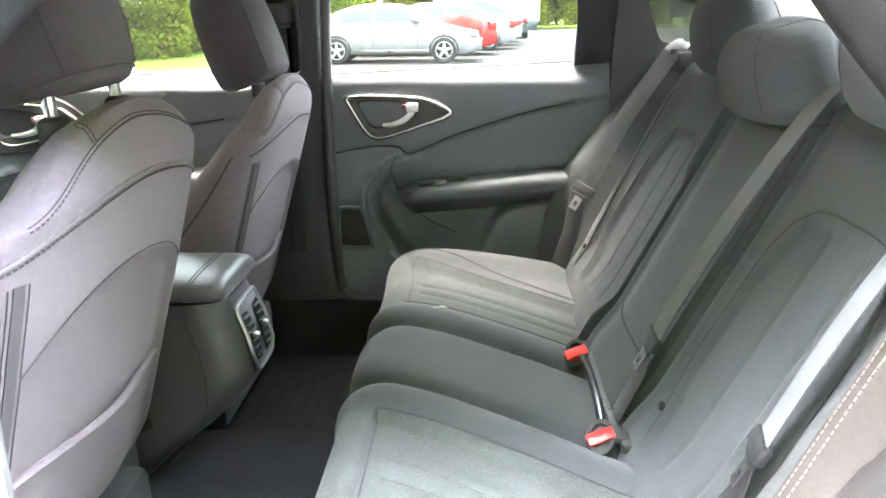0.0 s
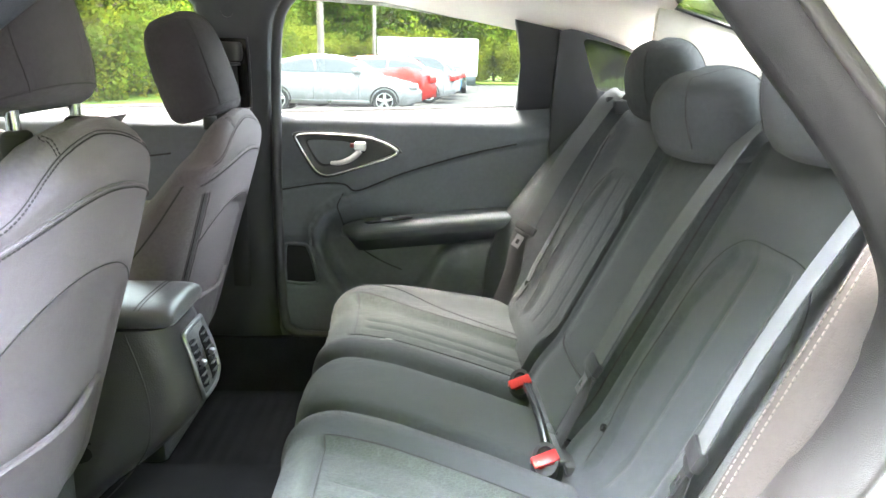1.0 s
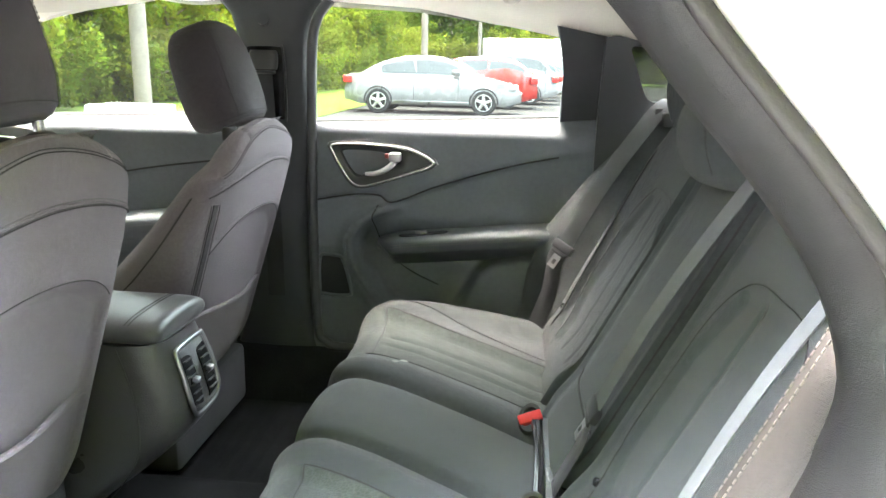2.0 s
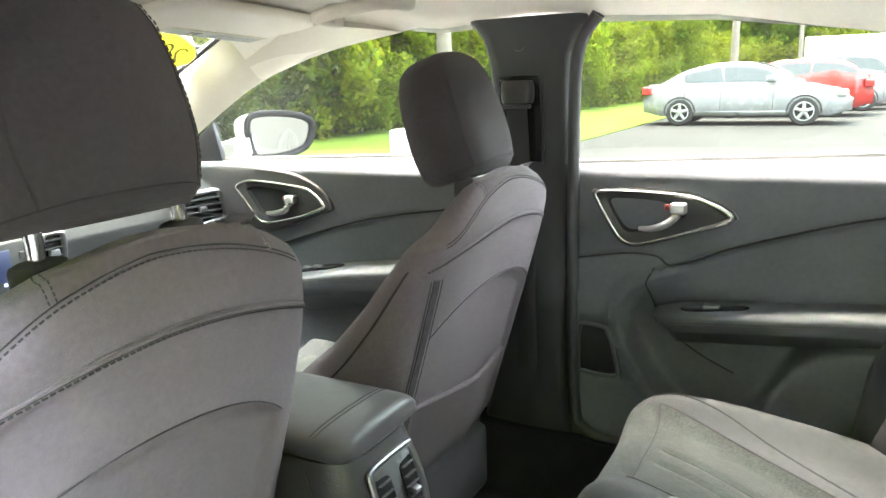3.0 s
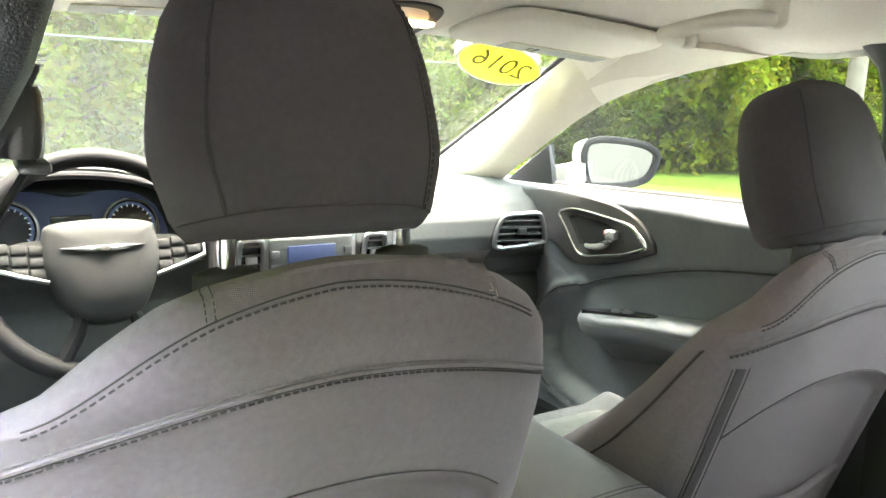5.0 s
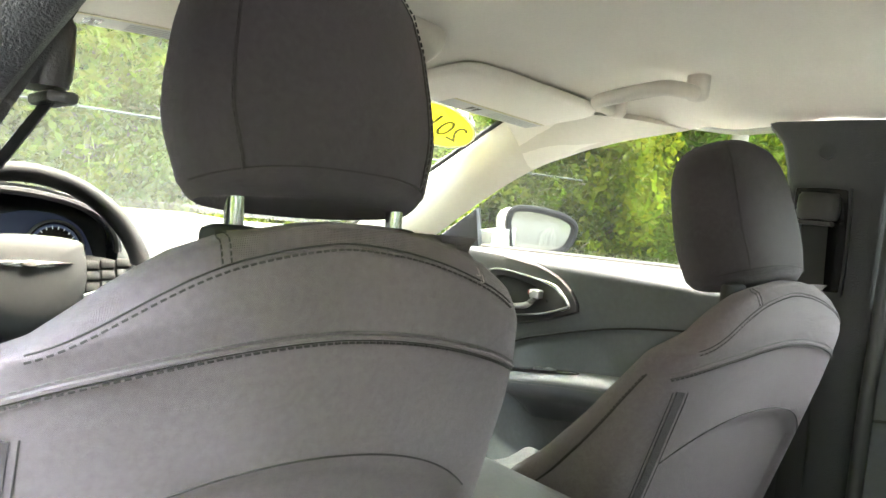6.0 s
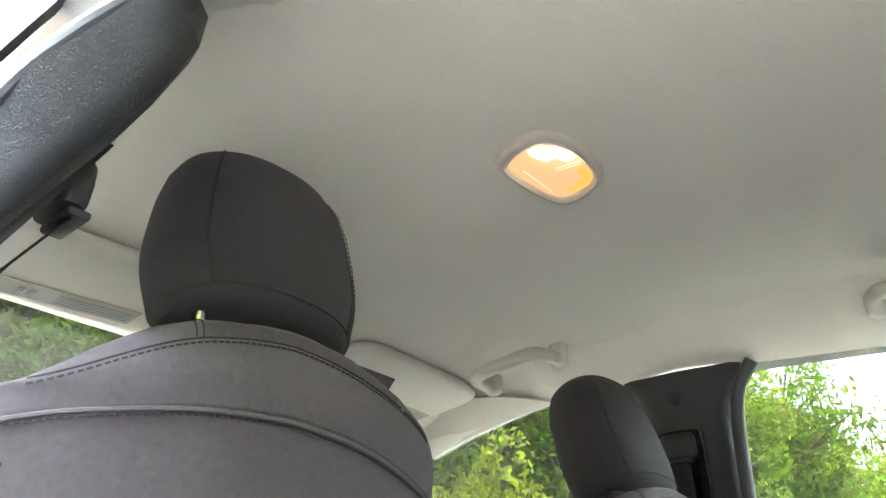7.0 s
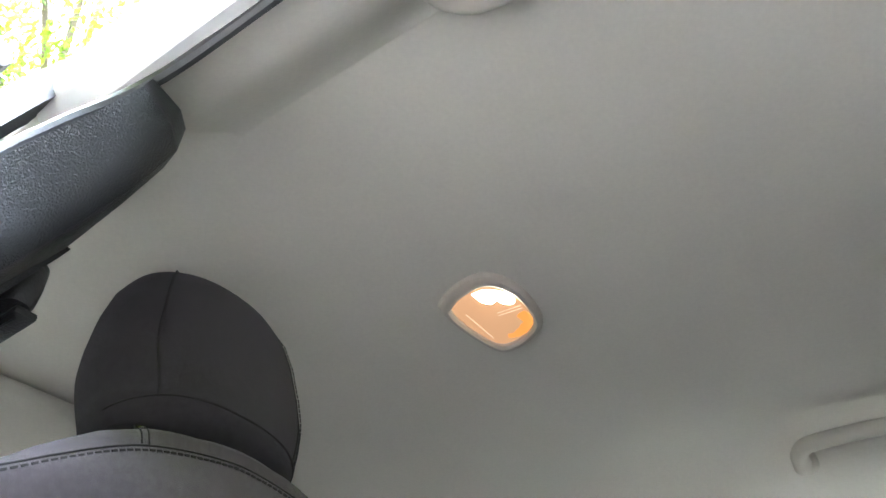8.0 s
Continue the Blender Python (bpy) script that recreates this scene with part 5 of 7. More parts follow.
# ---- seat belts ----
def seat_belt(name, a, b, way, label, tail, over, bow=0.010):
    """Webbing from a down to the tongue at b; over: how it runs on past a to its guide."""
    ob = thing(name, a, label, "seat belt", "rear seat belts")
    mid = [a.lerp(b, i / 16) + Vector((-0.908, 0, 0.418)) * bow * math.sin(math.pi * i / 16) for i in range(17)]
    top, end = mid[0], mid[-1]
    run = smooth_line([a + Vector(o) for o in reversed(over)] + [a, mid[2]], 5)
    part("webbing", strip(run[:-2] + mid[2:], way, 0.044, 0.0016), BELT, ob)
    d = (end - top).normalized()
    w = (Vector(way) - d * d.dot(Vector(way))).normalized()
    nrm = d.cross(w)
    for side in (-1, 1):
        part("webbing_ribs", join(*[tube([p + w * o + nrm * 0.0009 * side for p in mid], 0.0012, 5, up=tuple(nrm)) for o in np.linspace(-0.020, 0.020, 9)]), BELT, ob)
    m = Matrix((( *(w), 0), (*d, 0), (*nrm, 0), (0, 0, 0, 1))).transposed()
    m.translation = end
    tong = part("tongue", join(box(-0.030, 0.030, -0.012, 0.012, -0.007, 0.007, 0.005, 2, m), box(-0.022, 0.022, 0.010, 0.022, -0.004, 0.004, 0.003, 2, m)), LEATHERETTE, ob, "black plastic belt tongue")
    part("blade", ring_plate([(-0.011, 0.02), (0.011, 0.02), (0.011, 0.055), (-0.011, 0.055)], [(-0.005, 0.034), (0.005, 0.034), (0.005, 0.046), (-0.005, 0.046)], lambda u, v, q: m @ Vector((u, v, q)), -0.001, 0.001), SATIN, tong, "steel tongue blade")
    part("webbing", strip([end + Vector((-0.004, 0, 0.0))] + [Vector(p) for p in tail], way, 0.046, 0.0016), VINYL, ob, "dark lap webbing")
    return ob


seat_belt("seat_belt", Vector((1.010, 0.604, 1.012)), Vector((0.816, 0.562, 0.695)), (0.68, -0.63, -0.335), "grey belt hanging over the passenger-side backrest", [back_at(0.562, 0.63, 0.070), back_at(0.575, 0.55, 0.04), back_at(0.58, 0.46, 0.02)], [(0.030, 0.004, 0.020), (0.055, 0.006, 0.004)])
seat_belt("seat_belt", back_at(-0.168, 0.975, 0.034), back_at(-0.132, 0.600, 0.030), (0, 1, 0.05), "grey centre belt hanging over the backrest", [back_at(-0.135, 0.55, 0.020), back_at(-0.145, 0.50, 0.014), back_at(-0.15, 0.44, 0.012)], [(0.035, -0.008, 0.030), (0.085, -0.014, 0.038), (0.14, -0.018, 0.0)])
seat_belt("seat_belt", back_at(-0.527, 0.985, 0.034), back_at(-0.497, 0.648, 0.032), (0.25, 0.95, -0.03), "grey belt hanging over the driver-side backrest", [back_at(-0.488, 0.60, 0.020), back_at(-0.475, 0.53, 0.014), back_at(-0.465, 0.44, 0.012)], [(0.040, -0.006, 0.022), (0.10, -0.01, 0.0)])
piece("belt_guide", join(box(1.02, 1.075, 0.575, 0.665, 0.980, 1.014, 0.008), box(1.005, 1.03, 0.60, 0.655, 0.995, 1.022, 0.006)), RUBBER, "dull black belt guide on the parcel shelf", "belt guide")


def buckle(c, yaw, label):
    ob = thing("belt_buckle", c, label, "belt buckle", "belt buckles")
    m = pose(*c, 0, -38, yaw)
    case = part("case", loft([[m @ Vector((a * math.cos(t) * 0.030, b * math.sin(t) * 0.022, z)) for t in (2 * math.pi * k / 24 for k in range(24))] for a, b, z in ((1, 1, -0.03), (1, 1, 0.0), (0.94, 0.94, 0.006), (0.7, 0.7, 0.006), (0.66, 0.66, -0.002))]), RUBBER, ob, "black buckle case")
    part("button", box(-0.010, 0.010, -0.022, 0.022, -0.01, 0.009, 0.003, 2, m @ pose(0, 0, 0, 0, 0, 28)), RED, ob, "red release button")
    return ob


buckle((0.748, 0.084, 0.488), 80, "red-buttoned belt buckle in the bench gap")
buckle((0.750, -0.206, 0.488), 80, "red-buttoned belt buckle in the bench gap")
piece("buckle_rail", join(tube(smooth_line([(0.757, -0.175, 0.494), (0.760, -0.10, 0.497), (0.760, -0.02, 0.497), (0.757, 0.055, 0.494)], 5), 0.008, 8), tube(smooth_line([(0.752, -0.175, 0.501), (0.755, -0.10, 0.504), (0.755, -0.02, 0.504), (0.752, 0.055, 0.501)], 5), 0.0018, 6)), GLOSSBLACK, "glossy black rail between the two buckles", "trim strip")
piece("buckle_trough", join(box(0.780, 0.806, -0.225, 0.10, 0.470, 0.487, 0.005), box(0.770, 0.790, -0.21, 0.09, 0.480, 0.489, 0.002)), VINYL, "dark plastic strip between cushion and backrest", "trim strip")


# ---- centre console ----
console = thing("centre_console", (-0.1, 0, 0.3), "dark plastic centre console with padded lid and vents", "centre console")


def con_x(z):
    return lerp([(0.28, -0.06), (0.36, 0.02), (0.42, 0.095), (0.47, 0.150), (0.50, 0.172), (0.53, 0.174), (0.58, 0.163), (0.63, 0.146), (0.665, 0.132)], z)


rings = []
for i in range(30):
    z = 0.28 + 0.37 * i / 29
    w = lerp([(0.28, 0.105), (0.45, 0.10), (0.55, 0.092), (0.65, 0.088)], z)
    xr = con_x(z)
    rings.append([(-0.75, -w, z), (xr - 0.06, -w, z), (xr - 0.035, -w + 0.003, z), (xr - 0.014, -w + 0.014, z), (xr - 0.003, -w + 0.032, z), (xr, -w * 0.4, z), (xr, w * 0.4, z), (xr - 0.003, w - 0.032, z), (xr - 0.014, w - 0.014, z), (xr - 0.035, w - 0.003, z), (xr - 0.06, w, z), (-0.75, w, z)])
con_body = part("body", loft(rings), VINYL, console)
LIDVINYL = surface("padded_lid_vinyl", (0.045, 0.045, 0.046), 0.38, var=0.15, bump=0.3, bump_scale=420)
def lid_ring(x, q, h):
    """The lid's section: a low pad with a crowned top."""
    ring = []
    for k in range(40):
        a = 2 * math.pi * k / 40
        c, sn = math.cos(a), math.sin(a)
        u = math.copysign(abs(c) ** 0.5, c) * 0.097 * q
        v = math.copysign(abs(sn) ** 0.6, sn) * 0.020
        ring.append((x, u, 0.669 + (v + (0.006 * (1 - (u / 0.1) ** 2) if v > 0 else 0)) * h))
    return ring


lid = part("armrest_lid", loft([lid_ring(x, 1, 1) for x in np.linspace(-0.30, 0.10, 14)] + [lid_ring(x, q, h) for x, q, h in ((0.118, 0.992, 0.98), (0.130, 0.97, 0.92), (0.139, 0.93, 0.78), (0.144, 0.87, 0.5), (0.145, 0.8, 0.2))]), LIDVINYL, console, "padded black vinyl armrest lid")
def lid_top(x, u):
    c = abs(u) / 0.097
    sn = max(0.0, 1 - c ** 4) ** 0.5
    return Vector((x, u, 0.669 + 0.020 * sn ** 0.6 + 0.006 * (1 - (u / 0.1) ** 2) + 0.0004))


for o in (0.0, 0.007):
    part("seam", tube([lid_top(0.088 + o - 0.004 * (u / 0.09) ** 2, u) for u in np.linspace(-0.086, 0.086, 24)], 0.0008, 6), SEAM, lid)
# seam down each side where the rear panel meets the console's flank
for sd in (-1, 1):
    line = smooth_line([(0.078, 0.0895, 0.645), (0.098, 0.0925, 0.585), (0.112, 0.0965, 0.52), (0.108, 0.1005, 0.455), (0.075, 0.1025, 0.40), (0.03, 0.104, 0.35)], 6)
    part("seam", tube([Vector((p.x - 0.012, sd * (lerp([(0.28, 0.105), (0.45, 0.10), (0.55, 0.092), (0.65, 0.088)], p.z) + 0.0004), p.z)) for p in line], 0.0012, 6), RUBBER, con_body, "gap between console panels")
# rear vents


def vent_at(u, v, w):
    """u across, v up the sloping rear face, w out of it."""
    z = 0.573 + v * 0.96
    s = 0.28
    return Vector((con_x(z) + w * 0.96 + 0.001, u, z + w * s))


VO = line2([(-0.052, 0.052), (-0.040, 0.060), (0.040, 0.060), (0.052, 0.052), (0.056, -0.02), (0.050, -0.050), (0.030, -0.066), (-0.030, -0.066), (-0.050, -0.050), (-0.056, -0.02), (-0.052, 0.052)], 5)[:-1]
plate = part("vent_plate", prism([(u * 0.93, v * 0.93) for u, v in VO], vent_at, -0.008, 0.002, 0.001), PLASTIC, console, "dark grey plate between the vents")
part("vent_ring", tube([vent_at(u, v, 0.002) for u, v in VO], 0.0042, 8, up=(1, 0, 0.3), loop=True), SATIN, console, "satin chrome vent ring")
WELL = line2([(-0.016, 0.034), (-0.011, 0.040), (0.010, 0.042), (0.016, 0.036), (0.017, -0.034), (0.013, -0.044), (-0.010, -0.050), (-0.015, -0.044), (-0.016, 0.034)], 3)[:-1]
for s in (-1, 1):
    part("vent_well", prism([(s * (0.0285 + u), v) for u, v in WELL], vent_at, 0.0, 0.0028, 0), CARPET, plate, "black vent opening")
    for i in range(6):
        v = -0.038 + 0.0145 * i
        part("vent_slat", strip([vent_at(s * 0.0285 - 0.0135, v, 0.0045), vent_at(s * 0.0285 + 0.0135, v, 0.0045)], (0.9, 0, 0.30), 0.007, 0.0018), PLASTIC, plate, "dark vent slat")
    part("vent_knob", box(-0.005, 0.006, -0.007, 0.007, -0.004, 0.005, 0.002, 2, Matrix.Translation(vent_at(s * 0.0275, -0.003, 0.007)) @ pose(0, 0, 0, 0, 15, 0)), SATIN, plate, "small satin vent slider")


# ---- dashboard ----
dash = thing("dashboard", (-1.1, 0, 0.5), "slate grey moulded dashboard with chrome-edged vents", "dashboard")


def dash_at(u, v):
    y = -0.705 + 1.41 * u
    prof = [(-1.52, 0.925), (-1.30, 0.938), (-1.10, 0.940), (-0.98, 0.925), (-0.91, 0.895), (-0.875, 0.855), (-0.865, 0.81), (-0.875, 0.765), (-0.90, 0.735), (-0.915, 0.715), (-0.90, 0.69), (-0.89, 0.63), (-0.92, 0.54), (-1.0, 0.42)]
    q = v * (len(prof) - 1)
    i = min(len(prof) - 2, int(q))
    f = q - i
    x, z = prof[i][0] + (prof[i + 1][0] - prof[i][0]) * f, prof[i][1] + (prof[i + 1][1] - prof[i][1]) * f
    mid = math.exp(-(y / 0.16) ** 4)
    hood = math.exp(-((y + 0.39) / 0.19) ** 6)
    side = smoothstep(0.40, 0.70, y)
    z += hood * 0.055 * smoothstep(-1.25, -1.0, x) * smoothstep(0.80, 0.9, z) + 0.012 * mid
    x += 0.03 * side - 0.06 * hood * smoothstep(0.95, 0.86, z) * smoothstep(0.70, 0.78, z)
    return Vector((x, y, z))


part("dash_top", sheet(dash_at, 80, 78, (-0.02, 0, -0.05)), PLASTIC_GREY, dash, sharp=60)
part("lower_band", tube([dash_at(u, 0.69) + Vector((0.002, 0, 0)) for u in np.linspace(0.55, 0.97, 20)], 0.006, 8), VINYL, dash, "black line under the dash pad")
part("glovebox_lid", box(-0.93, -0.885, 0.20, 0.62, 0.48, 0.70, 0.015), PLASTIC_GREY, dash, "slate grey glovebox lid")


def dash_vent(y, z, x, w, h, lean, label, raked=False):
    ol = line2([(-w, -h * 0.62), (-w * 0.94, h * 0.2), (-w * 0.80, h * 0.78), (-w * 0.55, h), (0, h * 1.08), (w * 0.48, h * 1.12), (w * 0.72, h * 0.9), (w * 0.92, h * 0.1), (w, -h * 0.5), (w * 0.88, -h * 0.74), (0, -h * 0.95), (-w * 0.86, -h * 1.02), (-w, -h * 0.62)], 4)[:-1] if raked else line2([(-w, 0), (-w * 0.97, h * 0.55), (-w * 0.78, h * 0.93), (0, h), (w * 0.75, h * 0.93), (w * 0.96, h * 0.55), (w, 0), (w * 0.96, -h * 0.55), (w * 0.75, -h * 0.93), (0, -h), (-w * 0.78, -h * 0.93), (-w * 0.97, -h * 0.55), (-w, 0)], 4)[:-1]
    def at(u, v, q):
        return Vector((x + q - lean * u + 0.15 * v, y + u, z + v))
    v_ob = part("vent_housing", prism([(a * 0.94, b * 0.94) for a, b in ol], at, -0.02, -0.004, 0), GLOSSBLACK, dash, "dark vent housing")
    part("vent_ring", tube([at(a, b, 0.003) for a, b in ol], 0.0062, 8, up=(1, 0, 0), loop=True), SATIN, v_ob, label)
    for i in range(4):
        b = -h + 2 * h * (i + 0.9) / 4.8
        part("vent_slat", strip([at(-w * 0.88, b, 0.0), at(w * 0.84, b, 0.0)], (0.9, 0, 0.3), 0.014, 0.003), VINYL, v_ob)
    part("vent_knob", box(-0.005, 0.006, -0.012, 0.012, -0.008, 0.008, 0.003, 2, Matrix.Translation(at(0, 0, 0.006))), SATIN, v_ob, "silver vent slider")


dash_vent(0.594, 0.828, -0.815, 0.068, 0.042, -0.25, "satin silver vent ring", True)
dash_vent(0.190, 0.797, -0.846, 0.027, 0.045, 0.0, "satin silver vent ring")
dash_vent(-0.100, 0.800, -0.846, 0.026, 0.045, 0.0, "satin silver vent ring")
dash_vent(-0.63, 0.812, -0.835, 0.05, 0.042, 0.25, "satin silver vent ring")
# centre screen and controls
SCREEN = glow("dim_blue_display", (0.008, 0.016, 0.05), 0.10)
part("centre_bezel", box(-0.875, -0.842, -0.075, 0.145, 0.675, 0.855, 0.012, 3), SATIN, dash, "silver centre panel")
stack = part("control_panel", box(-0.86, -0.836, -0.062, 0.132, 0.725, 0.845, 0.008, 3), PLASTIC_GREY, dash, "grey control panel")
part("display", box(-0.85, -0.833, -0.022, 0.090, 0.760, 0.826, 0.003), SCREEN, stack, "lit blue display")
for i in range(4):
    part("display_line", box(-0.834, -0.8325, -0.022 + 0.030 * i, -0.004 + 0.030 * i, 0.752, 0.757, 0), glow("pale_display_bars", (0.4, 0.5, 0.8), 0.6), stack)
for y in (-0.050, 0.119):
    for z in (0.75, 0.78, 0.81):
        part("key", box(-0.838, -0.832, y - 0.010, y + 0.010, z - 0.008, z + 0.008, 0.003), PLASTIC, stack, "grey push key")

# instrument cluster
CY = -0.43
cl = thing("instrument_cluster", (-0.98, -0.39, 0.85), "instrument cluster with two round dials and blue glow", "instrument cluster")
BLUE = glow("blue_cluster_glow", (0.022, 0.030, 0.062), 0.05)
RING = glow("blue_dial_glow", (0.05, 0.07, 0.14), 0.05)
part("face", prism(line2([(-0.16, -0.045), (-0.16, 0.02), (-0.12, 0.055), (-0.06, 0.062), (0, 0.05), (0.06, 0.062), (0.12, 0.055), (0.16, 0.02), (0.16, -0.045), (0, -0.055), (-0.16, -0.045)], 4)[:-1], lambda u, v, w: (-0.885 + w - 0.3 * v, CY + u, 0.885 + v), -0.01, 0.0, 0), BLUE, cl, "blue lit cluster face")
for s in (-1, 1):
    c = Vector((-0.882, CY + s * 0.105, 0.882))
    dial = part("dial", cylinder(c, c + Vector((0.004, 0, 0.0012)), 0.048, n=32), GLOSSBLACK, cl, "dark round dial")
    part("dial_glow", tube([c + Vector((0.0045 - 0.3 * 0.041 * math.sin(t), 0.041 * math.cos(t), 0.041 * math.sin(t))) for t in np.linspace(0, 2 * math.pi, 40)[:-1]], 0.0028, 6, up=(1, 0, 0), loop=True), RING, dial, "soft blue dial glow")
    part("dial_ring", tube([c + Vector((0.005 - 0.3 * 0.05 * math.sin(t), 0.05 * math.cos(t), 0.05 * math.sin(t))) for t in np.linspace(0, 2 * math.pi, 40)[:-1]], 0.0025, 6, up=(1, 0, 0), loop=True), SATIN, dial, "silver dial ring")
    for k in range(18):
        t = radians(225 - 15.9 * k)
        p = c + Vector((0.006 - 0.3 * 0.042 * math.sin(t), 0.042 * math.cos(t), 0.042 * math.sin(t)))
        q = c + Vector((0.006 - 0.3 * 0.035 * math.sin(t), 0.035 * math.cos(t), 0.035 * math.sin(t)))
        part("tick", tube([p, q], 0.001, 4), glow("pale_dial_marks", (0.55, 0.58, 0.62), 0.06), dial)
part("trip_display", box(-0.882, -0.876, CY - 0.036, CY + 0.036, 0.862, 0.905, 0.002), GLOSSBLACK, cl, "black trip display")
part("display_bar", box(-0.8765, -0.8745, CY - 0.024, CY + 0.022, 0.884, 0.888, 0), glow("white_display_bars", (0.8, 0.8, 0.85), 0.7), cl)
part("cowl", sheet(lambda u, v: Vector((-1.0 + 0.165 * v, CY + 0.205 * math.cos(math.pi * u), 0.86 + (0.115 + 0.006 * v) * math.sin(math.pi * u) ** 0.6 + 0.004 * math.sin(math.pi * u) * v)), 40, 6, (0, 0, 0.012)), VINYL, cl, "black cluster cowl")
part("cowl_edge", tube([Vector((-0.838, CY + 0.205 * math.cos(math.pi * u), 0.86 + 0.125 * math.sin(math.pi * u) ** 0.6)) for u in np.linspace(0.02, 0.98, 40)], 0.008, 8), VINYL, cl, "soft black cowl edge")

# steering wheel
HUB = surface("dark_hub_plastic", (0.021, 0.022, 0.0225), 0.7, var=0.15, bump=0.25, bump_scale=700, spec=0.2)
LEATHER = surface("black_wheel_leather", (0.010, 0.010, 0.011), 0.6, var=0.2, bump=0.3, bump_scale=500, spec=0.15)
wheel = thing("steering_wheel", (-0.73, -0.40, 0.862), "black four-spoke steering wheel with silver trims", "steering wheel")


def wl(u, v, w=0.0):
    """u across, v up in the wheel's plane, w towards the driver."""
    a = radians(24)
    return Vector((-0.73 + w * math.cos(a) - v * math.sin(a), -0.40 + u, 0.842 + v * math.cos(a) + w * math.sin(a)))


part("rim", tube([wl(0.193 * math.cos(t), 0.193 * math.sin(t)) for t in np.linspace(0, 2 * math.pi, 61)[:-1]], 0.0175, 12, up=(1, 0, 0.4), loop=True), LEATHER, wheel, "black leather-wrapped rim")
hub = line2([(-0.090, 0.048), (-0.078, 0.068), (0, 0.075), (0.078, 0.068), (0.090, 0.048), (0.093, 0.0), (0.078, -0.050), (0.050, -0.095), (0, -0.108), (-0.050, -0.095), (-0.078, -0.050), (-0.093, 0.0), (-0.090, 0.048)], 5)[:-1]
hb = part("airbag_cover", loft([[wl(u * f, v * f, w) for u, v in hub] for f, w in ((1.0, -0.01), (1.0, 0.012), (0.97, 0.022), (0.88, 0.030), (0.6, 0.036), (0.2, 0.038))]), HUB, wheel, "grey airbag cover")
wings = [loft([[wl(q * x, 0.016 + up - t, 0.0385 - k), wl(q * x, 0.016 + up + t, 0.0385 - k), wl(q * x, 0.016 + up + t * 0.3, 0.0415 - k), wl(q * x, 0.016 + up - t * 0.3, 0.0415 - k)] for x, t, up, k in ((0.010, 0.0052, 0.0, 0.0), (0.030, 0.0045, 0.001, 0.0008), (0.052, 0.0026, 0.003, 0.0025), (0.066, 0.0008, 0.0045, 0.005))]) for q in (-1, 1)]
boss = loft([[wl(0.015 * f * math.cos(t), 0.016 + 0.0062 * f * math.sin(t), h) for t in (2 * math.pi * k / 24 for k in range(24))] for f, h in ((1.0, 0.036), (1.0, 0.041), (0.8, 0.043), (0.3, 0.0435))])
part("emblem", join(*wings, boss), CHROME, hb, "plain chrome wing-shaped badge")
for q in (-1, 1):
    part("crease", tube([wl(q * 0.078, -0.012, 0.0262), wl(q * 0.060, -0.045, 0.0285), wl(q * 0.034, -0.078, 0.0278)], 0.0016, 6), HUB, hb)
for s in (-1, 1):
    sp = part("spoke", loft([[wl(s * x, v0, -0.008), wl(s * x, v1, -0.008), wl(s * x, v1, w), wl(s * x, v0, w)] for x, v0, v1, w in ((0.07, -0.035, 0.045, 0.012), (0.12, -0.02, 0.04, 0.014), (0.175, -0.01, 0.03, 0.008))]), HUB, wheel, "dark spoke")
    part("spoke_trim", tube([wl(s * 0.085, -0.032, 0.018), wl(s * 0.13, -0.018, 0.020), wl(s * 0.172, 0.0, 0.014), wl(s * 0.172, 0.026, 0.012)], 0.004, 8), SATIN, sp, "silver spoke trim")
    for i, v in ((0, 0.024), (1, 0.024), (2, 0.024), (0, 0.004), (1, 0.004), (2, 0.004), (0, -0.016), (1, -0.016)):
        part("key", box(-0.0115, 0.0115, -0.0085, 0.0085, 0, 0.008, 0.003, 2, Matrix.Translation(wl(s * (0.10 + 0.026 * i), v + 0.003 * i, 0.011)) @ Matrix(((0, -0.407, 0.914, 0), (1, 0, 0, 0), (0, 0.914, 0.407, 0), (0, 0, 0, 1)))), HUB, sp, "dark grey wheel key")
    part("lower_spoke", tube([wl(s * 0.035, -0.075, 0.012), wl(s * 0.05, -0.12, 0.006), wl(s * 0.075, -0.165, 0.0)], 0.012, 8), LEATHER, wheel, "dark lower spoke")
part("column", cylinder(wl(0, 0, -0.22), wl(0, 0, -0.008), 0.05, 0.045, 20), HUB, wheel, "dark steering column")
part("stalk", tube([wl(0.05, 0.02, -0.05), wl(0.15, 0.035, -0.045), wl(0.17, 0.04, -0.04)], 0.008, 8), VINYL, wheel, "black column stalk")

# ---- roof fittings ----


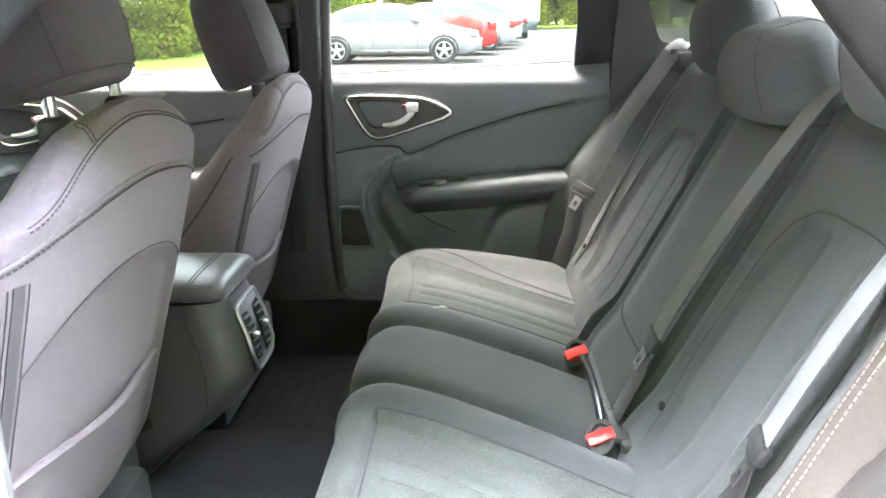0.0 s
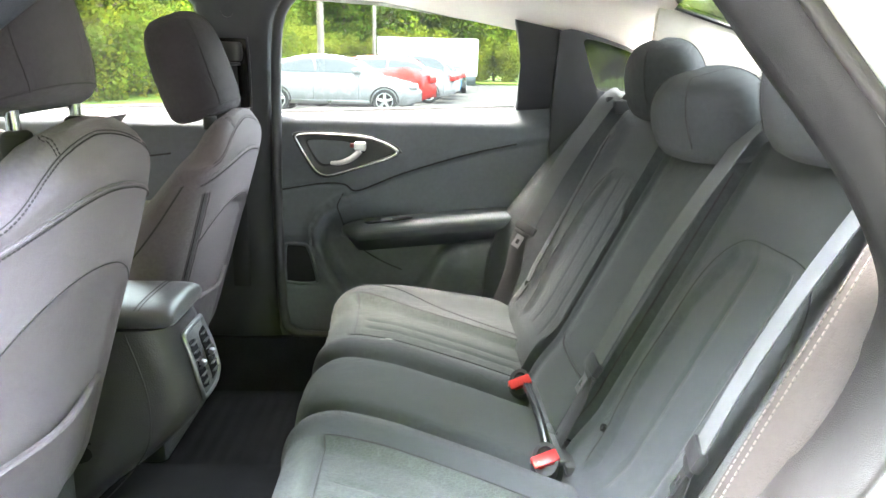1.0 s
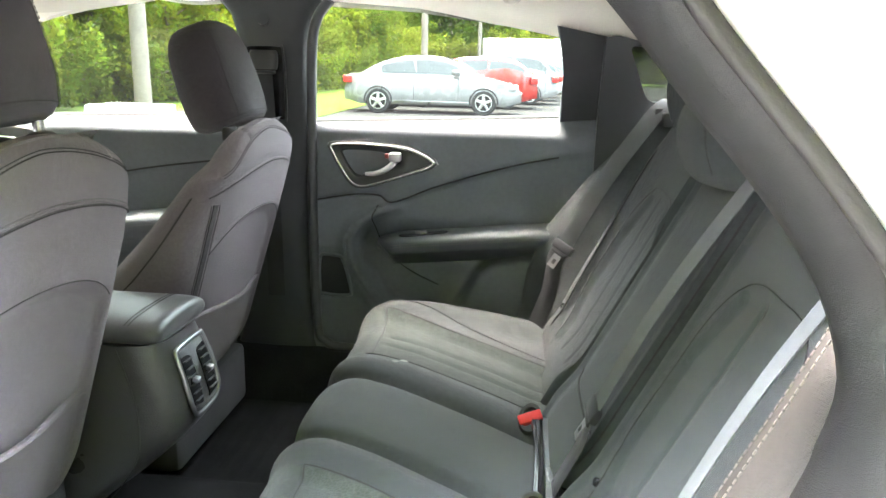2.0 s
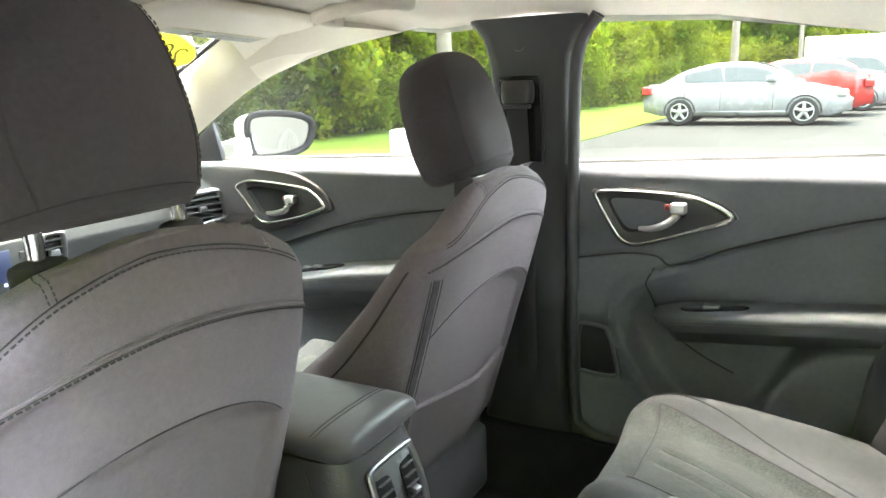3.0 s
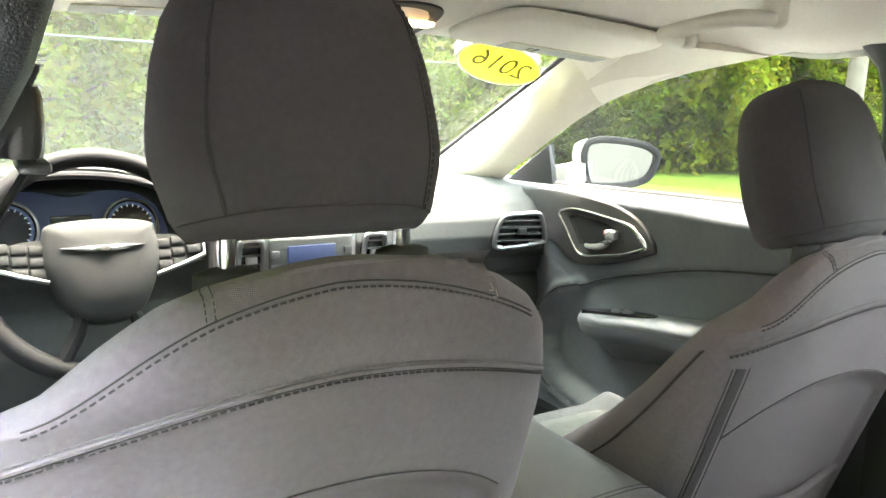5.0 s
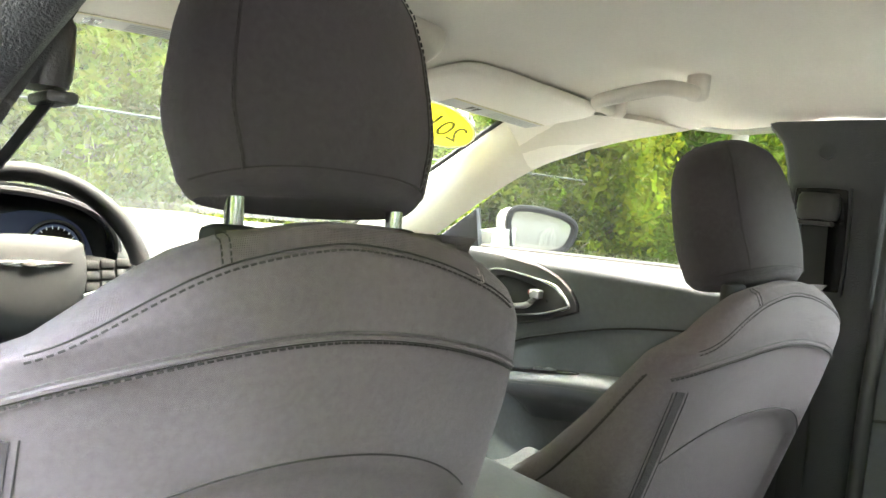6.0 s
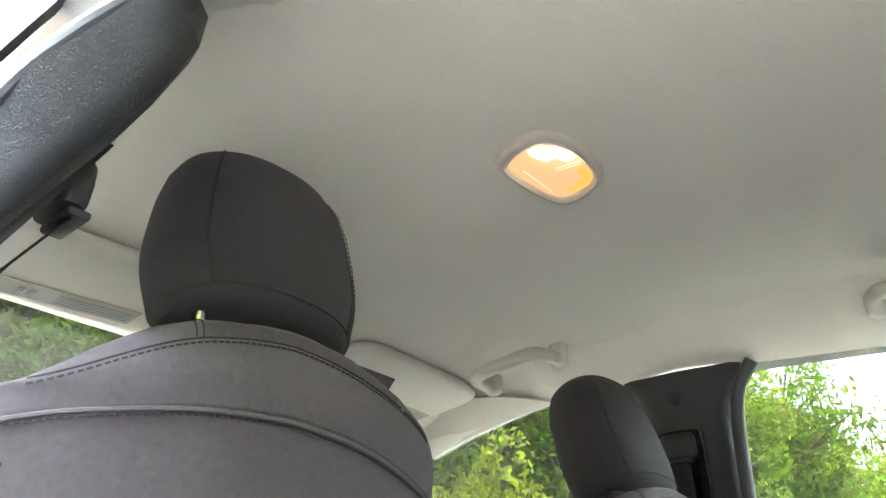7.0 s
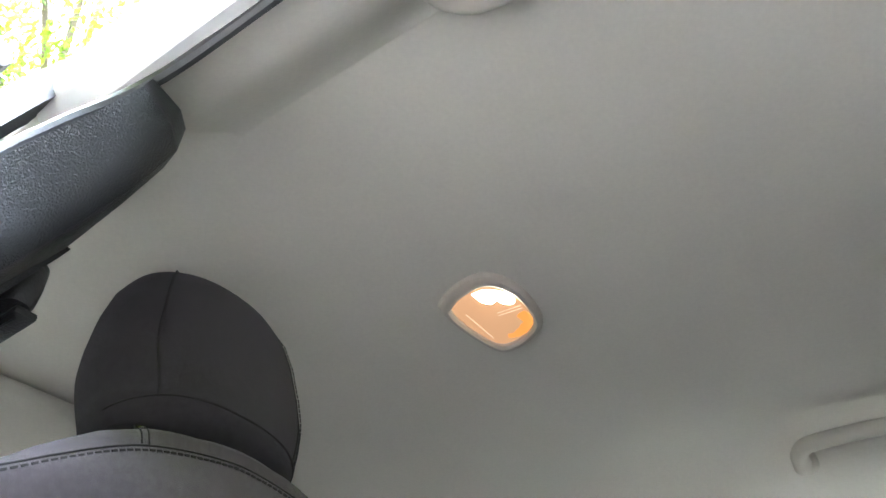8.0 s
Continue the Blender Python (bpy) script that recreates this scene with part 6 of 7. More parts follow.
def grab(name, x0, x1, side, label, ym, yg, skew=0.0, low=0.0, hang=1.0):
    ob = thing(name, ((x0 + x1) / 2, side * ym, 1.28), label, "grab handle", "roof grab handles")
    def at(x, y, down):
        y -= skew * (x - x0) / (x1 - x0)
        return Vector((x, side * y, roof_z(x, side * y) - (down * hang if down > 0 else down) - low))
    mid = (ym + yg) / 2
    pts = smooth_line([at(x0, ym + 0.004, -0.006), at(x0 - 0.002, ym - 0.006, 0.010), at(x0, mid, 0.020), at(x0 + 0.008, yg + 0.014, 0.023), at(x0 + 0.030, yg, 0.024), at((x0 + x1) / 2, yg - 0.004, 0.025),
                       at(x1 - 0.030, yg, 0.024), at(x1 - 0.008, yg + 0.014, 0.023), at(x1, mid, 0.020), at(x1 + 0.002, ym - 0.006, 0.010), at(x1, ym + 0.004, -0.006)], 5)
    part("grip", tube(pts, 0.0135, 14), PILLARBEIGE, ob, "beige moulded grip")
    for x in (x0, x1):
        c = at(x, ym, 0)
        part("mount", loft([[c + Vector((a * 0.019 * math.cos(q), a * 0.017 * math.sin(q), -h)) for q in (2 * math.pi * k / 20 for k in range(20))] for a, h in ((1.1, -0.045), (1.1, 0.006), (1.0, 0.012), (0.8, 0.016), (0.4, 0.018))]), PILLARBEIGE, ob, "beige handle mount")
    return ob


grab("grab_handle", -0.300, -0.105, 1, "beige roof grab handle above the front window", 0.540, 0.458, 0.030, 0.026, 0.4)
grab("grab_handle", 0.480, 0.670, 1, "beige roof grab handle above the rear window", 0.575, 0.505, 0.0, 0.021)
grab("grab_handle", 0.463, 0.650, -1, "beige roof grab handle above the open doorway", 0.515, 0.455)


def visor(y0, y1, label):
    ob = thing("sun_visor", (-0.45, (y0 + y1) / 2, 1.25), label, "sun visor", "sun visors")
    def at(u, v, w):
        x = -0.355 - 0.225 * v
        y = y0 + (y1 - y0) * u
        return Vector((x, y, 1.294 - 0.024 * v - 0.020 * abs(u - (0 if y0 > 0 else 1)) - w))
    ol = line2([(0.0, 0.5), (0.01, 0.22), (0.045, 0.07), (0.14, 0.0), (0.5, -0.015), (0.86, 0.0), (0.955, 0.07), (0.99, 0.22), (1.0, 0.5), (0.995, 0.84), (0.97, 0.96), (0.9, 1.0), (0.5, 1.02), (0.1, 1.0), (0.03, 0.96), (0.005, 0.84), (0.0, 0.5)], 4)[:-1]
    pad = part("pad", loft([[at(0.5 + (u - 0.5) * f, 0.5 + (v - 0.5) * f, w) for u, v in ol] for f, w in ((0.97, -0.009), (0.99, -0.006), (1.0, -0.001), (1.0, 0.004), (0.985, 0.0085), (0.955, 0.0115), (0.9, 0.013), (0.5, 0.014))]), LINER, ob, "beige padded visor")
    part("warning_label", prism([(0.28, 0.72), (0.95, 0.72), (0.95, 0.93), (0.28, 0.93)], lambda u, v, w: at(u, v, 0.0145 + w), 0.0, 0.0008, 0), surface("pale_label", (0.42, 0.42, 0.40), 0.6, var=0.05), pad, "pale warning label with small print bars")
    part("label_band", prism([(0.28, 0.68), (0.95, 0.68), (0.95, 0.715), (0.28, 0.715)], lambda u, v, w: at(u, v, 0.0148 + w), 0.0, 0.0008, 0), surface("yellow_label_band", (0.46, 0.42, 0.28), 0.6, var=0.05), pad, "yellow label band")
    for i in range(4):
        part("print_bar", prism([(0.60, 0.75 + 0.042 * i), (0.93, 0.75 + 0.042 * i), (0.93, 0.765 + 0.042 * i), (0.60, 0.765 + 0.042 * i)], lambda u, v, w: at(u, v, 0.0155 + w), 0.0, 0.0005, 0), surface("grey_print", (0.30, 0.30, 0.30), 0.7, var=0.1), pad)
    for u in (0.44, 0.48):
        part("pictogram", prism([(u, 0.77), (u + 0.03, 0.77), (u + 0.022, 0.88), (u + 0.008, 0.88)], lambda a, b, w: at(a, b, 0.0155 + w), 0.0, 0.0005, 0), GLOSSBLACK, pad)
    return ob


visor(0.185, 0.58, "beige cloth passenger sun visor with warning label")
visor(-0.56, -0.175, "beige cloth driver sun visor with warning label")

# overhead console
oh = thing("overhead_console", (-0.42, 0, 1.28), "beige overhead console with reading lamps", "overhead console")
OHO = line2([(-0.56, -0.10), (-0.57, 0.0), (-0.56, 0.10), (-0.48, 0.125), (-0.38, 0.12), (-0.30, 0.085), (-0.27, 0.0), (-0.30, -0.085), (-0.38, -0.12), (-0.48, -0.125), (-0.56, -0.10)], 5)[:-1]
part("body", loft([[(-0.42 + (u + 0.42) * f, v * f, roof_mid(u) - w) for u, v in OHO] for f, w in ((1.0, -0.01), (1.0, 0.012), (0.96, 0.024), (0.88, 0.030), (0.4, 0.032))]), PILLARBEIGE, oh, "beige moulded body")
part("lamp_panel", loft([[(-0.44 + (u + 0.42) * f, v * f, roof_mid(u) - w) for u, v in OHO] for f, w in ((0.62, 0.028), (0.62, 0.035), (0.58, 0.037), (0.2, 0.037))]), PLASTIC_GREY, oh, "grey lamp panel")
WARM = glow("warm_lamp_lens", (1.0, 0.55, 0.22), 2.0)
for y in (-0.045, 0.045):
    part("reading_lamp", box(-0.46, -0.42, y - 0.028, y + 0.028, 1.258, 1.268, 0.004), WARM, oh, "lit warm reading lamp")

# dome lamp
dome = thing("dome_lamp", (0.232, -0.015, 1.34), "lit warm dome lamp in a beige rounded frame", "dome lamp")
DO = [(0.186, -0.088), (0.215, -0.104), (0.262, -0.108), (0.287, -0.085), (0.296, -0.04), (0.287, 0.022), (0.262, 0.050), (0.225, 0.062), (0.198, 0.052), (0.185, 0.0), (0.181, -0.055)]
DOL = line2(DO + DO[:1], 5)[:-1]
mc = (0.236, -0.018)
dz = lambda u, v: roof_z(u, v)
fr = bmesh.new()
rows = [[fr.verts.new((mc[0] + (u - mc[0]) * f, mc[1] + (v - mc[1]) * f, dz(u, v) - w)) for u, v in DOL] for f, w in ((1.02, -0.004), (1.0, 0.007), (0.95, 0.011), (0.86, 0.012), (0.80, 0.009), (0.78, 0.002))]
for a, b in zip(rows, rows[1:]):
    for i in range(len(a)):
        fr.faces.new((a[i], a[(i + 1) % len(a)], b[(i + 1) % len(a)], b[i]))
part("surround", fr, surface("beige_lamp_frame", (0.58, 0.52, 0.46), 0.5, var=0.05, bump=0.05), dome, "beige moulded frame")
part("lens", prism([(mc[0] + (u - mc[0]) * 0.79, mc[1] + (v - mc[1]) * 0.79) for u, v in DOL], lambda u, v, w: (u, v, dz(u, v) - w), 0.003, 0.0055, 0.001), glow("amber_lens", (0.56, 0.30, 0.15), 0.22), dome, "dim amber lens")
lens_at = lambda u, v, w: (u, v, dz(u, v) - w)
part("bulb_glow", prism(line2([(0.236, -0.082), (0.256, -0.079), (0.272, -0.062), (0.278, -0.040), (0.270, -0.032), (0.261, -0.038), (0.256, -0.050), (0.246, -0.048), (0.238, -0.060), (0.236, -0.082)], 3)[:-1], lens_at, 0.0056, 0.0066, 0), glow("hot_bulb", (1.0, 0.86, 0.62), 9.0), dome, "bright bulb behind the lens")
part("bulb_glow", prism(line2([(0.262, -0.006), (0.276, -0.008), (0.276, 0.016), (0.262, 0.034), (0.243, 0.040), (0.226, 0.034), (0.232, 0.020), (0.250, 0.012), (0.262, -0.006)], 3)[:-1], lens_at, 0.0056, 0.0063, 0), glow("amber_bulb", (0.95, 0.34, 0.07), 0.20), dome, "amber glow of the second bulb")
for a, b in (((0.278, -0.022), (0.242, -0.026)), ((0.276, -0.016), (0.240, -0.020)), ((0.206, -0.05), (0.207, 0.02))):
    part("lens_rib", tube([(a[0], a[1], dz(*a) - 0.0062), (b[0], b[1], dz(*b) - 0.0062)], 0.0008, 6), glow("amber_rib", (0.60, 0.42, 0.28), 0.25), dome, "lens rib")

# year sticker on the windscreen
# emission stands in for daylight shining through the yellow film
YELLOW = glow("yellow_sticker_daylight_glow", (0.85, 0.72, 0.02), 0.30)


def stick(u, v, w):
    """Place on the windscreen round the sticker's middle; u to the passenger side, v up."""
    f = (v - 0.36 * u) / 0.80 + 0.885
    return screen_at(f, 0.5 + (0.465 + u) / 1.19) + Vector((0.012 + w, 0, -0.010))


EL = [(0.118 * math.cos(t), 0.072 * math.sin(t)) for t in np.linspace(0, 2 * math.pi, 49)[:-1]]
stk = thing("windscreen_sticker", (-0.8, 0.46, 1.2), "yellow oval year sticker inside the windscreen", "sticker")
part("border", prism([(u * 1.06, v * 1.08) for u, v in EL], stick, -0.002, -0.001, 0), surface("white_sticker_edge", (0.8, 0.8, 0.78), 0.5, var=0.03), stk, "white sticker edge")
part("oval", prism(EL, stick, 0.0, 0.001, 0), YELLOW, stk, "yellow oval with daylight added as glow")
txt = bpy.data.curves.new("year", "FONT")
txt.body, txt.align_x, txt.align_y, txt.size, txt.extrude = "2016", "CENTER", "CENTER", 0.092, 0.0005
tob = new("year_text_source", txt)
dg = bpy.context.evaluated_depsgraph_get()
tme = bpy.data.meshes.new_from_object(tob.evaluated_get(dg))
bpy.data.objects.remove(tob)
bm = bmesh.new()
bm.from_mesh(tme)
for v in bm.verts:
    v.co = stick(-v.co.x * 0.92, v.co.y * 1.0, 0.007 + v.co.z)
part("year_digits", bm, surface("dark_sticker_ink", (0.12, 0.12, 0.02), 0.6, var=0.1), stk, "dark digits read from outside")

# inside mirror, edge of it seen past the driver's head restraint
im = thing("inside_mirror", (-0.62, 0.0, 1.20), "black-framed inside rear-view mirror", "mirror")
part("shell", box(-0.63, -0.60, -0.13, 0.13, 1.155, 1.225, 0.014, 3), VINYL, im, "black mirror shell")
part("glass", box(-0.600, -0.5985, -0.12, 0.12, 1.163, 1.217, 0), MIRROR, im, "mirror glass")
part("stem", cylinder((-0.63, 0, 1.21), (-0.70, 0, 1.275), 0.012, 0.012, 10), VINYL, im, "black mirror stem")

# door mirror outside the passenger window
dm = thing("door_mirror", (-0.86, 0.9, 0.95), "white door mirror with a grey-rimmed glass", "door mirror")
MO = line2([(-0.115, 0.02), (-0.105, 0.055), (-0.06, 0.066), (0.02, 0.062), (0.085, 0.050), (0.118, 0.028), (0.112, -0.012), (0.085, -0.045), (0.02, -0.060), (-0.06, -0.062), (-0.095, -0.052), (-0.115, 0.02)], 5)[:-1]
mang = radians(14)


def mir(u, v, w):
    return Vector((-0.835 + w * math.cos(mang) + u * math.sin(mang) * 1.0, 0.945 + u * math.cos(mang) - w * math.sin(mang), 0.995 + v))


part("housing", loft([[mir(u * f - 0.01 * (1 - f), v * f, w) for u, v in MO] for f, w in ((1.0, 0.0), (1.03, -0.012), (1.02, -0.04), (0.92, -0.075), (0.7, -0.105), (0.35, -0.12))]), WHITEPAINT, dm, "white painted housing")
part("rim", tube([mir(u, v, 0.007) for u, v in MO], 0.010, 8, up=(1, 0, 0), loop=True), surface("grey_mirror_rim", (0.015, 0.015, 0.017), 0.9, spec=0.1), dm, "grey rim")
part("glass", prism([(u * 0.95, v * 0.94) for u, v in MO], mir, 0.001, 0.004, 0), MIRROR, dm, "mirror glass")
part("arm", loft([[(-0.90, 0.76, 0.945), (-0.84, 0.76, 0.945), (-0.84, 0.76, 0.985), (-0.90, 0.76, 0.985)], [(-0.90, 0.86, 0.95), (-0.85, 0.86, 0.95), (-0.85, 0.86, 1.0), (-0.90, 0.86, 1.0)]]), WHITEPAINT, dm, "white mirror arm")


# ---- outside: lot, grass, trees, fence, parked cars ----
GZ = -0.10     # the lot lies a little below the sills' datum
ASPHALT = surface("pale_worn_asphalt", (0.034, 0.0337, 0.0333), 1.0, var=0.3, big=0.35, small=30, bump=0.4, bump_scale=80, spec=0.05)
GRASS = surface("bright_mown_grass", (0.066, 0.098, 0.015), 1.0, var=0.4, big=0.8, small=12, bump=0.6, bump_scale=60, spec=0.05)
BARK = surface("grey_brown_bark", (0.12, 0.09, 0.065), 0.95, var=0.4, big=3, small=25, bump=0.8, bump_scale=30)
WOODPOLE = surface("weathered_pole_wood", (0.17, 0.145, 0.12), 0.9, var=0.25, big=2, small=20, bump=0.4, bump_scale=40)
TYRE = surface("black_tyre_rubber", (0.02, 0.02, 0.02), 0.85, var=0.2)
ALLOY = surface("silver_alloy", (0.62, 0.62, 0.62), 0.35, metal=0.8, var=0.08)
CARGLASS = surface("tinted_car_glass", (0.03, 0.035, 0.035), 0.15, var=0.1, bump=0.0)


def leaf_mat(name, col, spread):
    m, n, k, p = tree_of(name)
    geo, hsv, ramp = n.new("ShaderNodeNewGeometry"), n.new("ShaderNodeHueSaturation"), n.new("ShaderNodeMapRange")
    ramp.inputs[3].default_value, ramp.inputs[4].default_value = 1 - spread, 1 + spread
    k.new(geo.outputs["Random Per Island"], ramp.inputs[0])
    k.new(ramp.outputs[0], hsv.inputs["Value"])
    r2 = n.new("ShaderNodeMapRange")
    r2.inputs[3].default_value, r2.inputs[4].default_value = 0.47, 0.53
    k.new(geo.outputs["Random Per Island"], r2.inputs[0])
    k.new(r2.outputs[0], hsv.inputs["Hue"])
    hsv.inputs["Color"].default_value = (*col, 1)
    k.new(hsv.outputs[0], p.inputs["Base Color"])
    p.inputs["Roughness"].default_value = 0.6
    p.inputs["Specular IOR Level"].default_value = 0.12
    tl, mx = n.new("ShaderNodeBsdfTranslucent"), n.new("ShaderNodeMixShader")
    k.new(hsv.outputs[0], tl.inputs[0])
    mx.inputs[0].default_value = 0.64
    k.new(p.outputs[0], mx.inputs[1])
    k.new(tl.outputs[0], mx.inputs[2])
    k.new(mx.outputs[0], n["Material Output"].inputs[0])
    return m


LEAF = [leaf_mat("spring_leaves", (0.124, 0.160, 0.013), 0.25), leaf_mat("mid_green_leaves", (0.098, 0.142, 0.013), 0.25), leaf_mat("yellow_green_leaves", (0.156, 0.176, 0.014), 0.25), leaf_mat("deep_green_leaves", (0.076, 0.130, 0.013), 0.3)]

piece("ground", sheet(lambda u, v: Vector((-400 + 800 * u, -400 + 800 * v, GZ)), 20, 20, (0, 0, -0.3)), ASPHALT, "pale worn asphalt parking lot", "parking lot", "structure")


def verge(u, v):
    y = 4.0 + 56.0 * v
    edge_x = lerp([(4, -9.0), (7, -6.0), (9, -4.6), (13, -3.95), (20, -4.0), (30, -4.6), (60, -7.0)], y)
    return Vector((edge_x - 60 * u ** 1.5, y, GZ + 0.02 + 0.16 * smoothstep(0.0, 0.05, u)))


piece("ground_grass", sheet(verge, 60, 40, (0, 0, -0.3)), GRASS, "bright mown grass verge beside the lot", "grass", "structure")
piece("ground_grass_ahead", sheet(lambda u, v: Vector((-8.5 - 50 * u, -40 + 44.5 * v, GZ + 0.02 + 0.2 * smoothstep(0, 0.05, u))), 20, 20, (0, 0, -0.3)), GRASS, "bright mown grass ahead of the car", "grass", "structure")
piece("ground_grass_far", box(-6, 120, 53, 120, GZ - 0.2, GZ + 0.12, 0), GRASS, "bright grass strip behind the trailer", "grass", "structure")


def leaf_cloud(bm, rng, centre, radius, count, size):
    """Leaves round a clump: small folded quads, thicker towards its skin."""
    for _ in range(count):
        d = Vector(rng.normal(size=3)).normalized()
        p = Vector(centre) + d * radius * (0.45 + 0.55 * rng.random() ** 0.5) * Vector((1, 1, 0.8)).length / 1.62
        a = Vector(rng.normal(size=3)).normalized()
        b = a.orthogonal().normalized()
        s = size * (0.6 + 0.8 * rng.random())
        v = [bm.verts.new(p + a * s), bm.verts.new(p + b * s * 0.5), bm.verts.new(p - a * s), bm.verts.new(p - b * s * 0.5)]
        bm.faces.new(v)


def tree(name, seed, h, spread, leaves, leaf, mat, label, low=0.25):
    rng = np.random.default_rng(seed)
    ob = thing(name, (0, 0, 0), label, "tree" if h > 3 else "shrub")
    limbs = []
    top = Vector((rng.normal() * 0.04 * h, rng.normal() * 0.04 * h, h * 0.8))
    trunk = [Vector((0, 0, -0.2)), top * 0.35 + Vector((0.02 * h * rng.normal(), 0.02 * h * rng.normal(), 0)), top * 0.7, top]
    r = 0.018 * h + 0.02
    limbs.append(tube(smooth_line(trunk, 4), [r * (1 - 0.8 * i / 12) for i in range(13)], 7))
    crown = bmesh.new()
    n = int(10 + h * 1.6)
    for i in range(n):
        f = low + (1 - low) * (i + rng.random()) / n
        a = i * 2.4 + rng.normal() * 0.4
        reach = spread * (0.45 + 0.55 * math.sin(math.pi * min(1, 0.22 + 0.85 * (1 - f)))) * (0.6 + 0.6 * rng.random())
        start = top * min(0.98, f * 0.9 + 0.05)
        end = Vector((start.x + reach * math.cos(a), start.y + reach * math.sin(a), h * f + 0.06 * h * rng.normal() * 0.5))
        mid = start.lerp(end, 0.5) + Vector((0, 0, 0.03 * h))
        limbs.append(tube(smooth_line([start, mid, end], 3), [r * 0.4 * (1 - 0.12 * q) for q in range(7)], 5))
        for q in (0.45, 0.75, 1.0):
            c = start.lerp(end, q) + Vector(rng.normal(size=3)) * 0.05 * h
            leaf_cloud(crown, rng, c, spread * (0.20 + 0.16 * rng.random()), int(leaves / n / 3), leaf)
    part("trunk", join(*limbs), BARK, ob, "grey brown trunk and limbs")
    me = bpy.data.meshes.new("crown")
    crown.to_mesh(me)
    crown.free()
    me.materials.append(mat)
    c = new("crown", me)
    c.parent = ob
    tagged(c, "loose crown of small leaves")
    return ob


T1 = tree("tree", 1, 9.0, 2.6, 4600, 0.15, LEAF[0], "tall leafy tree with a bright green crown", 0.2)
T2 = tree("tree", 2, 7.0, 2.3, 4400, 0.13, LEAF[1], "leafy tree with a mid green crown", 0.15)
T3 = tree("tree", 3, 11.0, 3.2, 4800, 0.18, LEAF[1], "tall broad tree with a deep green crown", 0.15)
T4 = tree("tree", 8, 19.0, 4.6, 26000, 0.10, LEAF[3], "very tall airy tree with sky showing through its crown", 0.4)
S1 = tree("shrub", 4, 2.6, 1.25, 4000, 0.065, LEAF[2], "bushy yellow green shrub at the wood's edge", 0.08)
S2 = tree("shrub", 5, 1.8, 1.1, 3600, 0.055, LEAF[0], "low bright green shrub at the wood's edge", 0.05)
for ob in (T1, T2, T3, T4, S1, S2):
    tagged(ob, group="wood edge")
    ob.location = (0, 0, -60)
rng = np.random.default_rng(11)


def plant(src, x, y, s=1.0):
    c = copy_thing(src, Matrix.Translation((x, y, GZ + 0.1)) @ Euler((0, 0, rng.random() * 6.28)).to_matrix().to_4x4())
    c.scale = (s, s, s * (0.9 + 0.25 * rng.random()))
    return c


# wood edge ahead of the car and along its passenger side
edge = [(-13, -16), (-12.5, -10), (-12.2, -5), (-12, 0), (-11.8, 4), (-11, 8), (-9.6, 12), (-8.6, 16.5), (-8.0, 22), (-7.6, 28), (-7.2, 34), (-7.0, 40), (-7.0, 47), (-6, 53), (-1, 57), (6, 59), (14, 60), (24, 60), (36, 58), (48, 52)]
ed = smooth_line([(a, b, 0) for a, b in edge], 5)
for i, p in enumerate(ed):
    t = ed[min(i + 1, len(ed) - 1)] - ed[max(i - 1, 0)]
    out = Vector((t.y, -t.x, 0)).normalized()       # towards the lot
    back = -out
    far = p.length > 40
    if not far or i % 2 == 0:
        s = (S1, S2)[i % 2]
        q = p + out * (0.4 * rng.normal())
        plant(s, q.x, q.y, 0.9 + 0.5 * rng.random())
        q = p + back * (1.6 + 0.5 * rng.normal()) + t.normalized() * 0.6
        plant((S1, T2)[i % 2], q.x, q.y, 1.2 if i % 2 == 0 else 0.7 + 0.2 * rng.random())
    q = p + back * (3.4 + rng.random())
    plant((T1, T2, T3)[i % 3], q.x, q.y, 0.9 + 0.3 * rng.random())
    if i % 2 == 0:
        q = p + back * (7 + 2 * rng.random())
        plant((T3, T1)[(i // 2) % 2], q.x, q.y, 1.15 + 0.3 * rng.random())
# unseen rows on the driver's side, added to block sky light at the doorway
for i in range(11):
    x = -13 + 3.0 * i
    plant((T1, T3, T2)[i % 3], x + rng.normal() * 0.5, -8.0 - 0.8 * (i % 2) + rng.normal() * 0.3, 0.85 + 0.2 * rng.random())
    plant((T3, T1)[i % 2], x + 1.5, -11.6 + rng.normal() * 0.4, 1.1 + 0.2 * rng.random())
    plant((S1, T2)[i % 2], x + 0.8, -9.2 + rng.normal() * 0.3, 0.9)
# trees behind
for x, y, s in ((24, 30, 1.1), (30, 24, 1.1), (34, 16, 1.1), (36, 8, 1.2), (36, 0, 1.1), (34, -9, 1.1)):
    plant(T3, x, y, s)
for x, y, s in ((-14.0, 2.2, 1.0), (-14.5, -3.4, 0.95), (-15.0, 7.5, 0.95)):
    plant(T4, x, y, s)
for ob in (T1, T2, T3, T4, S1, S2):
    for o in (*ob.children_recursive, ob):
        bpy.data.objects.remove(o)

# utility poles
for x, y, r, h, lab in ((-6.1, 11.6, 0.15, 9, "weathered wooden utility pole at the wood's edge"), (-3.1, 26.5, 0.13, 9, "weathered wooden utility pole behind the cars"), (-2.55, 49, 0.13, 9, "weathered wooden utility pole far behind the cars")):
    po = thing("utility_pole", (x, y, 0), lab, "pole", "utility poles")
    part("shaft", cylinder((x, y, GZ), (x, y, h), r, r * 0.75, 14), WOODPOLE, po)
    part("cross_arm", box(x - 0.9, x + 0.9, y - 0.05, y + 0.05, h - 0.9, h - 0.78, 0.01), WOODPOLE, po, "wooden cross arm")

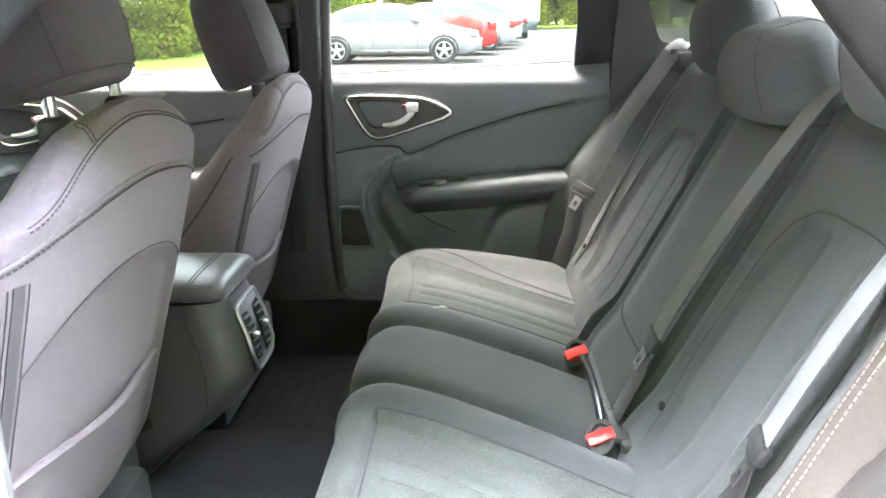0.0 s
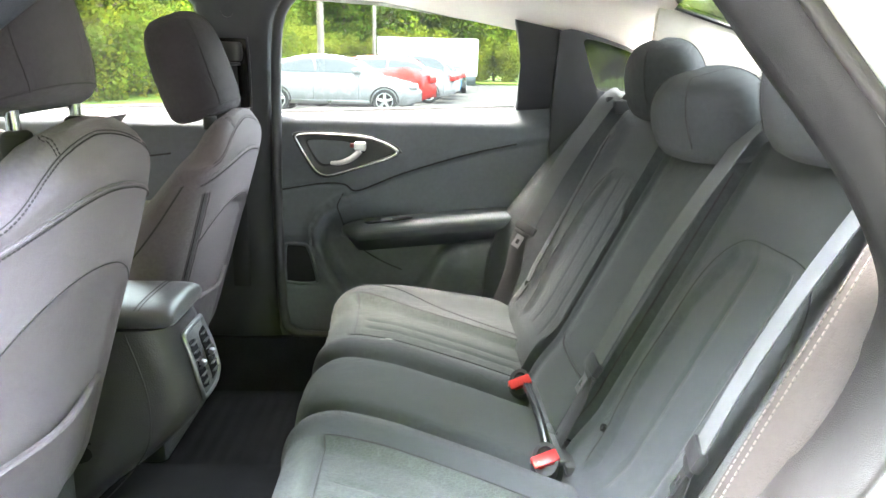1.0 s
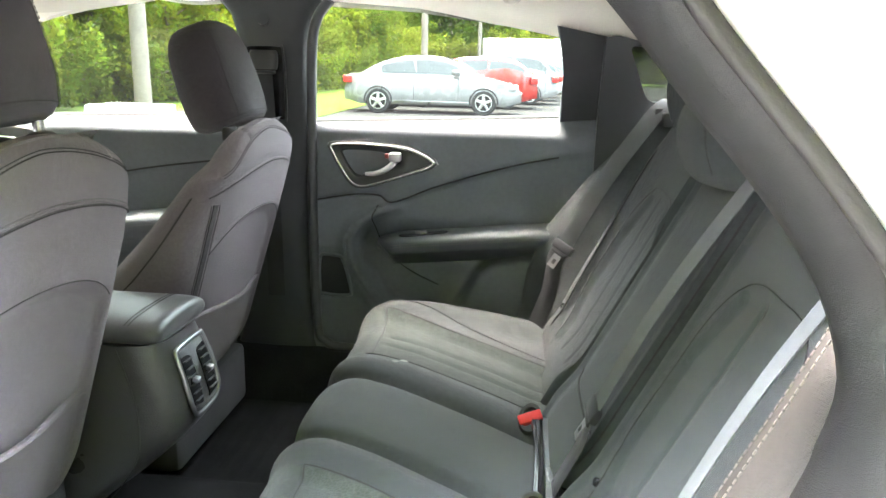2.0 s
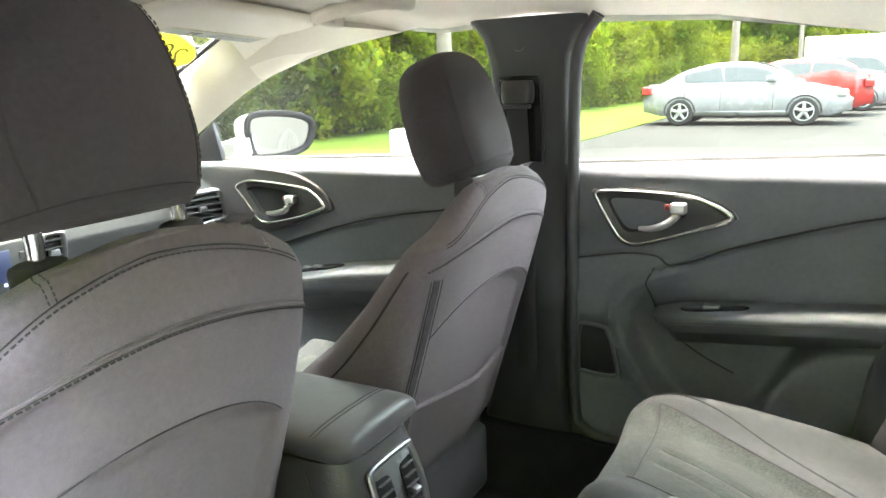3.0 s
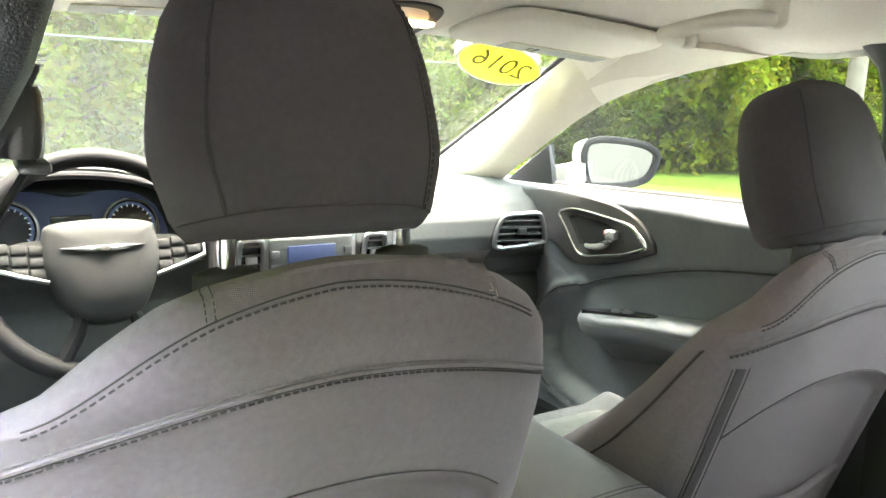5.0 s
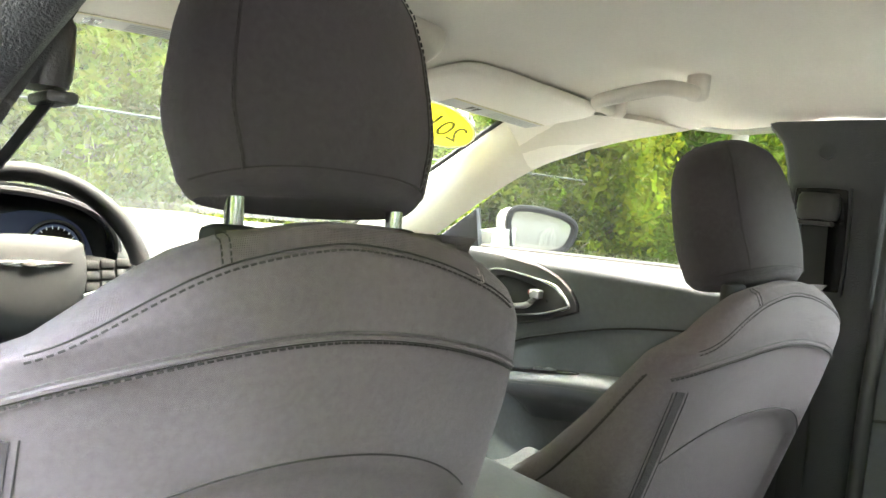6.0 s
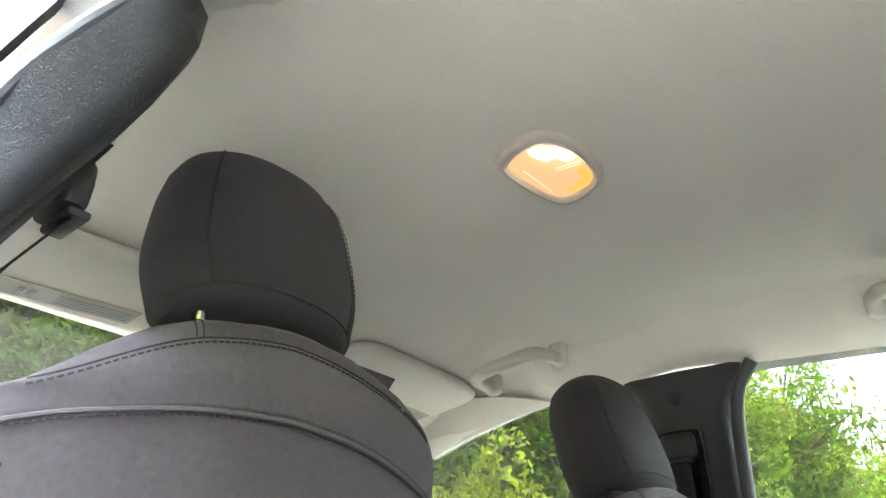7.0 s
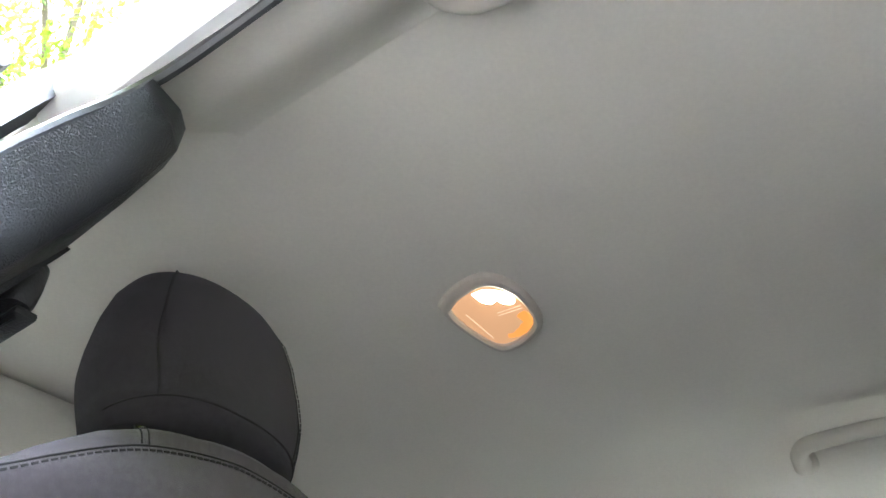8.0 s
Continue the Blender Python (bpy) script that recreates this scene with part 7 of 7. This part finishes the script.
# chain-link fence in front of the wood
fence = thing("chain_link_fence", (-10, 0, 0), "grey chain-link fence along the wood's edge", "fence")
GALV = surface("dull_galvanised_wire", (0.07, 0.075, 0.07), 0.6, metal=0.3, var=0.15)
fl = smooth_line([(-10.6, -9, GZ), (-10.4, -4, GZ), (-10.2, 0, GZ), (-10.0, 4, GZ), (-9.4, 7.6, GZ), (-8.6, 10.5, GZ)], 4)
wire = bmesh.new()
for a, b in zip(fl, fl[1:]):
    L = (b - a).length
    d = (b - a) / L
    nn = int(L / 0.14)
    for i in range(nn):
        for sgn in (1, -1):
            p, q = a + d * (i * 0.14) + Vector((0, 0, 0.1 if sgn > 0 else 1.9)), a + d * (i * 0.14 + 1.8) + Vector((0, 0, 1.9 if sgn > 0 else 0.1))
            o = Vector((0.0016, 0.0016, 0))
            wire.faces.new([wire.verts.new(c) for c in (p - o, p + o, q + o, q - o)])
part("wire_mesh", wire, GALV, fence, "woven wire mesh")
for p in fl[:12:4]:
    part("post", cylinder(p, p + Vector((0, 0, 2.0)), 0.022, n=8), GALV, fence, "galvanised post")
part("top_rail", tube([p + Vector((0, 0, 1.95)) for p in fl], 0.02, 6), GALV, fence, "galvanised top rail")

# white box by the verge
piece("utility_cabinet", box(-3.95, -3.2, 6.3, 6.9, GZ, 0.62, 0.03), WHITEPAINT, "low white utility cabinet beside the lot", "cabinet")


def car(name, label, paint, L=4.5, W=1.75, H=1.43, hatch=0.0):
    """A parked saloon, nose towards plus x, its middle at the origin."""
    ob = thing(name, (0, 0, 0), label, "car", "parked cars")
    h = L / 2
    prof_top = [(-h, 0.62), (-h + 0.04, 0.86), (-h + 0.12, 0.97 + hatch * 0.1), (-h + 0.55, 1.00 + hatch * 0.12), (-h + 0.9, 1.00 + hatch * 0.2), (h - 1.35, 0.97), (h - 0.8, 0.90), (h - 0.3, 0.78), (h - 0.05, 0.62), (h, 0.50)]
    rings = []
    for x in np.linspace(-h, h, 40):
        zt = lerp(prof_top, x)
        e = min(x + h, h - x)
        w = W / 2 * (0.80 + 0.20 * smoothstep(0, 0.55, e))
        zb = 0.22 + 0.10 * smoothstep(0.5, 0.0, e)
        rings.append([(x, s * w * k, z) for s, k, z in [(-1, 0.90, zb), (-1, 0.99, zb + 0.10), (-1, 1.0, 0.55), (-1, 0.97, min(zt, 0.80)), (-1, 0.90, zt - 0.02), (-1, 0.70, zt), (1, 0.70, zt), (1, 0.90, zt - 0.02), (1, 0.97, min(zt, 0.80)), (1, 1.0, 0.55), (1, 0.99, zb + 0.10), (1, 0.90, zb)]])
    body_p = part("body", loft(rings), paint, ob)
    x0, x1 = -h + 0.40 - hatch * 0.32, h - 1.02
    a, b = -h + 1.30 - hatch * 0.65, h - 2.02
    arc = smooth_line([(x0, 0, 0.96), (x0 + (a - x0) * 0.5, 0, 0.96 + (H - 0.96) * 0.56), (a, 0, H - 0.07), ((a + b) / 2 - 0.1, 0, H), (b, 0, H - 0.025), (b + (x1 - b) * 0.5, 0, 0.96 + (H - 0.96) * 0.60), (x1, 0, 0.93)], 8)
    arc = [(p.x, p.z) for p in arc]
    def cab(x):
        return lerp(arc, x)
    rings = []
    for x in np.linspace(x0, x1, 30):
        zt = max(0.97, cab(x))
        f = (zt - 0.95) / (H - 0.95)
        w = W / 2 * (0.90 - 0.16 * f)
        rings.append([(x, -W / 2 * 0.90, 0.93), (x, -w, zt - 0.05 * f), (x, -w * 0.85, zt), (x, w * 0.85, zt), (x, w, zt - 0.05 * f), (x, W / 2 * 0.90, 0.93)])
    part("roof", loft(rings), paint, ob)
    for s in (-1, 1):
        for u0, u1 in ((a + 0.02 - 0.35, (a + b) / 2 - 0.12), ((a + b) / 2 - 0.04, b + 0.42)):
            pts = []
            for x in np.linspace(u0, u1, 10):
                pts.append((x, max(1.0, cab(x) - 0.10)))
            pts += [(u1 + 0.10, 0.99), (u0 + 0.02, 1.0)]
            part("side_window", prism(pts, lambda u, v, w, s=s: (u, s * (W / 2 * (0.905 - 0.16 * (v - 0.95) / (H - 0.95)) + w), v), -0.02, 0.012, 0), CARGLASS, ob, "tinted side window")
        mr = part("wing_mirror", box(b + 0.30, b + 0.50, min(s * W / 2 * 0.95, s * (W / 2 + 0.12)), max(s * W / 2 * 0.95, s * (W / 2 + 0.12)), 0.97, 1.10, 0.03, 3), paint, ob, "painted wing mirror")
        for wx in (-h + 0.90, h - 0.93):
            tyre = part("wheel", cylinder((wx, s * (W / 2 - 0.20), 0.315), (wx, s * (W / 2 + 0.005), 0.315), 0.315, n=32, bevel=0.03), TYRE, ob, "black tyre")
            part("rim", cylinder((wx, s * (W / 2 - 0.05), 0.315), (wx, s * (W / 2 + 0.006), 0.315), 0.215, 0.205, 32), GLOSSBLACK, tyre, "dark wheel well")
            part("rim_ring", tube([(wx + 0.20 * math.cos(t), s * (W / 2 + 0.008), 0.315 + 0.20 * math.sin(t)) for t in np.linspace(0, 6.283, 33)[:-1]], 0.014, 6, up=(0, 1, 0), loop=True), ALLOY, tyre, "silver rim")
            for kk in range(5):
                t = 2 * math.pi * kk / 5 + 0.3
                part("rim_spoke", tube([(wx, s * (W / 2 + 0.010), 0.315), (wx + 0.20 * math.cos(t), s * (W / 2 + 0.008), 0.315 + 0.20 * math.sin(t))], [0.045, 0.030], 6, up=(0, 1, 0), flat=1), ALLOY, tyre, "silver spoke")
            part("wheel_arch", tube([(wx + 0.35 * math.cos(t), s * (W / 2 * 0.995), 0.315 + 0.35 * math.sin(t)) for t in np.linspace(-0.1, math.pi + 0.1, 20)], 0.02, 6, up=(0, 1, 0)), RUBBER, ob, "dark wheel arch edge")
        part("headlight", box(h - 0.42, h - 0.10, min(s * W * 0.30, s * W * 0.46), max(s * W * 0.30, s * W * 0.46), 0.62, 0.74, 0.04, 3), ALLOY, ob, "clear headlight")
        part("tail_light", box(-h - 0.004, -h + 0.20, min(s * W * 0.34, s * W * 0.475), max(s * W * 0.34, s * W * 0.475), 0.74, 0.92, 0.03, 3), RED, ob, "red tail light")
        for dx in ((a + b) / 2 - 0.08, b + 0.45, a - 0.30):
            part("door_gap", box(dx - 0.006, dx + 0.006, min(s * W * 0.499, s * W * 0.503), max(s * W * 0.499, s * W * 0.503), 0.35, 0.92, 0), RUBBER, ob, "dark door gap")
        part("side_strip", box(-h + 1.25, h - 1.30, min(s * W * 0.49, s * (W * 0.5 + 0.012)), max(s * W * 0.49, s * (W * 0.5 + 0.012)), 0.24, 0.33, 0.01), SATIN, ob, "grey side skirt")
    part("rear_screen", sheet(lambda u, v: Vector((x0 + 0.10 + (a - x0 - 0.14) * u, W * 0.36 * (2 * v - 1) * (1 - 0.12 * u), cab(x0 + 0.10 + (a - x0 - 0.14) * u) + 0.012)), 6, 6, (0, 0, -0.01)), CARGLASS, ob, "tinted rear window")
    part("front_screen", sheet(lambda u, v: Vector((b + 0.06 + (x1 - b - 0.12) * u, W * 0.36 * (2 * v - 1) * (0.9 + 0.12 * u), cab(b + 0.06 + (x1 - b - 0.12) * u) + 0.012)), 6, 6, (0, 0, -0.01)), CARGLASS, ob, "tinted front window")
    part("number_plate", box(-h - 0.012, -h + 0.01, -0.16, 0.16, 0.66, 0.76, 0.004), surface("plain_plate", (0.5, 0.5, 0.5), 0.6), ob, "plain pale plate")
    return ob


REDPAINT = surface("red_car_paint", (0.30, 0.018, 0.014), 0.2, var=0.04, bump=0.02, coat=0.6)
BLUEPAINT = surface("blue_car_paint", (0.05, 0.22, 0.45), 0.2, var=0.04, bump=0.02, coat=0.6)
DARKPAINT = surface("dark_green_car_paint", (0.03, 0.04, 0.038), 0.2, var=0.04, bump=0.02, coat=0.6)
SILVERPAINT = surface("silver_car_paint", (0.55, 0.56, 0.57), 0.25, metal=0.4, var=0.04, bump=0.02, coat=0.6)


def park(ob, x, y, rz):
    ob.matrix_basis = pose(x, y, GZ, 0, 0, rz)


PALEPAINT = surface("pale_silver_car_paint", (0.24, 0.24, 0.245), 0.25, metal=0.1, var=0.04, bump=0.02, coat=0.6)
civ = car("parked_car", "pale silver saloon parked side-on with five-spoke wheels", PALEPAINT)
park(civ, -1.68, 18.4, 0)
park(car("parked_car", "orange red hatchback parked behind the white saloon", REDPAINT, 4.3, 1.8, 1.47, 0.9), -1.15, 21.6, 180)
park(car("parked_car", "white hatchback parked in the row", PALEPAINT, 4.4, 1.8, 1.62, 0.9), -0.5, 24.6, 180)
park(car("parked_car", "silver saloon parked in the row", SILVERPAINT, 4.6, 1.8, 1.5, 0.3), -0.3, 27.6, 180)
park(car("parked_car", "blue hatchback parked in the row", BLUEPAINT, 4.2, 1.75, 1.5, 0.9), 0.1, 30.6, 180)
park(car("parked_car", "dark green estate car parked in the row", DARKPAINT, 4.8, 1.9, 1.8, 1.0), 1.75, 36.5, 90)

# long white building far behind the row
bl = thing("white_trailer", (1, 50, GZ), "long white trailer behind the parked cars", "trailer")
part("wall", box(-2.4, 4.35, 50, 54, 0.5, 2.95, 0.05), surface("white_trailer_sheet", (0.78, 0.78, 0.76), 0.5, var=0.04, big=0.5), bl, "white sheet side wall")
part("skirt", box(-2.3, 4.25, 50.1, 53.9, GZ, 0.5, 0.02), DARKPAINT, bl, "dark underside")
for i in range(2):
    part("lettering_bar", box(-1.0 + 0.9 * i, -0.3 + 0.9 * i, 49.985, 50.0, 2.35, 2.55, 0), surface("grey_letter_bar", (0.25, 0.25, 0.27), 0.6), bl)
